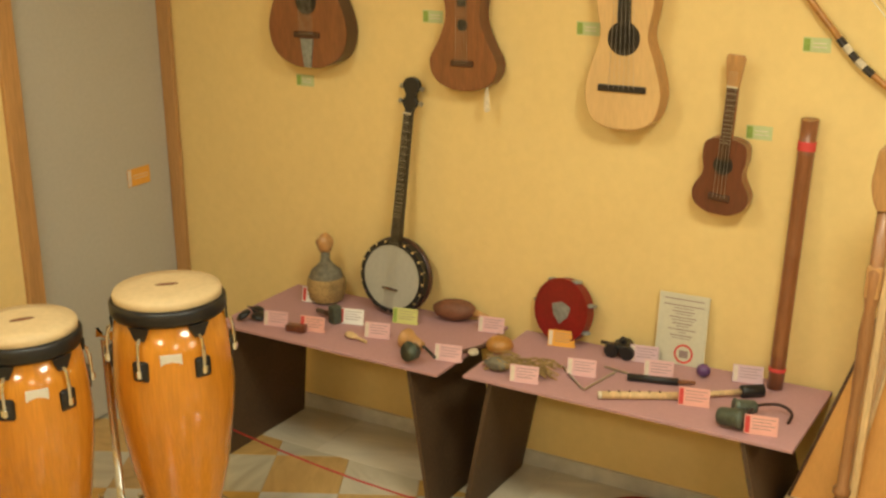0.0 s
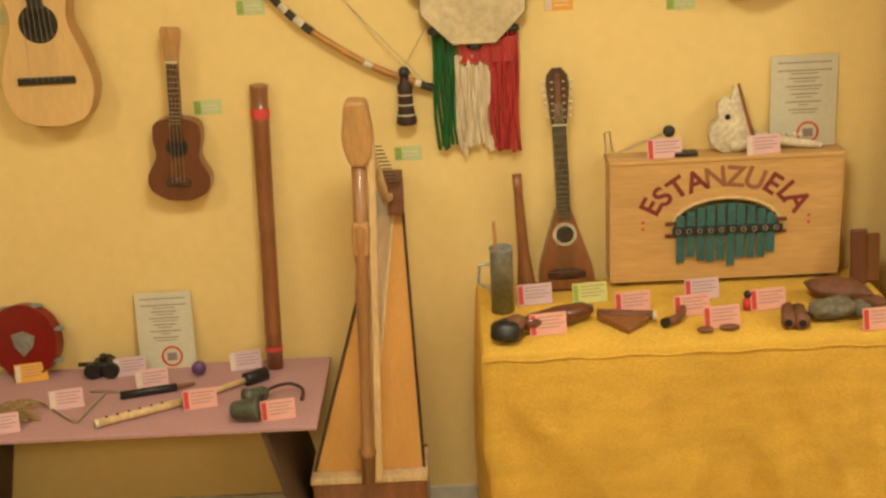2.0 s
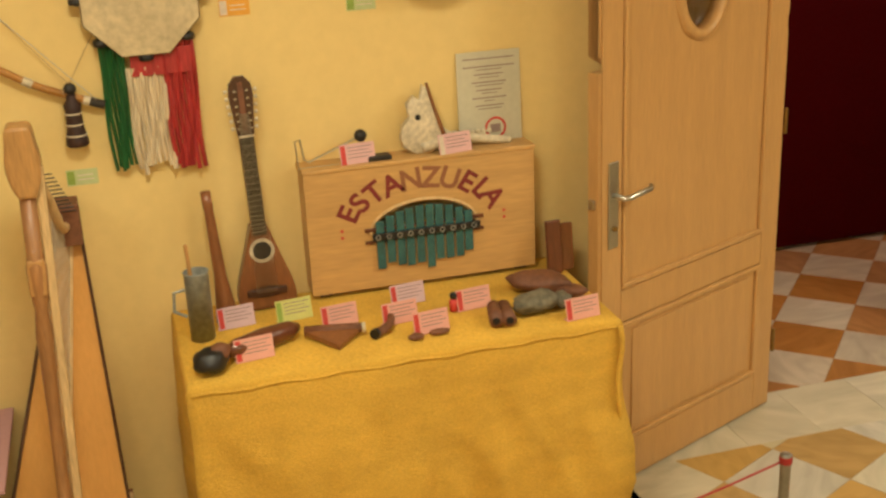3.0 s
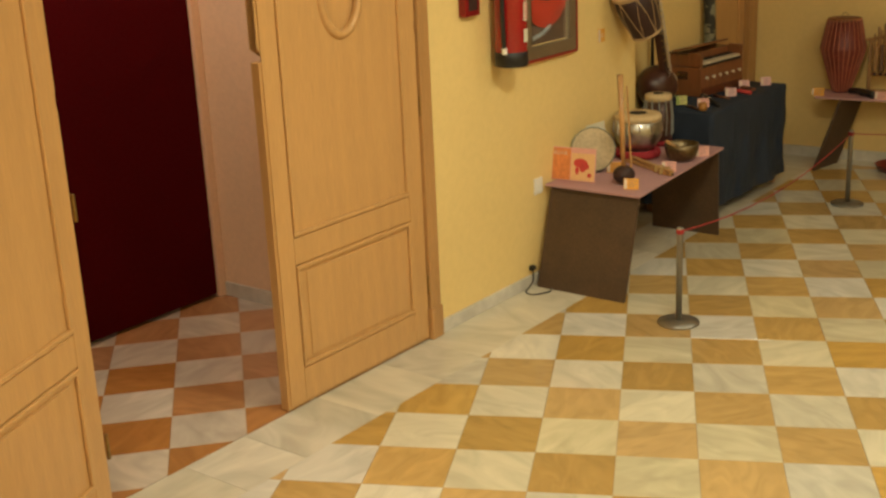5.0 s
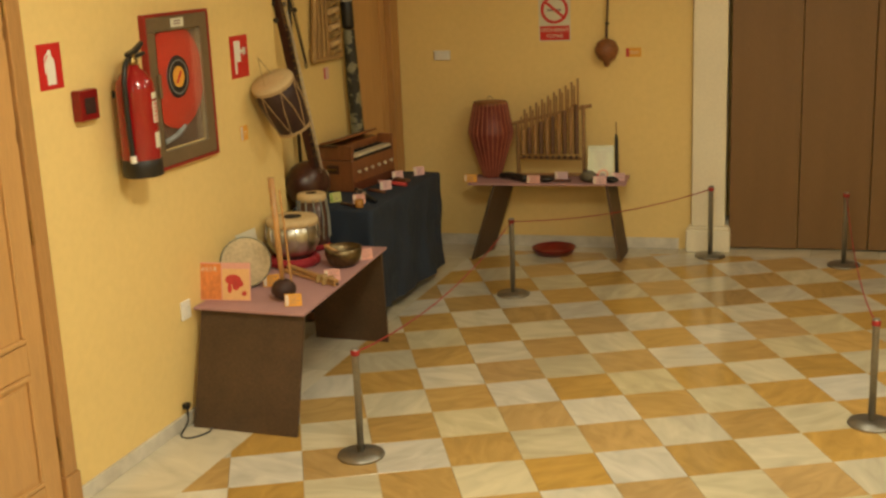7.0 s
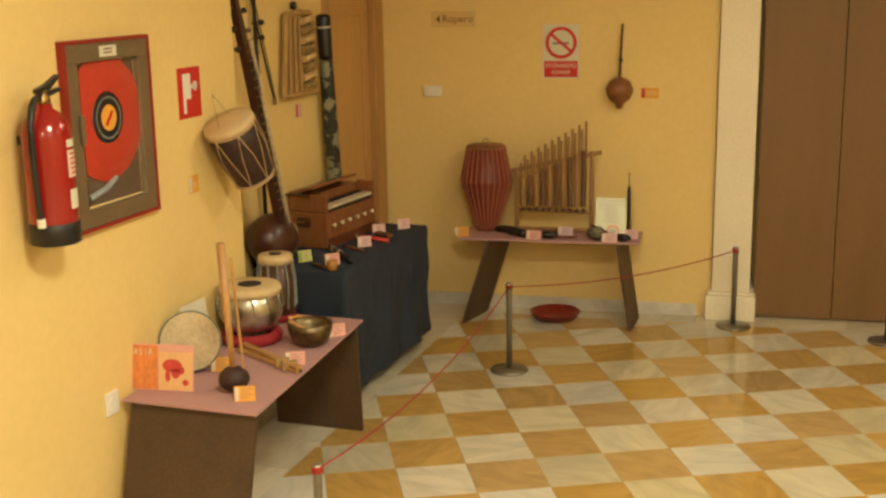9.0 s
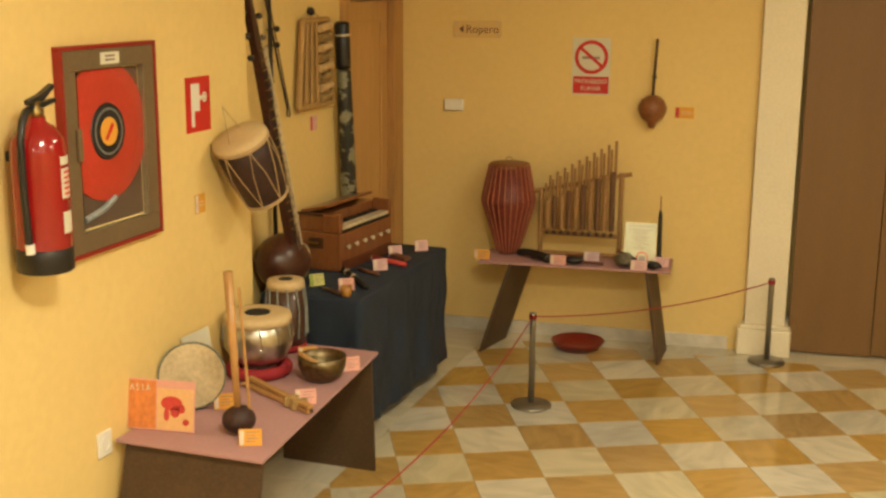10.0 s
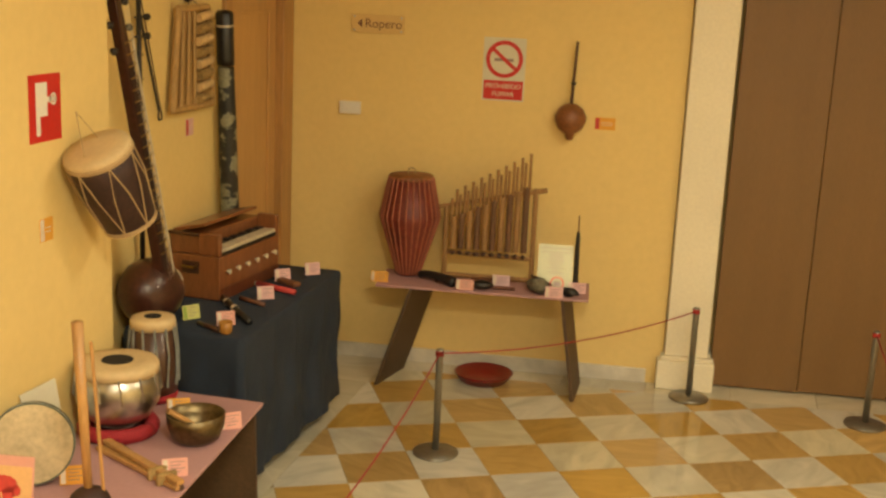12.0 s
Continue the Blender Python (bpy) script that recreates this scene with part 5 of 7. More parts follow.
part("head_tip", slab([(-0.036, 0.662), (0.036, 0.662), (0.032, 0.69), (0.014, 0.712), (-0.014, 0.712), (-0.032, 0.69)], 0.044, 0.058, 0.002), M["dark_wood"], bd)
part("head_inlay", box(0.0595, 0.0605, -0.008, 0.008, 0.55, 0.695), M["clay"], bd)
for k in range(6):
    for s in (-1, 1):
        part("peg", turned(lathe([(0.0025, 0), (0.0025, 0.006), (0.006, 0.009), (0.006, 0.015)], 8), pose(0.05, s * (0.024 + 0.0018 * k), 0.56 + 0.022 * k, s * -90, 0, 0)), M["bone"], bd)
        part("string_post", box(0.0595, 0.063, s * 0.018 - 0.004, s * 0.018 + 0.004, 0.557 + 0.022 * k, 0.562 + 0.022 * k), M["steel"], bd)
# zinc can with two sticks
cn = thing("zinc_can", pose(-0.80, -3.335, ZY), "tall galvanised can with a handle, holding a stick", "can")
part("can", lathe([(0.033, 0.001), (0.034, 0.0), (0.034, 0.195), (0.036, 0.2), (0.033, 0.201), (0.031, 0.01), (0.0, 0.01)], 28, None, False), M["zinc"], cn, "", True)
part("handle", tube([(0.0, -0.034, 0.15), (0.0, -0.065, 0.145), (0.0, -0.07, 0.09), (0.0, -0.036, 0.07)], 0.005, 8), M["zinc"], cn)
solid("thin_stick", pose(-0.80, -3.345, ZY + 0.011), "thin wooden stick standing in the zinc can", "stick", [("stick", tube([(0, 0, 0), (-0.012, -0.008, 0.265)], 0.006, 8), "tan_wood")])
solid("wooden_horn", pose(-0.90, -3.255, ZY, 3, -5, 0), "long brown wooden pipe leaning on the wall", "pipe", [
    ("pipe", lathe([(0.034, 0), (0.03, 0.03), (0.018, 0.14), (0.014, 0.3), (0.013, 0.33), (0.0145, 0.335), (0.0145, 0.385)], 18), "brown_wood", "", True)])
solid("black_horn", pose(-0.565, -3.335, ZY, 0, 0, 20), "black and tan animal horn cup", "horn", [
    ("horn", turned(blob(0.045, 0.05, 0.034, 7, 0.18), Matrix.Identity(4)), "black", "", True), ("rim", turned(blob(0.03, 0.035, 0.025, 9, 0.2), pose(0.0, 0.03, 0.025, 20, 0, 0)), "clay", "", True)])
solid("guiro", pose(-0.655, -3.19, ZY, 0, 0, 25), "brown ribbed wooden scraper lying down", "scraper", [
    ("body", turned(lathe([(0.012, -0.12), (0.026, -0.09), (0.031, 0), (0.026, 0.08), (0.012, 0.12)], 18), pose(0, 0, 0.031, 90, 0, 0)), "mahogany", "", True)])
solid("folding_rattle", pose(-0.64, -3.0, ZY, 0, 0, -10), "reddish wooden fan-shaped rattle", "rattle", [
    ("blade", turned(slab([(-0.075, 0.03), (0.075, 0.02), (0.02, -0.06)], 0, 0.014, 0.002), pose(0.0, 0, 0.008, 0, -82, 0)), "brown_wood"),
    ("roller", tube([(-0.035, -0.075, 0.022), (-0.03, 0.085, 0.022)], 0.014, 12), "clay", "", True), ("cap", tube([(-0.03, 0.085, 0.022), (-0.03, 0.095, 0.022)], 0.0145, 12), "bone")])
solid("horn_whistle", pose(-0.65, -2.845, ZY, 0, 0, 0), "small black and brown horn whistle", "whistle", [
    ("horn", tube(spline([(0.03, -0.03, 0.014), (0.01, 0, 0.016), (-0.02, 0.02, 0.02), (-0.04, 0.025, 0.03)], 4), 0.014, 12, None, 0.009), "clay", "", True), ("mouth", tube([(0.03, -0.032, 0.014), (0.04, -0.042, 0.014)], 0.015, 12), "black")])
solid("clay_whistle", pose(-0.575, -2.75, ZY), "two small brown clay whistles", "whistle", [
    ("whistle", turned(blob(0.014, 0.024, 0.009, 2, 0.2, 2), pose(0.01, -0.03, 0)), "clay", "", True), ("whistle", turned(blob(0.014, 0.03, 0.009, 5, 0.2, 2), pose(0.0, 0.04, 0)), "clay", "", True)])
solid("red_whistle", pose(-0.72, -2.625, ZY), "small red and black pea whistle", "whistle", [
    ("body", lathe([(0.012, 0), (0.014, 0.03), (0.01, 0.035)], 12), "strip_red", "", True), ("top", blob(0.012, 0.012, 0.011, 3, 0.2, 2, 0.048), "black", "", True)])
solid("double_whistle", pose(-0.6, -2.525, ZY, 0, 0, -12), "double-barrelled brown clay whistle", "whistle", [
    ("barrel", tube([(0.05, -0.016, 0.022), (-0.05, -0.012, 0.024)], 0.02, 14), "clay", "", True), ("barrel", tube([(0.05, 0.022, 0.022), (-0.05, 0.016, 0.024)], 0.02, 14), "clay", "", True),
    # black end discs paint the shade inside the barrels
    ("hole", tube([(0.0505, -0.016, 0.022), (0.052, -0.016, 0.022)], 0.011, 12), "hole"), ("hole", tube([(0.0505, 0.022, 0.022), (0.052, 0.022, 0.022)], 0.011, 12), "hole")])
solid("stone_ocarina", pose(-0.62, -2.405, ZY, 0, 0, 10), "grey green stone animal ocarina", "ocarina", [
    ("body", blob(0.045, 0.075, 0.03, 14, 0.35), "grey_stone", "", True), ("head", turned(blob(0.03, 0.03, 0.024, 17, 0.3, 2), pose(0.01, 0.075, 0)), "grey_stone", "", True)])
solid("wooden_frog", pose(-0.76, -2.35, ZY, 0, 0, -30), "reddish brown carved wooden animal lying down", "carving", [
    ("body", blob(0.05, 0.10, 0.032, 21, 0.25), "clay", "", True), ("tail", turned(blob(0.03, 0.05, 0.018, 23, 0.25), pose(0.02, 0.1, 0)), "clay", "", True)])
solid("wooden_clapper", pose(-0.88, -2.235, ZY, 0, -6, 6), "two brown wooden boards standing against the box", "clapper", [
    ("board", box(-0.008, 0.008, -0.04, 0.01, 0, 0.17, 0.004), "mahogany"), ("board", box(-0.03, -0.012, -0.015, 0.06, 0, 0.15, 0.004), "brown_wood")])
for x, y, key in ((-0.835, -3.235, "card_lilac"), (-0.60, -3.215, "card_rose"), (-0.825, -3.07, "card_green"), (-0.735, -2.955, "card_rose"), (-0.69, -2.79, "card_rose"), (-0.815, -2.735, "card_lilac"),
                  (-0.595, -2.725, "card_rose"), (-0.71, -2.565, "card_rose"), (-0.53, -2.30, "card_rose")):
    label_card(x, y, ZY, key, 8, "strip_green" if key == "card_green" else "strip_red")
# on top of the box
ZB = ZY + 0.398
solid("mallet_on_wire", pose(-1.01, -2.97, ZB), "black ball mallet on a bent wire holder", "mallet", [
    ("wire", tube([(0.03, 0.09, 0.003), (0.03, -0.03, 0.003), (0.03, -0.035, 0.085), (0.03, -0.02, 0.09), (0.03, -0.012, 0.03), (0.03, 0.0, 0.02), (0.02, 0.15, 0.075)], 0.003, 8), "steel"),
    ("ball", turned(blob(0.019, 0.019, 0.019, 1, 0.03, 2, 0), pose(0.02, 0.16, 0.08)), "black", "", True)])
solid("slate_piece", pose(-0.985, -2.765, ZB), "small dark slate block", "block", [("block", box(-0.02, 0.02, -0.03, 0.04, 0, 0.018, 0.004), "ebony")])
# animal jaw used as a rattle
jw = thing("jawbone_rattle", pose(-1.0, -2.585, ZB), "cream animal jawbone with its teeth", "jawbone")
part("ramus", slab([(-0.105, 0.055), (-0.095, 0.025), (-0.06, 0.003), (-0.01, 0.004), (0.03, 0.028), (0.045, 0.06), (0.022, 0.085), (0.002, 0.14), (-0.018, 0.2), (-0.03, 0.208), (-0.04, 0.165),
                    (-0.06, 0.178), (-0.082, 0.155), (-0.075, 0.115), (-0.098, 0.09)], -0.012, 0.012, 0.005), M["bone"], jw, "", True)
part("jaw", tube(spline([(0, -0.04, 0.02), (0.01, 0.03, 0.032), (0.01, 0.10, 0.038), (0.0, 0.17, 0.022), (0.0, 0.24, 0.012)], 5), 0.02, 10, None, 0.011), M["bone"], jw, "", True)
for k in range(9):
    part("tooth", box(0.0, 0.012, 0.02 + k * 0.018, 0.034 + k * 0.018, 0.045, 0.062 - 0.001 * k, 0.002), M["bone"], jw)
part("horn_tip", tube(spline([(0.013, 0.03, 0.05), (0.013, 0.004, 0.13), (0.012, -0.02, 0.215)], 4), 0.007, 8, None, 0.004), M["brown_wood"], jw)
# a black disc painted for the shaded socket
part("eye_hole", disc_x(0.009, 0.0121, 0.0128, -0.05, 0.115, 12), M["hole"], jw)
label_card(-0.965, -2.825, ZB, "card_pink", 6, "strip_red")
label_card(-0.955, -2.53, ZB, "card_pink", 10, "strip_white")
notice(pose(-1.035, -2.395, ZB, 0, -2, 0))


# ---- fire-fighting things and wall fittings by the doorway ----
ex = thing("fire_extinguisher", pose(WB + 0.095, 1.19, 1.188) @ Matrix.Scale(0.94, 4), "red fire extinguisher with a black foot hung on the wall", "fire extinguisher")
part("cylinder", lathe([(0.078, 0.05), (0.082, 0.06), (0.082, 0.36), (0.076, 0.40), (0.05, 0.435), (0.028, 0.45), (0.026, 0.465)], 32), M["ext_red"], ex, "glossy red steel cylinder", True)
part("foot", lathe([(0.08, 0), (0.085, 0.004), (0.085, 0.07), (0.082, 0.074)], 32), M["black"], ex, "black plastic foot", True)
vl = part("valve", lathe([(0.02, 0.46), (0.024, 0.47), (0.024, 0.485), (0.014, 0.495), (0.014, 0.51)], 16), M["brass"], ex, "", True)
part("lever", slab([(-0.035, 0.50), (0.03, 0.508), (0.085, 0.545), (0.08, 0.555), (0.02, 0.528), (-0.035, 0.515)], -0.01, 0.01, 0.002), M["black"], vl)
part("grip", slab([(-0.03, 0.485), (0.03, 0.488), (0.09, 0.50), (0.088, 0.512), (0.02, 0.504), (-0.03, 0.497)], -0.009, 0.009, 0.002), M["black"], vl)
part("hose", tube(spline([(0.0, -0.02, 0.485), (0.01, -0.06, 0.48), (0.02, -0.098, 0.42), (0.02, -0.102, 0.28), (0.02, -0.096, 0.14), (0.02, -0.092, 0.075)], 5), 0.0115, 10), M["black"], ex, "black rubber hose", True)
part("nozzle", tube([(0.02, -0.092, 0.10), (0.02, -0.09, 0.07)], 0.014, 10), M["white"], ex)
for a0, z0, z1, key, nm in ((-6, 0.325, 0.35, "paper", "label_title"), (-6, 0.225, 0.315, "strip_white", "label_picture"), (-6, 0.12, 0.185, "paper", "label_text")):
    bm = bmesh.new()
    n = 8
    rows = [[bm.verts.new((0.0828 * math.cos(math.radians(a0 + 62 * (k / n))), 0.0828 * math.sin(math.radians(a0 + 62 * (k / n))), z)) for z in (z0, z1)] for k in range(n + 1)]
    for a, b in zip(rows, rows[1:]):
        bm.faces.new((a[0], b[0], b[1], a[1]))
    part(nm, bm, M[key], ex)
for k in range(5):
    bm = bmesh.new()
    rows = [[bm.verts.new((0.0833 * math.cos(math.radians(2 + 44 * (q / 5))), 0.0833 * math.sin(math.radians(2 + 44 * (q / 5))), z)) for z in (0.235 + k * 0.016, 0.242 + k * 0.016)] for q in range(6)]
    for a, b in zip(rows, rows[1:]):
        bm.faces.new((a[0], b[0], b[1], a[1]))
    part("label_line", bm, M["red"], ex)
part("bracket", box(-0.095, -0.06, -0.03, 0.03, 0.33, 0.36, 0.003), M["black"], ex)

# hose cabinet: red-trimmed steel frame, glass, reel
hc = thing("hose_cabinet", pose(WB, 1.40, 1.157), "glazed fire hose cabinet with a red reel set in the wall", "fire hose cabinet")
CW, CH = 0.508, 0.645
M["trim_red"] = mat("dark_red_enamel", (0.30, 0.018, 0.014), 0.4, vary=0.1, bump=0.01)
M["taupe"] = mat("taupe_painted_steel", (0.21, 0.15, 0.085), 0.45, 0.3, vary=0.08, bump=0.02)
M["ext_red2"] = mat("glossy_red_reel", (0.40, 0.026, 0.012), 0.3, vary=0.12, scale=4, bump=0.02, coat=0.3)


def frame_bars(w, h, b, x0, x1, y0=0.0, z0=0.0, bevel=0.002):
    return [box(x0, x1, y0, y0 + w, z0, z0 + b, bevel), box(x0, x1, y0, y0 + w, z0 + h - b, z0 + h, bevel),
            box(x0, x1, y0, y0 + b, z0 + b, z0 + h - b, bevel), box(x0, x1, y0 + w - b, y0 + w, z0 + b, z0 + h - b, bevel)]


for bm in frame_bars(CW, CH, 0.012, 0, 0.03):
    part("red_trim", bm, M["trim_red"], hc, "red outer trim")
for bm in frame_bars(CW - 0.025, CH - 0.025, 0.062, 0, 0.026, 0.0125, 0.0125):
    part("door_frame", bm, M["taupe"], hc, "taupe steel door frame")
part("back", box(0.0, 0.003, 0.08, CW - 0.08, 0.08, CH - 0.08), M["dark_board"], hc)
reel = part("reel", turned(lathe([(0.215, 0.0), (0.22, 0.004), (0.22, 0.008), (0.17, 0.014), (0.06, 0.014)], 48), pose(0.004, 0.23, 0.374, 0, 90, 0)), M["ext_red2"], hc, "red hose reel disc")
part("hub", turned(lathe([(0.09, 0.0145), (0.087, 0.019), (0.04, 0.02)], 32), pose(0.004, 0.23, 0.374, 0, 90, 0)), M["black"], reel, "black hub")
part("hub_emblem", disc_x(0.045, 0.0245, 0.0252, 0.23, 0.374, 24), M["card_orange"], reel, "yellow and orange emblem")
part("hub_print", ring_x(0.074, 0.006, 0.0006, 0.0242, 0.23, 0.374, 32), M["zinc"], reel)
part("emblem_bar", slab([(0.205, 0.352), (0.218, 0.345), (0.258, 0.392), (0.245, 0.4)], 0.0255, 0.026), M["red"], reel)
part("nozzle", tube([(0.01, 0.1, 0.11), (0.012, 0.2, 0.13), (0.012, 0.26, 0.16)], 0.01, 8), M["zinc"], hc)
part("lock", box(0.026, 0.04, 0.055, 0.075, 0.30, 0.4, 0.004), M["taupe"], hc)
part("plate", box(0.0262, 0.028, 0.20, 0.30, CH - 0.062, CH - 0.025), M["paper"], hc, "small white name plate")
for k in range(2):
    part("plate_print", box(0.028, 0.0286, 0.225, 0.275, CH - 0.052 + 0.012 * k, CH - 0.045 + 0.012 * k), M["ink"], hc)
part("pane", box(0.022, 0.0245, 0.079, CW - 0.079, 0.079, CH - 0.079), M["glass"], hc).visible_shadow = False


def fire_sign(y, z, w, h, kind):
    s = thing("fire_sign", pose(WB, y, z), "red and white fire %s sign on the wall" % ("hose" if kind else "extinguisher"), "safety sign", "fire signs")
    part("plate", box(0, 0.003, 0, w, 0, h, 0.001), M["red"], s)
    if kind:
        part("pictogram", box(0.0032, 0.0038, w * 0.2, w * 0.55, h * 0.38, h * 0.88), M["white"], s)
        part("pictogram", box(0.0032, 0.0038, w * 0.2, w * 0.32, h * 0.1, h * 0.38), M["white"], s)
        part("pictogram", box(0.0032, 0.0038, w * 0.55, w * 0.85, h * 0.58, h * 0.66), M["white"], s)
        part("pictogram", ring_x(w * 0.11, w * 0.045, 0.0006, 0.0032, w * 0.75, h * 0.62, 16), M["white"], s)
    else:
        part("pictogram", slab(bout([(h * 0.1, w * 0.17), (h * 0.12, w * 0.18), (h * 0.6, w * 0.18), (h * 0.72, w * 0.08), (h * 0.86, w * 0.07)], 3), 0.0032, 0.0038), M["white"], s).location = (0, w * 0.5, 0)
        part("pictogram", tube([(0.0035, w * 0.42, h * 0.8), (0.0035, w * 0.28, h * 0.7), (0.0035, w * 0.26, h * 0.35)], 0.003, 5), M["white"], s)
    return s


fire_sign(0.745, 1.575, 0.135, 0.165, 0)
fire_sign(2.128, 1.463, 0.168, 0.197, 1)
ab = thing("alarm_button", pose(WB, 0.912, 1.44), "red fire alarm call point on the wall", "alarm button")
part("housing", box(0, 0.04, 0, 0.115, 0, 0.115, 0.006), M["wine"], ab)
part("button_plate", box(0.0402, 0.043, 0.025, 0.09, 0.025, 0.085, 0.002), M["hide"], ab)
so = thing("wall_socket", pose(WB, 1.50, 0.475), "white electrical wall socket", "socket")
part("plate", box(0, 0.01, 0, 0.075, 0, 0.085, 0.004), M["white"], so)
part("well", ring_x(0.024, 0.004, 0.003, 0.01, 0.037, 0.042, 20), M["white"], so)
lw = thing("floor_cable", pose(WB + 0.02, 1.40, 0.004), "short black cable end on the floor by the skirting", "cable")
part("wire", tube(spline([(0.0, 0.05, 0.09), (0.01, 0.03, 0.03), (0.02, -0.05, 0.0), (0.08, -0.06, 0.0), (0.12, 0.02, 0.0), (0.1, 0.07, 0.0)], 5), 0.004, 6), M["black"], lw)
part("plug", box(-0.016, 0.012, 0.035, 0.065, 0.085, 0.11, 0.004), M["black"], lw)
wall_label(pose(WB, 2.20, 1.20), "card_orange", "strip_white", 0.07, 0.07)

# laced drum hung on the wall
dr = thing("laced_drum", pose(WB + 0.115, 2.30, 1.435, 27, -10, 0) @ Matrix.Scale(0.88, 4), "brown barrel drum laced with pale cord hung on the wall", "drum")
part("body", lathe([(0.085, -0.31), (0.095, -0.30), (0.115, -0.17), (0.118, -0.1), (0.112, 0.0)], 32), M["hide"], dr, "dark red-brown body", True)
part("skin", lathe([(0.118, -0.02), (0.121, -0.004), (0.118, 0.006), (0.06, 0.009), (0.001, 0.01)], 32), M["skin"], dr, "pale goatskin head", True)
part("hoop", lathe([(0.119, -0.03), (0.124, -0.024), (0.124, -0.014), (0.119, -0.01)], 32), M["rope"], dr)
for k in range(7):
    a, b = 2 * math.pi * k / 7, 2 * math.pi * (k + 0.5) / 7
    c = 2 * math.pi * (k + 1) / 7
    part("lacing", tube([(0.124 * math.cos(a), 0.124 * math.sin(a), -0.02), (0.123 * math.cos((a + b) / 2), 0.123 * math.sin((a + b) / 2), -0.14), (0.096 * math.cos(b), 0.096 * math.sin(b), -0.3)], 0.0024, 6), M["rope"], dr)
    part("lacing", tube([(0.096 * math.cos(b), 0.096 * math.sin(b), -0.3), (0.123 * math.cos((c + b) / 2), 0.123 * math.sin((c + b) / 2), -0.14), (0.124 * math.cos(c), 0.124 * math.sin(c), -0.02)], 0.0024, 6), M["rope"], dr)
part("base_hoop", lathe([(0.088, -0.315), (0.099, -0.31), (0.099, -0.295), (0.09, -0.293)], 32), M["rope"], dr)
part("hanging_cord", tube([(-0.02, -0.06, 0.0), (-0.03, 0.03, 0.14), (-0.02, 0.07, 0.0)], 0.002, 5), M["rope"], dr)

# ---- things on the pink table under the hose ----
ZQ = 0.521
bk = thing("printed_board", pose(-1.15, 1.695, ZQ, 0, 0, -82) @ Matrix.Diagonal((0.84, 0.86, 1.12, 1.0)), "orange and pink printed board with a red world map", "printed board")
part("board", turned(box(-0.003, 0.003, -0.15, 0.13, 0, 0.155, 0.001), pose(0, 0, 0, 0, -12, 0)), M["card_rose"], bk)
part("title_panel", turned(box(0.0032, 0.0036, -0.145, -0.03, 0.004, 0.15), pose(0, 0, 0, 0, -12, 0)), M["card_orange2"], bk)
part("map_panel", turned(box(0.0032, 0.0036, -0.025, 0.125, 0.004, 0.13), pose(0, 0, 0, 0, -12, 0)), M["card_peach"], bk)
for yy, zz, ww, hh in ((0.035, 0.085, 0.045, 0.022), (0.05, 0.06, 0.02, 0.018), (0.075, 0.07, 0.016, 0.014), (0.015, 0.05, 0.012, 0.02), (0.095, 0.03, 0.014, 0.01)):
    part("map_shape", turned(slab(ellipse(yy, zz, ww, hh, 12), 0.0037, 0.004), pose(0, 0, 0, 0, -12, 0)), M["strip_red"], bk)
for k, ch_ in enumerate("ASIA"):
    fc = bpy.data.curves.new("letter", 'FONT')
    fc.body, fc.size, fc.extrude, fc.align_x = ch_, 0.03, 0.0003, 'CENTER'
    tmp = bpy.data.objects.new("letter", fc)
    me = bpy.data.meshes.new_from_object(tmp)
    bpy.data.objects.remove(tmp)
    me.materials.append(M["paper"])
    lt = new("letter", me)
    lt.parent = bk
    lt.matrix_local = pose(0, 0, 0, 0, -12, 0) @ pose(0.0042, -0.13 + 0.022 * k, 0.118) @ pose(0, 0, 0, 90, 0, 90)

fd = thing("frame_drum", pose(-1.165, 1.915, ZQ + 0.121, 0, -14, -62) @ Matrix.Scale(0.84, 4), "round frame drum with a blotchy skin leaning on the wall", "frame drum")
part("frame", ring_x(0.14, 0.01, 0.06, -0.06), M["green_bronze"], fd, "grey frame")
part("skin", disc_x(0.134, -0.002, 0.003, 0, 0, 44), M["pale_skin"], fd, "blotchy cream skin")
part("band", ring_x(0.141, 0.007, 0.014, -0.016), M["zinc"], fd)
ppr = thing("paper_sheet", pose(WB + 0.05, 2.1, ZQ, 0, -10, -4), "white paper sheet propped against the wall", "paper")
part("sheet", box(-0.001, 0.001, -0.08, 0.09, 0, 0.22), M["paper"], ppr)


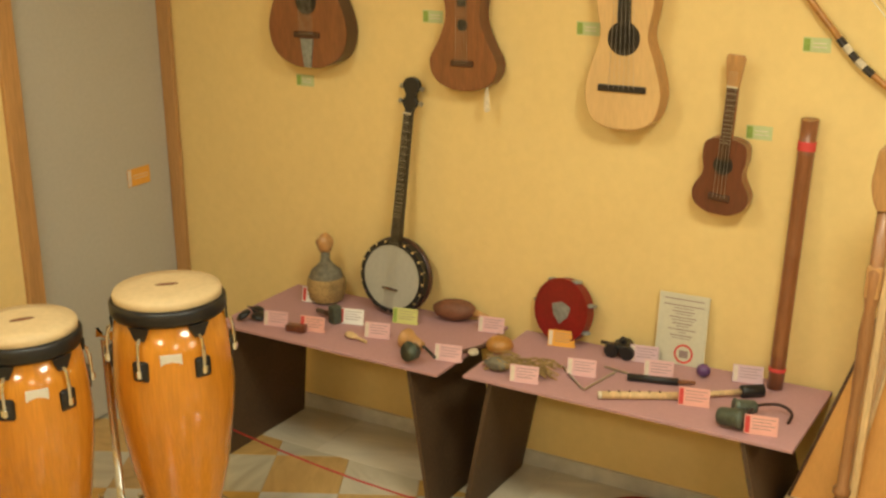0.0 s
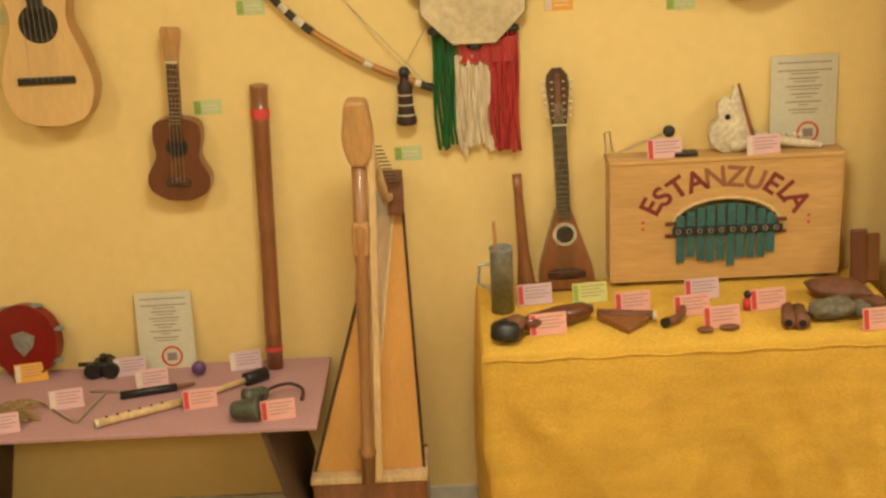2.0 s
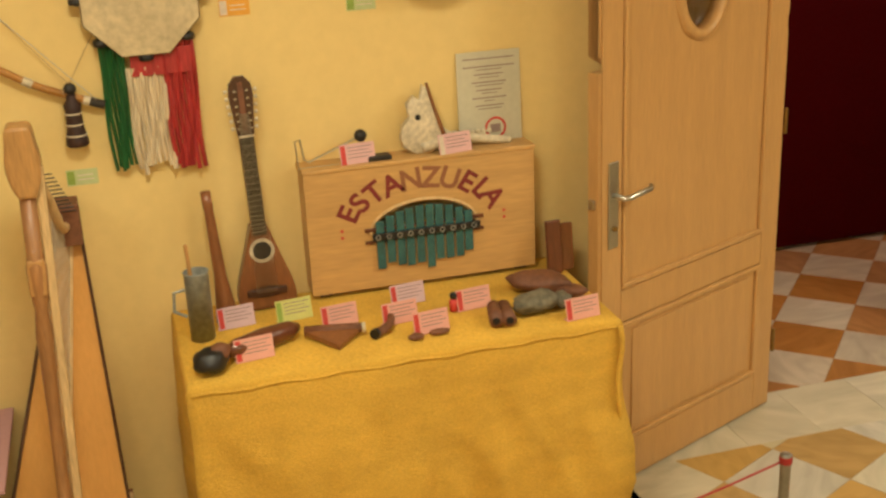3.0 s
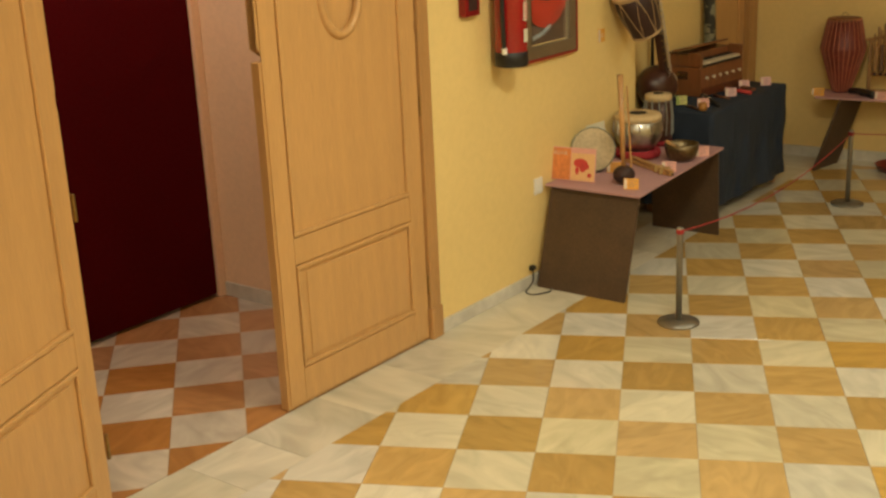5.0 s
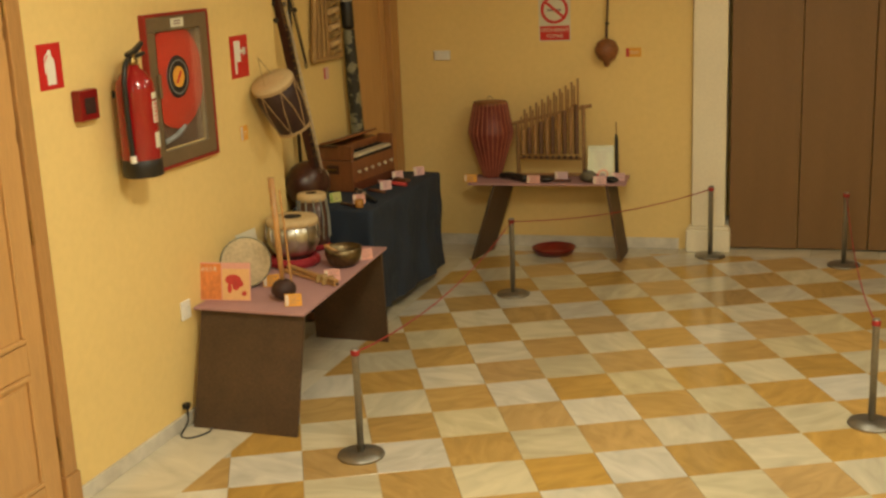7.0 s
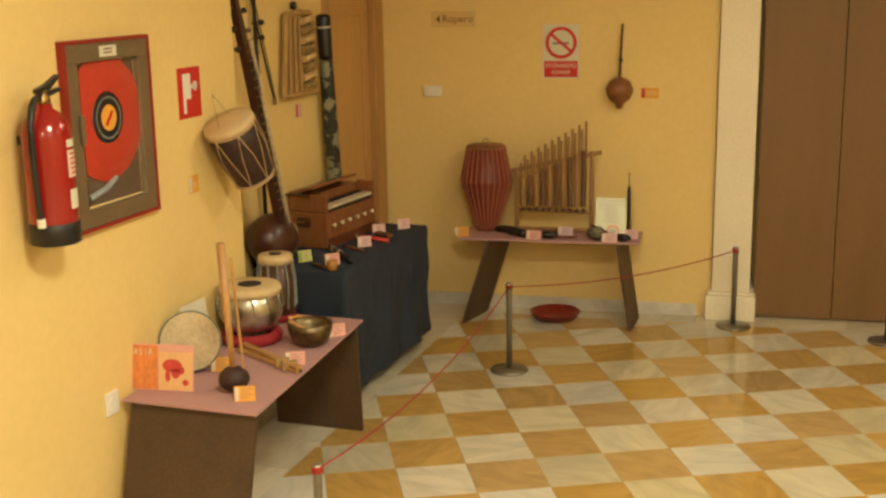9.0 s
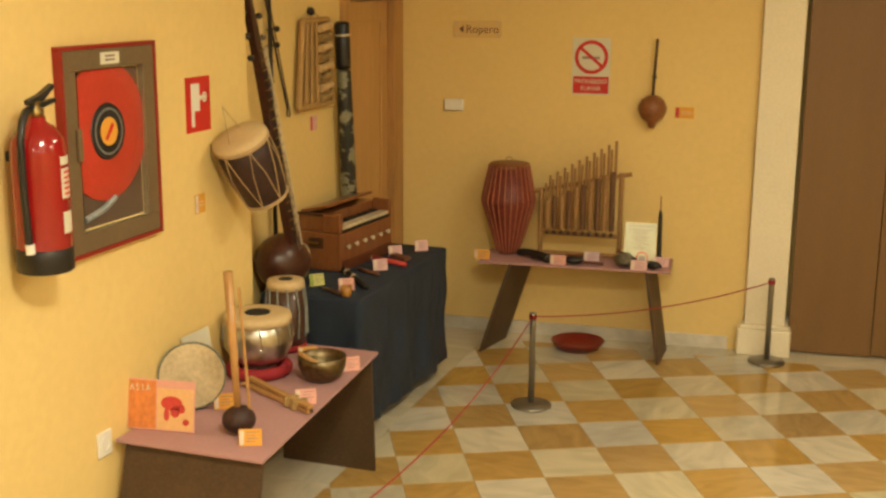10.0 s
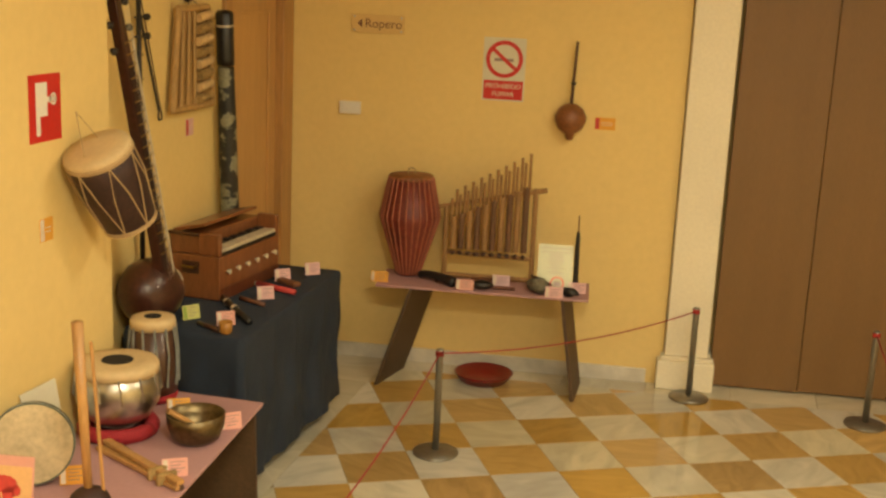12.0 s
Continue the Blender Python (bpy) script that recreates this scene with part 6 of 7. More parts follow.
def tabla(x, y, R, H, label, body_mat, ring=True):
    t = thing("tabla", pose(x, y, ZQ), label, "tabla drum", "tabla drums")
    z0 = 0.035
    if R > 0.1:
        prof = [(R * 0.5, z0), (R * 0.78, z0 + 0.03), (R * 1.0, z0 + H * 0.4), (R * 1.02, z0 + H * 0.62), (R * 0.92, z0 + H)]
    else:
        prof = [(R * 1.12, z0), (R * 1.14, z0 + H * 0.25), (R * 0.98, z0 + H)]
    part("body", lathe(prof, 36), body_mat, t, "", True)
    rt = prof[-1][0]
    top = z0 + H
    part("skin", lathe([(rt * 1.07, top - 0.03), (rt * 1.09, top - 0.006), (rt * 1.03, top + 0.006), (rt * 0.7, top + 0.008), (0.001, top + 0.009)], 36), M["skin"], t, "tan skin with a rolled edge", True)
    part("black_spot", lathe([(rt * 0.42, top + 0.0085), (rt * 0.4, top + 0.0105), (0.001, top + 0.011)], 24), M["hole"], t, "black tuning spot")
    sink = 1.25 if R > 0.1 else 1.06
    for k in range(12):
        a = 2 * math.pi * k / 12
        part("strap", tube([(rt * 1.07 * math.cos(a), rt * 1.07 * math.sin(a), top - 0.02), (prof[-2][0] * 1.03 * math.cos(a + 0.08), prof[-2][0] * 1.03 * math.sin(a + 0.08), z0 + H * 0.55), (prof[0][0] * sink * math.cos(a), prof[0][0] * sink * math.sin(a), z0 + 0.03)], 0.004 if R > 0.1 else 0.0042, 6), M["zinc"] if R < 0.1 else M["steel"], t)
    if ring:
        part("cushion_ring", turned(tube([(R * 0.82 * math.cos(k * math.pi / 16), R * 0.82 * math.sin(k * math.pi / 16), 0.024) for k in range(33)], 0.024, 10), Matrix.Identity(4)), M["wine_cloth"], t, "red cloth cushion ring", True)
    return t


tabla(-1.13, 2.345, 0.13, 0.2, "round silver tabla drum on a red cloth ring", M["chrome_soft"])
tabla(-1.165, 2.655, 0.072, 0.255, "narrow wooden tabla drum on a red cloth ring", M["dark_wood"])
sp = thing("spike_fiddle", pose(-0.9, 1.764, ZQ), "coconut spike fiddle with a long pale wooden neck", "spike fiddle")
part("bowl", blob(0.056, 0.056, 0.048, 3, 0.05), M["hide"], sp, "dark coconut bowl", True)
part("bowl_rim", turned(tube([(0.03 * math.cos(k * math.pi / 10), 0.03 * math.sin(k * math.pi / 10), 0.082) for k in range(21)], 0.004, 6), Matrix.Identity(4)), M["bone"], sp)
part("neck", tube([(0.0, 0.0, 0.02), (-0.016, -0.012, 0.556)], 0.011, 10, None, 0.016), M["tan_wood"], sp, "pale wooden neck", True)
part("bow", tube([(0.034, 0.02, 0.03), (0.012, 0.006, 0.5)], 0.005, 8), M["tan_wood"], sp)
wc = thing("wooden_clapper", pose(-0.93, 2.115, ZQ, 0, 0, 58), "wooden clapper sticks tied in a bundle", "clapper")
for k, (dx, dz, tw) in enumerate(((-0.016, 0.008, 4), (0.012, 0.008, -3), (-0.002, 0.024, 1))):
    part("stick", turned(box(-0.013, 0.013, -0.21, 0.2, -0.006, 0.008, 0.003), pose(dx, 0, dz, 0, 0, tw)), M["dark_wood"] if k == 1 else M["tan_wood"], wc)
part("binding", box(-0.034, 0.03, -0.15, -0.132, 0, 0.036, 0.005), M["straw"], wc)
part("binding", box(-0.034, 0.03, -0.10, -0.084, 0, 0.036, 0.005), M["straw"], wc)
M["bowl_bronze"] = mat("dull_bronze", (0.22, 0.165, 0.09), 0.42, 1.0, vary=0.3, scale=12, bump=0.08)
bw = thing("singing_bowl", pose(-0.87, 2.36, ZQ), "dull brass singing bowl with a striker inside", "singing bowl")
part("bowl", lathe([(0.0, 0.001), (0.05, 0.0), (0.076, 0.02), (0.09, 0.06), (0.092, 0.095), (0.088, 0.096), (0.086, 0.06), (0.07, 0.022), (0.0, 0.006)], 40, None, False), M["bowl_bronze"], bw, "", True)
part("striker", tube([(0.02, 0.03, 0.02), (-0.07, -0.05, 0.11)], 0.01, 10), M["tan_wood"], bw)
for x, y, key, tn in ((-0.811, 1.675, "card_orange", -65), (-1.057, 1.947, "card_orange", -60), (-0.81, 2.09, "card_rose", -60), (-0.806, 2.486, "card_rose", -50), (-1.02, 2.55, "card_orange", -60)):
    label_card(x, y, ZQ, key, tn, "strip_white", 0.075, 0.055)

# ---- things on the blue table ----
ZU = 0.662
hm = thing("harmonium", pose(-1.49, 3.439, ZU, 0, 0, -6) @ Matrix.Diagonal((0.8, 1.0, 1.04, 1.0)), "brown wooden hand-pumped harmonium with its lid open", "harmonium")
part("case", box(0, 0.29, 0, 0.52, 0, 0.175, 0.006), M["brown_wood"], hm)
part("upper_case", box(0.0, 0.17, 0.012, 0.508, 0.176, 0.25, 0.005), M["brown_wood"], hm)
part("end_block", box(0.172, 0.288, 0.0, 0.03, 0.176, 0.262, 0.006), M["brown_wood"], hm)
part("end_block", box(0.172, 0.288, 0.49, 0.52, 0.176, 0.262, 0.006), M["brown_wood"], hm)
part("lid", turned(box(-0.012, 0.17, 0.0, 0.45, 0, 0.014, 0.004), pose(0.02, 0.02, 0.256, 0, -10, 0)), M["brown_wood"], hm)
kb2 = part("key_bed", box(0.172, 0.288, 0.031, 0.489, 0.176, 0.19), M["ebony"], hm)
for k in range(24):
    part("white_key", box(0.222, 0.286, 0.033 + k * 0.019, 0.0505 + k * 0.019, 0.1905, 0.205, 0.001), M["bone"], kb2)
    if k % 7 not in (2, 6):
        part("black_key", box(0.18, 0.222, 0.045 + k * 0.019, 0.056 + k * 0.019, 0.1905, 0.212, 0.001), M["black"], kb2)
part("front_rail", box(0.2905, 0.298, 0.01, 0.51, 0.0, 0.05, 0.003), M["mahogany"], hm)
for k in range(6):
    part("stop_knob", turned(lathe([(0.005, 0), (0.005, 0.012), (0.011, 0.016), (0.011, 0.022), (0.004, 0.026)], 10), pose(0.29, 0.06 + k * 0.08, 0.11, 0, 90, 0)), M["bone"], hm)
part("side_handle", tube([(0.09, -0.002, 0.13), (0.09, -0.022, 0.13), (0.16, -0.022, 0.13), (0.16, -0.002, 0.13)], 0.005, 8), M["brass"], hm)
part("side_plate", box(0.075, 0.175, -0.003, 0.0, 0.10, 0.15, 0.001), M["dark_wood"], hm)
part("case_cap", box(-0.004, 0.175, -0.004, 0.018, 0.25, 0.262, 0.004), M["dark_wood"], hm)

si = thing("sitar", pose(-1.375, 3.05, ZU), "dark sitar with a gourd body leaning into the corner", "sitar")
part("gourd", turned(blob(0.118, 0.14, 0.125, 5, 0.05), pose(0, 0, 0, 0, 0, 0)), M["sitar_dark"], si, "dark polished gourd", True)
part("edge_line", turned(tube([(0.112 * math.cos(k * math.pi / 14), 0.132 * math.sin(k * math.pi / 14), 0.0) for k in range(29)], 0.0035, 6), pose(0.0, 0.0, 0.155, 18, 12, 0)), M["bone"], si, "thin pale inlaid line")
part("neck", turned(slab([(-0.024, -0.06), (0.026, -0.06), (0.022, 0.8), (0.012, 1.0), (-0.004, 1.22), (-0.016, 1.26), (-0.024, 1.15)], -0.018, 0.018, 0.005), pose(0.06, -0.03, 0.22, 15.2, -1.5, 0)), M["sitar_dark"], si, "long dark neck")
part("fingerboard", turned(slab([(-0.02, 0.0), (0.021, 0.0), (0.018, 0.8), (-0.02, 0.8)], 0.0185, 0.022), pose(0.06, -0.03, 0.22, 15.2, -1.5, 0)), M["hide"], si)
nm_ = pose(0.06, -0.03, 0.22, 15.2, -1.5, 0)
for k in range(20):
    z = 0.08 + k * 0.042
    part("fret", turned(tube([(0.026, -0.027, z), (0.033, 0, z), (0.026, 0.027, z)], 0.003, 6), nm_), M["brass"], si)
for k in range(7):
    s = 1 if k % 2 else -1
    part("tuning_peg", turned(lathe([(0.004, 0.012), (0.005, 0.03), (0.012, 0.036), (0.014, 0.046), (0.005, 0.055)], 10), nm_ @ pose(0.0, 0.02 * s, 0.86 + 0.045 * k, -90 * s, 0, 0)), M["ebony"], si)
for k in range(13):
    part("side_peg", turned(tube([(0.012, 0.024, 0.12 + k * 0.042), (0.012, 0.044, 0.12 + k * 0.042)], 0.0045, 6), nm_), M["bone"], si)
for o in (-0.015, -0.005, 0.005, 0.015):
    part("string", tube([nm_ @ Vector((0.038, o, z)) for z in (-0.1, 0.4, 1.0)], 0.0008, 4), M["steel"], si)
part("edge_band", turned(tube([(0.03, 0.034, -0.12), (0.03, 0.031, 0.3), (0.026, 0.026, 0.88)], 0.0042, 6), nm_), M["bone"], si, "pale inlaid edge")
uf = thing("spike_fiddle", pose(-1.468, 3.17, ZU), "slender upright fiddle stick with two pegs behind the sitar", "spike fiddle")
part("stick", tube([(0, 0, 0.0), (0, -0.004, 0.7), (0, -0.012, 1.32)], 0.011, 10, None, 0.009), M["ebony"], uf, "", True)
part("sound_cup", lathe([(0.03, 0), (0.034, 0.01), (0.034, 0.1), (0.03, 0.11)], 18), M["hide"], uf, "", True)
for z in (1.06, 1.13):
    part("tuning_peg", turned(lathe([(0.004, -0.03), (0.005, 0.05), (0.012, 0.056), (0.014, 0.07), (0.006, 0.08)], 10), pose(0, -0.01, z, -90, 0, 0)), M["ebony"], uf, "", True)
for z in (0.9, 0.99):
    part("ring", lathe([(0.0125, z), (0.0125, z + 0.008)], 12), M["brass"], uf)
bo2 = thing("fiddle_bow", pose(WR + 0.03, 3.33, 1.405), "thin dark bow hung on the wall", "bow")
part("stick", tube(spline([(0, -0.215, 0.56), (0.005, -0.15, 0.36), (0.005, -0.065, 0.14), (0.0, -0.012, 0.03)], 5), 0.0055, 8), M["ebony"], bo2, "", True)
part("hair", tube([(0, -0.185, 0.56), (0.0, 0.006, 0.03)], 0.0028, 5), M["hide"], bo2)
part("loop", tube(spline([(0, -0.012, 0.03), (0, -0.014, -0.005), (0, 0.012, -0.005), (0, 0.006, 0.03)], 4), 0.0038, 6), M["ebony"], bo2)

# bamboo tube zither hung in the recess
M["cane"] = wood("pale_split_cane", (0.50, 0.30, 0.11), 0.55, 0.25, 0)
bz = thing("bamboo_rattle_frame", pose(WR + 0.015, 3.615, 1.42), "trapezoid bamboo frame of rattling tubes hung on the wall", "bamboo rattle")
part("backing", slab([(-0.19, 0), (0.19, 0), (0.14, 0.40), (-0.13, 0.40)], 0, 0.012, 0.002), M["cane"], bz)
for (a, b) in (((-0.19, 0.0), (0.19, 0.0)), ((-0.13, 0.40), (0.14, 0.40)), ((-0.19, 0), (-0.13, 0.4)), ((0.19, 0), (0.14, 0.4))):
    part("pole", tube([(0.02, a[0], a[1]), (0.02, b[0], b[1])], 0.014, 10), M["cane"], bz)
for k in range(8):
    part("rattle_tube", tube([(0.035, 0.02, 0.03 + k * 0.047), (0.04, 0.13, 0.045 + k * 0.047)], 0.018, 10), M["light_wood"] if k % 2 else M["straw"], bz)
for y in (-0.11, -0.05, 0.01):
    part("cane", tube([(0.022, y * 1.1, 0.01), (0.022, y * 0.8, 0.39)], 0.008, 8), M["cane"], bz)
part("hook_knob", blob(0.02, 0.02, 0.02, 2, 0.1, 2, 0.44), M["ebony"], bz)
part("hanger", tube([(0.02, -0.09, 0.40), (0.02, 0.0, 0.43), (0.02, 0.08, 0.40)], 0.003, 5), M["rope"], bz)
# painted didgeridoo
M["painted"] = mat("dotted_aboriginal_paint", (0.02, 0.02, 0.018), 0.5, vary=0.3, scale=16, grain=60, bump=0.08, color2=(0.24, 0.23, 0.15), contrast=(0.49, 0.54))
dg = thing("didgeridoo", pose(WR + 0.062, 3.95, 0.662, 4.3, 0, 0) @ Matrix.Diagonal((1.0, 1.0, 0.9, 1.0)), "tall painted didgeridoo standing against the wall", "didgeridoo")
part("tube", lathe([(0.05, 0), (0.047, 0.03), (0.042, 0.3), (0.04, 0.7), (0.036, 1.0), (0.034, 1.01)], 24), M["painted"], dg, "black tube painted with pale curling patterns", True)
part("mouthpiece", lathe([(0.037, 1.02), (0.038, 1.05), (0.038, 1.26), (0.03, 1.275), (0.02, 1.27)], 24), M["black"], dg, "black mouth end", True)
part("ring", lathe([(0.0385, 1.20), (0.0385, 1.21)], 20), M["bone"], dg)
wall_label(pose(WR, 3.652, 1.33), "card_pink", "strip_red", 0.07, 0.07)
solid("dark_shawm", pose(-1.15, 3.31, ZU, 0, 0, 40), "dark wooden pipe with pale rings", "pipe", [
    ("pipe", tube([(0, -0.2, 0.014), (0, 0.17, 0.014)], 0.014, 10), "black", "", True), ("ring", tube([(0, -0.02, 0.014), (0, 0.0, 0.014)], 0.0155, 10), "bone"), ("ring", tube([(0, 0.09, 0.014), (0, 0.1, 0.014)], 0.0155, 10), "bone")])
solid("wooden_cup", pose(-1.063, 3.03, ZU), "small amber wooden cup", "cup", [("cup", lathe([(0.018, 0), (0.024, 0.01), (0.026, 0.045), (0.022, 0.045), (0.02, 0.01), (0, 0.01)], 18, None, False), "amber", "", True)])
solid("short_pipe", pose(-1.15, 3.06, ZU, 0, 0, 60), "short dark wooden pipe", "pipe", [("pipe", tube([(0, -0.07, 0.01), (0, 0.06, 0.01)], 0.010, 10, None, 0.007), "dark_wood", "", True)])
solid("red_pipe", pose(-1.10, 3.66, ZU, 0, 0, 70), "red lacquered wooden pipe lying down", "pipe", [("pipe", tube([(0, -0.09, 0.012), (0, 0.12, 0.012)], 0.012, 10), "strip_red", "", True), ("tip", tube([(0, 0.12, 0.012), (0, 0.15, 0.012)], 0.009, 10), "bone")])
solid("brown_pipe", pose(-1.12, 3.44, ZU, 0, 0, 65), "thin brown wooden pipe", "pipe", [("pipe", tube([(0, -0.06, 0.009), (0, 0.08, 0.009)], 0.009, 10), "clay", "", True)])
solid("carved_block", pose(-1.10, 3.78, ZU, 0, 0, 60), "brown carved wooden block", "carving", [("block", box(-0.02, 0.02, -0.06, 0.06, 0, 0.02, 0.005), "clay")])
for x, y, key, tn in ((-1.255, 3.15, "card_green", -40), (-1.10, 3.12, "card_rose", -55), (-1.10, 3.52, "card_pink", -55), (-1.14, 3.82, "card_pink", -50), (-1.06, 3.98, "card_pink", -50)):
    label_card(x, y, ZU, key, tn, "strip_green" if key == "card_green" else "strip_white", 0.07, 0.055)

# ---- far wall: signs, fittings, gourd fiddle ----
ns = thing("no_smoking_sign", CM @ pose(1.085, -0.003, 1.553, 0, 0, -90), "white no-smoking sign with a red lettered band", "safety sign")
part("plate", box(0, 0.003, -0.105, 0.105, -0.155, 0.155, 0.001), M["paper"], ns)
part("ban_ring", ring_x(0.092, 0.02, 0.001, 0.0032, 0, 0.05, 40), M["red"], ns)
part("ban_bar", turned(box(0.0032, 0.004, -0.08, 0.08, -0.009, 0.009), pose(0, 0, 0.05, -40, 0, 0)), M["red"], ns)
part("pictogram", box(0.0032, 0.0036, -0.05, 0.045, 0.04, 0.054), M["ink"], ns)
part("band", box(0.0032, 0.0036, -0.098, 0.098, -0.148, -0.055), M["red"], ns)


def lettering(text, size, m, key, parent, name="lettering"):
    fc = bpy.data.curves.new(name, 'FONT')
    fc.body, fc.size, fc.extrude, fc.align_x, fc.align_y = text, size, 0.0003, 'CENTER', 'CENTER'
    tmp = bpy.data.objects.new(name, fc)
    me = bpy.data.meshes.new_from_object(tmp)
    bpy.data.objects.remove(tmp)
    me.materials.append(M[key])
    ob = new(name, me)
    ob.parent = parent
    ob.matrix_local = m
    return ob


STAND = pose(0, 0, 0, 90, 0, 90)
lettering("PROHIBIDO", 0.034, pose(0.004, 0, -0.083) @ STAND, "paper", ns)
lettering("FUMAR", 0.034, pose(0.004, 0, -0.122) @ STAND, "paper", ns)
rp = thing("cloakroom_sign", CM @ pose(0.442, -0.004, 1.743, 0, 0, -90), "small clear sign lettered Ropero with an arrow", "sign")
part("plate", box(0, 0.004, -0.135, 0.135, -0.045, 0.045, 0.001), M["sign_tan"], rp)
lettering("Ropero", 0.062, pose(0.0052, 0.028, 0) @ STAND, "clay", rp)
part("arrow", slab([(-0.105, 0.0), (-0.08, 0.022), (-0.08, -0.022)], 0.0045, 0.0055), M["clay"], rp)
for a, b in ((-0.12, 0.033), (0.12, 0.033), (-0.12, -0.033), (0.12, -0.033)):
    part("screw", disc_x(0.006, 0.0042, 0.008, a, b, 10), M["steel"], rp)
sw = thing("thermostat", CM @ pose(0.312, -0.001, 1.32, 0, 0, -90), "white plastic wall box", "wall box")
part("case", box(0, 0.022, -0.055, 0.055, -0.032, 0.032, 0.005), M["white"], sw)
part("cover", box(0.0222, 0.025, -0.045, 0.02, -0.02, 0.02, 0.001), M["white"], sw)
gf = thing("gourd_fiddle", CM @ pose(1.43, -0.045, 1.23, 0, 0, -90), "small gourd fiddle with a dark stick hung on the wall", "gourd fiddle")
part("gourd", lathe([(0.012, 0), (0.02, 0.012), (0.024, 0.03), (0.058, 0.055), (0.075, 0.09), (0.078, 0.115), (0.06, 0.155), (0.03, 0.175), (0.012, 0.18)], 24), M["brown_gourd"], gf, "brown gourd", True)
part("stick", tube([(0, 0, 0.17), (0, 0.004, 0.30), (0, 0.012, 0.48)], 0.009, 8, None, 0.007), M["dark_wood"], gf)
part("binding", tube([(0, 0.004, 0.27), (0, 0.005, 0.285)], 0.013, 8), M["ebony"], gf)
wall_label(CM @ pose(1.60, 0, 1.315, 0, 0, -90), "card_orange", "strip_red", 0.1, 0.06)

# ---- table by the far wall ----
def cpos(x, y, tn=0):
    return pose(x, y, ZQ, 0, 0, -90 + 6 + tn)


rdm = thing("ribbed_drum", pose(-0.812, 4.71, ZQ), "tall red laced barrel drum standing on the table", "drum")
part("body", lathe([(0.055, 0), (0.06, 0.008), (0.112, 0.17), (0.144, 0.285), (0.147, 0.30), (0.144, 0.32), (0.104, 0.5)], 40), M["drum_red"], rdm, "faded red body", True)
part("skin", lathe([(0.108, 0.485), (0.112, 0.495), (0.108, 0.506), (0.05, 0.51), (0.001, 0.512)], 36), M["brown_gourd"], rdm, "", True)
for k in range(26):
    a = 2 * math.pi * k / 26
    c, s = math.cos(a), math.sin(a)
    part("lace", tube([(0.110 * c, 0.110 * s, 0.498), (0.146 * c, 0.146 * s, 0.325), (0.150 * c, 0.150 * s, 0.30), (0.146 * c, 0.146 * s, 0.28), (0.061 * c, 0.061 * s, 0.012)], 0.0048, 5), M["lace"], rdm)
part("ring", turned(tube([(0.02 * math.cos(k * math.pi / 6), 0, 0.02 * math.sin(k * math.pi / 6)) for k in range(13)], 0.004, 6), pose(0, 0, 0.52)), M["rope"], rdm)

ak = thing("angklung", pose(-0.392, 4.73, ZQ, 0, 0, 6), "bamboo angklung rack with a rising row of tubes", "angklung")
for x in (-0.235, 0.2):
    part("post", tube([(x, 0, 0), (x, 0, 0.37 + (x + 0.235) * 0.25)], 0.013, 10), M["bamboo"], ak)
part("base_bar", tube([(-0.25, 0, 0.02), (0.22, 0, 0.02)], 0.012, 10), M["bamboo"], ak)
part("top_bar", tube([(-0.27, 0, 0.36), (0.255, 0, 0.475)], 0.012, 10), M["bamboo"], ak)
part("low_bar", tube([(-0.24, 0, 0.135), (0.21, 0, 0.125)], 0.011, 10), M["bamboo"], ak)
for k in range(10):
    x = -0.195 + k * 0.039
    top = 0.44 + k * 0.022
    fr_ = part("tube", tube([(x, -0.02, 0.16), (x, -0.02, top - 0.12 - 0.004 * k)], 0.0165, 10), M["bamboo_dark"] if k % 2 else M["bamboo"], ak)
    part("reed", tube([(x + 0.012, -0.02, top - 0.2), (x + 0.012, -0.02, top + 0.015)], 0.0075, 8), M["bamboo"], fr_)
    part("reed", tube([(x - 0.01, -0.026, top - 0.2), (x - 0.01, -0.026, top - 0.03)], 0.0068, 8), M["bamboo"], fr_)
    part("foot_knob", blob(0.013, 0.013, 0.013, k, 0.1, 2, 0.138), M["dark_wood"], fr_).location = (x, -0.02, 0)
    part("binding", tube([(x - 0.02, -0.012, top - 0.16), (x + 0.02, -0.012, top - 0.155)], 0.007, 6), M["dark_wood"], fr_)
notice(cpos(-0.065, 4.67) @ pose(-0.0, 0, 0, 0, -10, 0), 0.17, 0.225, True)
solid("thin_oboe", pose(0.035, 4.70, ZQ, 3, 0, 0), "thin black wooden pipe standing upright", "pipe", [
    ("pipe", lathe([(0.02, 0), (0.019, 0.02), (0.013, 0.06), (0.011, 0.27), (0.007, 0.3)], 14), "black", "", True), ("reed", lathe([(0.004, 0.3), (0.004, 0.38)], 8), "bamboo")])
solid("dark_castanet", pose(-0.63, 4.60, ZQ, 0, 0, 60), "long black wooden rattle lying down", "rattle", [
    ("body", tube(spline([(0, -0.11, 0.02), (0, -0.03, 0.028), (0, 0.06, 0.028), (0, 0.12, 0.018)], 4), 0.026, 10, None, 0.018), "black", "", True), ("tip", blob(0.02, 0.02, 0.016, 3, 0.2, 2), "hide")])
solid("dark_spoon", pose(-0.40, 4.56, ZQ, 0, 0, 100), "dark wooden spoon-shaped rattle", "rattle", [
    ("bowl", blob(0.035, 0.055, 0.022, 6, 0.1), "ebony", "", True), ("handle", tube([(0, -0.05, 0.012), (0, -0.16, 0.01)], 0.008, 8), "mahogany")])
solid("brown_block", pose(-0.42, 4.72, ZQ, 0, 0, 80), "flat brown wooden block", "block", [("block", box(-0.03, 0.03, -0.06, 0.06, 0, 0.02, 0.004), "clay")])
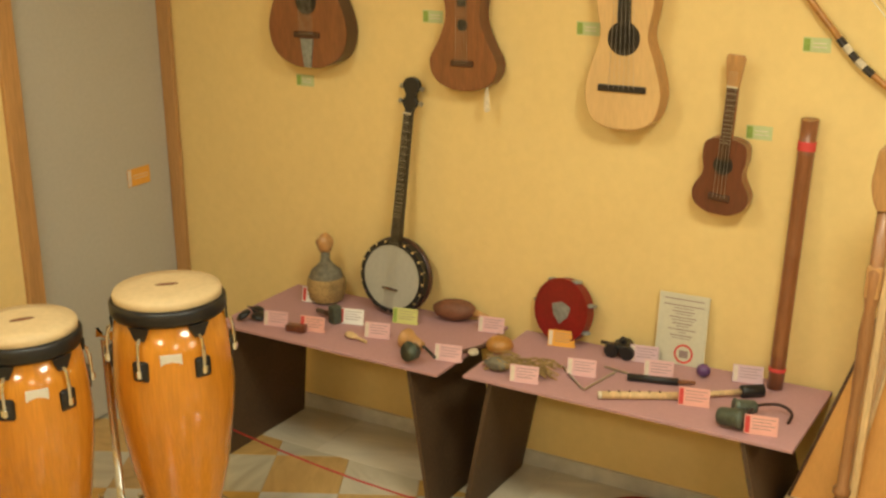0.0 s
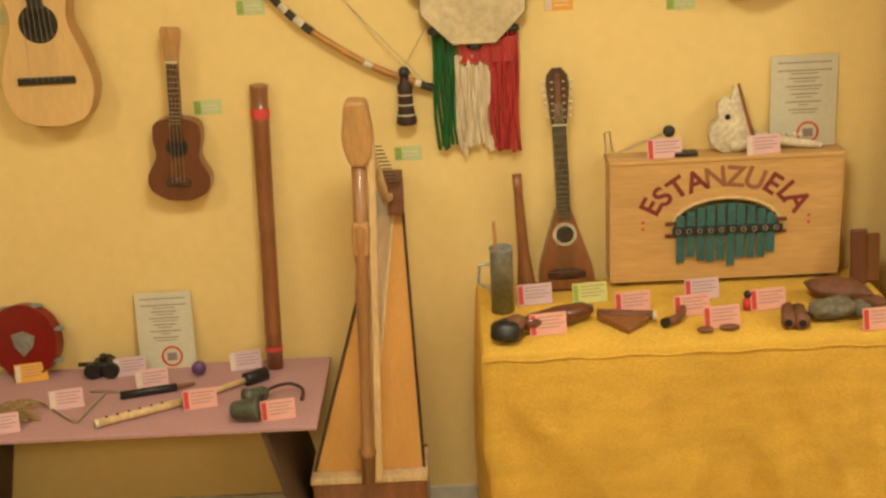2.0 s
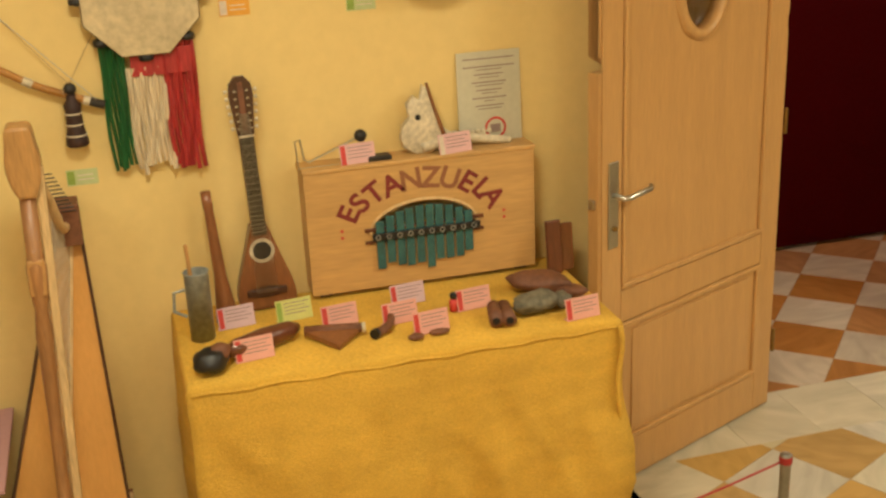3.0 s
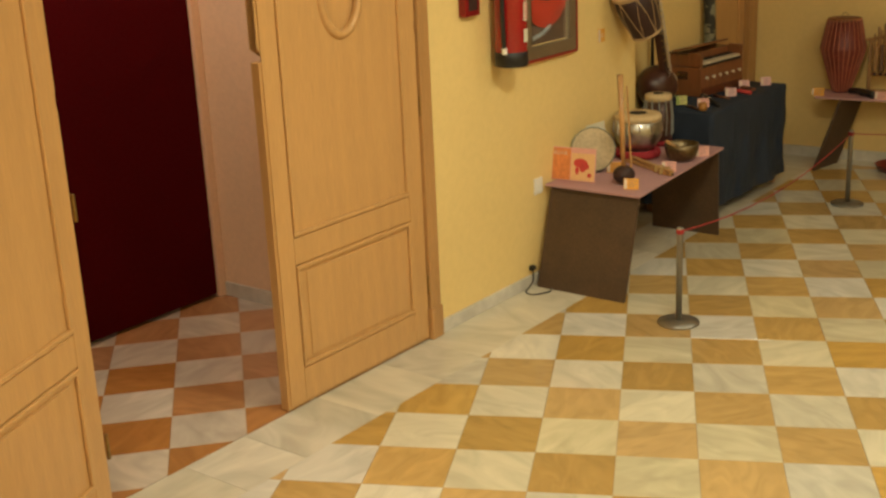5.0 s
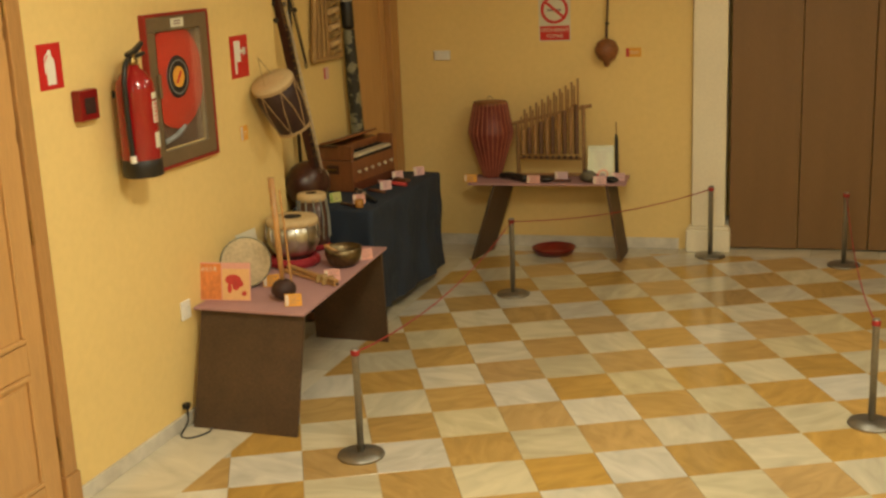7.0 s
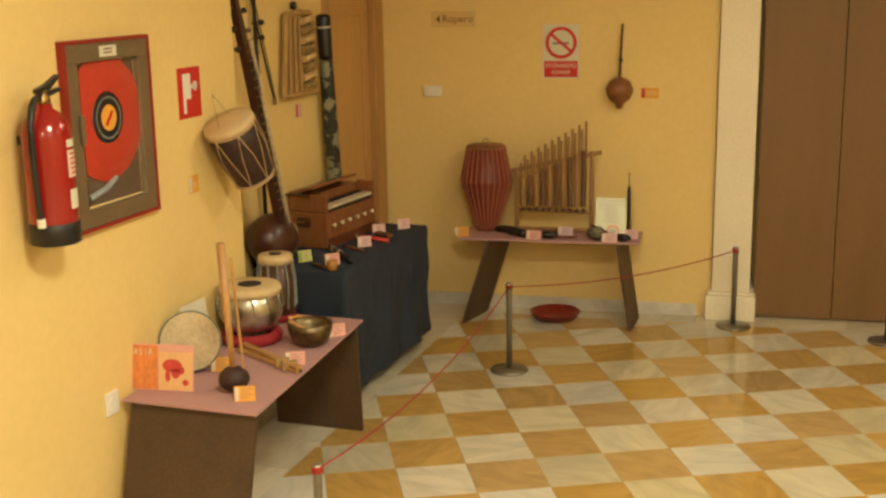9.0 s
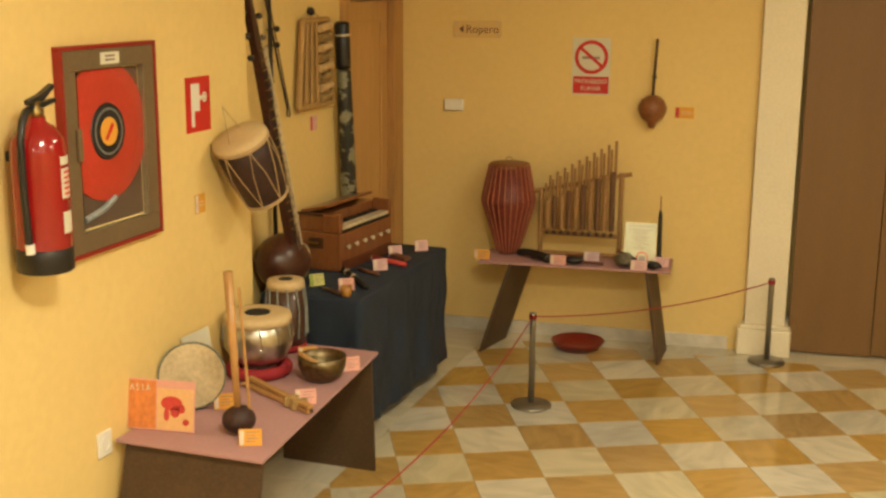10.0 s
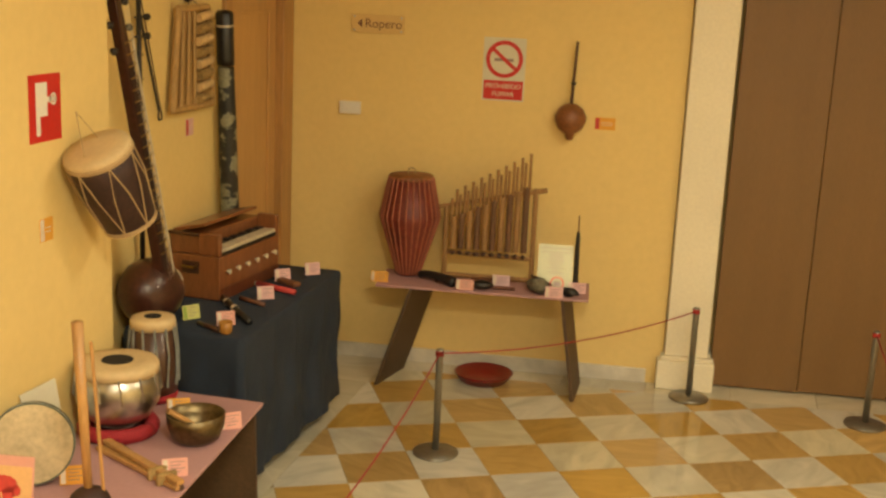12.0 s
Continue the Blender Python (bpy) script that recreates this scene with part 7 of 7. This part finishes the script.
solid("carved_frog", pose(-0.13, 4.60, ZQ, 0, 0, 40), "grey carved frog rasp", "carving", [
    ("body", blob(0.045, 0.065, 0.035, 15, 0.3), "grey_stone", "", True), ("head", turned(blob(0.03, 0.03, 0.025, 19, 0.25, 2), pose(0, 0.06, 0)), "grey_stone", "", True), ("stick", tube([(0.03, -0.06, 0.05), (0.0, 0.07, 0.07)], 0.007, 8), "dark_wood")])
solid("black_rattle", pose(0.02, 4.585, ZQ, 0, 0, 70), "small black carved rattle", "rattle", [("body", blob(0.028, 0.05, 0.022, 25, 0.3), "black", "", True)])
for x, y, key in ((-0.90, 4.50, "card_orange"), (-0.475, 4.51, "card_rose"), (-0.325, 4.66, "card_lilac"), (-0.045, 4.535, "card_pink"), (0.05, 4.66, "card_pink")):
    label_card(x, y, ZQ, key, -84, "strip_white", 0.085, 0.052)
solid("red_basin", pose(-0.40, 4.73, 0.0), "shallow wine red basin on the floor under the table", "basin", [("basin", lathe([(0.11, 0.002), (0.115, 0.0), (0.145, 0.04), (0.15, 0.045), (0.146, 0.047), (0.112, 0.006), (0.0, 0.006)], 36, None, False), "wine", "", True)])


# ---- barrier posts and cords ----
PH = 0.468
bp_ = thing("barrier_post", pose(-0.385, 1.352, 0), "low grey metal barrier post on a round base", "barrier post", "barrier posts")
part("base", lathe([(0.095, 0), (0.098, 0.004), (0.096, 0.011), (0.03, 0.018), (0.02, 0.02)], 40), M["post"], bp_, "", True)
part("pole", lathe([(0.0145, 0.018), (0.0145, PH - 0.02), (0.0125, PH - 0.01)], 20), M["post"], bp_, "", True)
part("cap", lathe([(0.016, PH - 0.035), (0.017, PH - 0.03), (0.017, PH - 0.004), (0.012, PH)], 20), M["post"], bp_, "", True)
posts = [(-0.385, 1.352), (-0.404, 3.73), (0.621, 4.89 - 0.06), (1.449, 4.74), (1.60, 2.165), (-0.165, -1.86), (-0.04, -3.95), (-0.10, -6.0)]
for px, py in posts[1:]:
    copy_thing(bp_, pose(px, py, 0))


def cord(a, b, sag, label="thin red barrier cord sagging between two posts"):
    pts = []
    for k in range(13):
        t = k / 12
        pts.append((a[0] + (b[0] - a[0]) * t, a[1] + (b[1] - a[1]) * t, PH - 0.02 - sag * 4 * t * (1 - t)))
    tagged(part("rope_barrier", tube(pts, 0.0032, 6), M["red_cord"], None, label, True), label, "cord", "barrier cords")
    for p in (a, b):
        q = part("cord_clip", turned(lathe([(0.0172, 0), (0.0185, 0.004), (0.0185, 0.018), (0.0172, 0.022)], 16), pose(p[0], p[1], PH - 0.03)), M["red_cord"])
        tagged(q, "red cord wound round the post head", "cord clip", "cord clips")


cord(posts[0], posts[1], 0.09)
cord(posts[1], posts[2], 0.05)
cord(posts[4], posts[3], 0.12)
cord(posts[5], posts[6], 0.12)
cord(posts[6], posts[7], 0.10)


# ---- floor slabs (last: many pieces) ----
tagged(part("floor", box(-3.2, XE + 0.2, YS - 0.4, 6.2, -0.15, -0.004), M["grout"]), "ochre and white chequered marble floor", "floor", kind="structure")
FLOOR = bpy.data.objects["floor"]
TS = 0.295
UX, UY = Vector((0.8918, 0.4524)), Vector((-0.4524, 0.8918))
F0 = Vector((0.018, 0.022))


def clip(poly, nx, ny, d):
    """The part of a polygon where nx * x + ny * y <= d."""
    out = []
    for k in range(len(poly)):
        a, b = poly[k], poly[(k + 1) % len(poly)]
        fa, fb = nx * a[0] + ny * a[1] - d, nx * b[0] + ny * b[1] - d
        if fa <= 0:
            out.append(a)
        if (fa < 0) != (fb < 0) and fa != fb and fa != 0 and fb != 0:
            t = fa / (fa - fb)
            out.append((a[0] + (b[0] - a[0]) * t, a[1] + (b[1] - a[1]) * t))
    return out


def poly_area(p):
    return abs(sum(p[k][0] * p[(k + 1) % len(p)][1] - p[(k + 1) % len(p)][0] * p[k][1] for k in range(len(p)))) / 2


def slab_piece(name, poly, material, bm=None):
    """One stone slab with a slightly eased edge, top at floor level."""
    cx, cy = sum(p[0] for p in poly) / len(poly), sum(p[1] for p in poly) / len(poly)
    solo = bm is None
    ox, oy = (cx, cy) if solo else (0, 0)
    bm = bm or bmesh.new()
    lo = [bm.verts.new((x - ox, y - oy, -0.005)) for x, y in poly]
    mid = [bm.verts.new((x - ox, y - oy, -0.0004)) for x, y in poly]
    g = 0.0005
    up = []
    for x, y in poly:
        r = max(math.hypot(x - cx, y - cy), 1e-4)
        up.append(bm.verts.new((x - ox - (x - cx) / r * g, y - oy - (y - cy) / r * g, 0)))
    n = len(poly)
    for a, b in ((lo, mid), (mid, up)):
        for k in range(n):
            bm.faces.new((a[k], a[(k + 1) % n], b[(k + 1) % n], b[k]))
    bm.faces.new(up)
    if solo:
        ob = part(name, bm, material, FLOOR)
        ob.matrix_world = pose(cx, cy, 0)
        return ob


FULL = {}
loose = {"tile_white": bmesh.new(), "tile_orange": bmesh.new()}
G = 0.0009
count = 0
for i in range(-26, 24):
    for j in range(-26, 26):
        c = F0 + UX * (TS * (i + 0.5)) + UY * (TS * (j + 0.5))
        if not (-1.6 < c.x < XE + 0.2 and YS - 0.2 < c.y < 5.8):
            continue
        q = TS / 2 - G
        poly = [tuple(c + UX * a * q + UY * b * q) for a, b in ((-1, -1), (1, -1), (1, 1), (-1, 1))]
        edge = WA + 0.33 if c.y < -2.0 else WB + 0.335
        whole = len(poly)
        poly2 = clip(poly, -1, 0, -edge)
        poly2 = clip(poly2, SLOPE * -1, 1, 4.85 + SLOPE * -WR * 1 - 0.16) if poly2 else poly2
        if len(poly2) < 3 or poly_area(poly2) < 0.0004:
            continue
        key = "tile_orange" if (i + j) % 2 == 0 else "tile_white"
        near = -1.0 < c.x < 1.4 and -2.4 < c.y < 4.6
        if near and count < 280:
            count += 1
            if poly2 == poly:
                if key not in FULL:
                    ob = slab_piece("floor_tile", poly, M[key])
                    FULL[key] = ob.data
                else:
                    ob = new("floor_tile", FULL[key])
                    ob.parent = FLOOR
                    ob.matrix_world = pose(c.x, c.y, 0)
            else:
                slab_piece("floor_tile", poly2, M[key])
        else:
            slab_piece("", poly2, M[key], loose[key])
for key, bm in loose.items():
    part("floor_tiles_rest", bm, M[key], FLOOR)["kind"] = "stuff"

# plain marble band along the walls
rng = random.Random(5)
for y0, y1, xa, xb in ((YS, -2.0, WA, WA + 0.33), (-2.0, 5.0, WB, WB + 0.335)):
    y = y0
    while y < y1 - 0.02:
        w = min(rng.choice((0.3, 0.42, 0.5)), y1 - y)
        p = [(xa + G, y + G), (xb - G, y + G), (xb - G, y + w - G), (xa + G, y + w - G)]
        p = clip(p, -SLOPE, 1, 4.85 - SLOPE * WR - 0.16)
        if len(p) > 2:
            slab_piece("border_slab", p, M["band"])
        y += w
x = WB
while x < XE:
    p = [(x + G, wall_c(x) - 0.16 + G), (x + 0.42 - G, wall_c(x + 0.42) - 0.16 + G), (x + 0.42 - G, wall_c(x + 0.42) + 0.3), (x + G, wall_c(x) + 0.3)]
    slab_piece("border_slab", p, M["band"])
    x += 0.42

# hall slabs, laid at another angle
HA = math.radians(47.5)
HX, HY = Vector((math.cos(HA), math.sin(HA))), Vector((-math.sin(HA), math.cos(HA)))
H0 = Vector((-1.462, -0.412)) - HX * TS - HY * TS
HF = {}
for i in range(-8, 8):
    for j in range(-6, 9):
        c = H0 + HX * (TS * (i + 0.5)) + HY * (TS * (j + 0.5))
        q = TS / 2 - G
        poly = [tuple(c + HX * a * q + HY * b * q) for a, b in ((-1, -1), (1, -1), (1, 1), (-1, 1))]
        poly2 = clip(poly, 1, 0, WB - 0.004)
        if len(poly2) < 3 or poly_area(poly2) < 0.0004 or c.x < -2.75 or not -2.3 < c.y < 0.75:
            continue
        key = "hall_orange" if (i + j) % 2 else "hall_white"
        if poly2 == poly and key in HF:
            ob = new("floor_tile", HF[key])
            ob.parent = FLOOR
            ob.matrix_world = pose(c.x, c.y, 0)
        else:
            ob = slab_piece("floor_tile", poly2, M[key])
            if poly2 == poly:
                HF[key] = ob.data
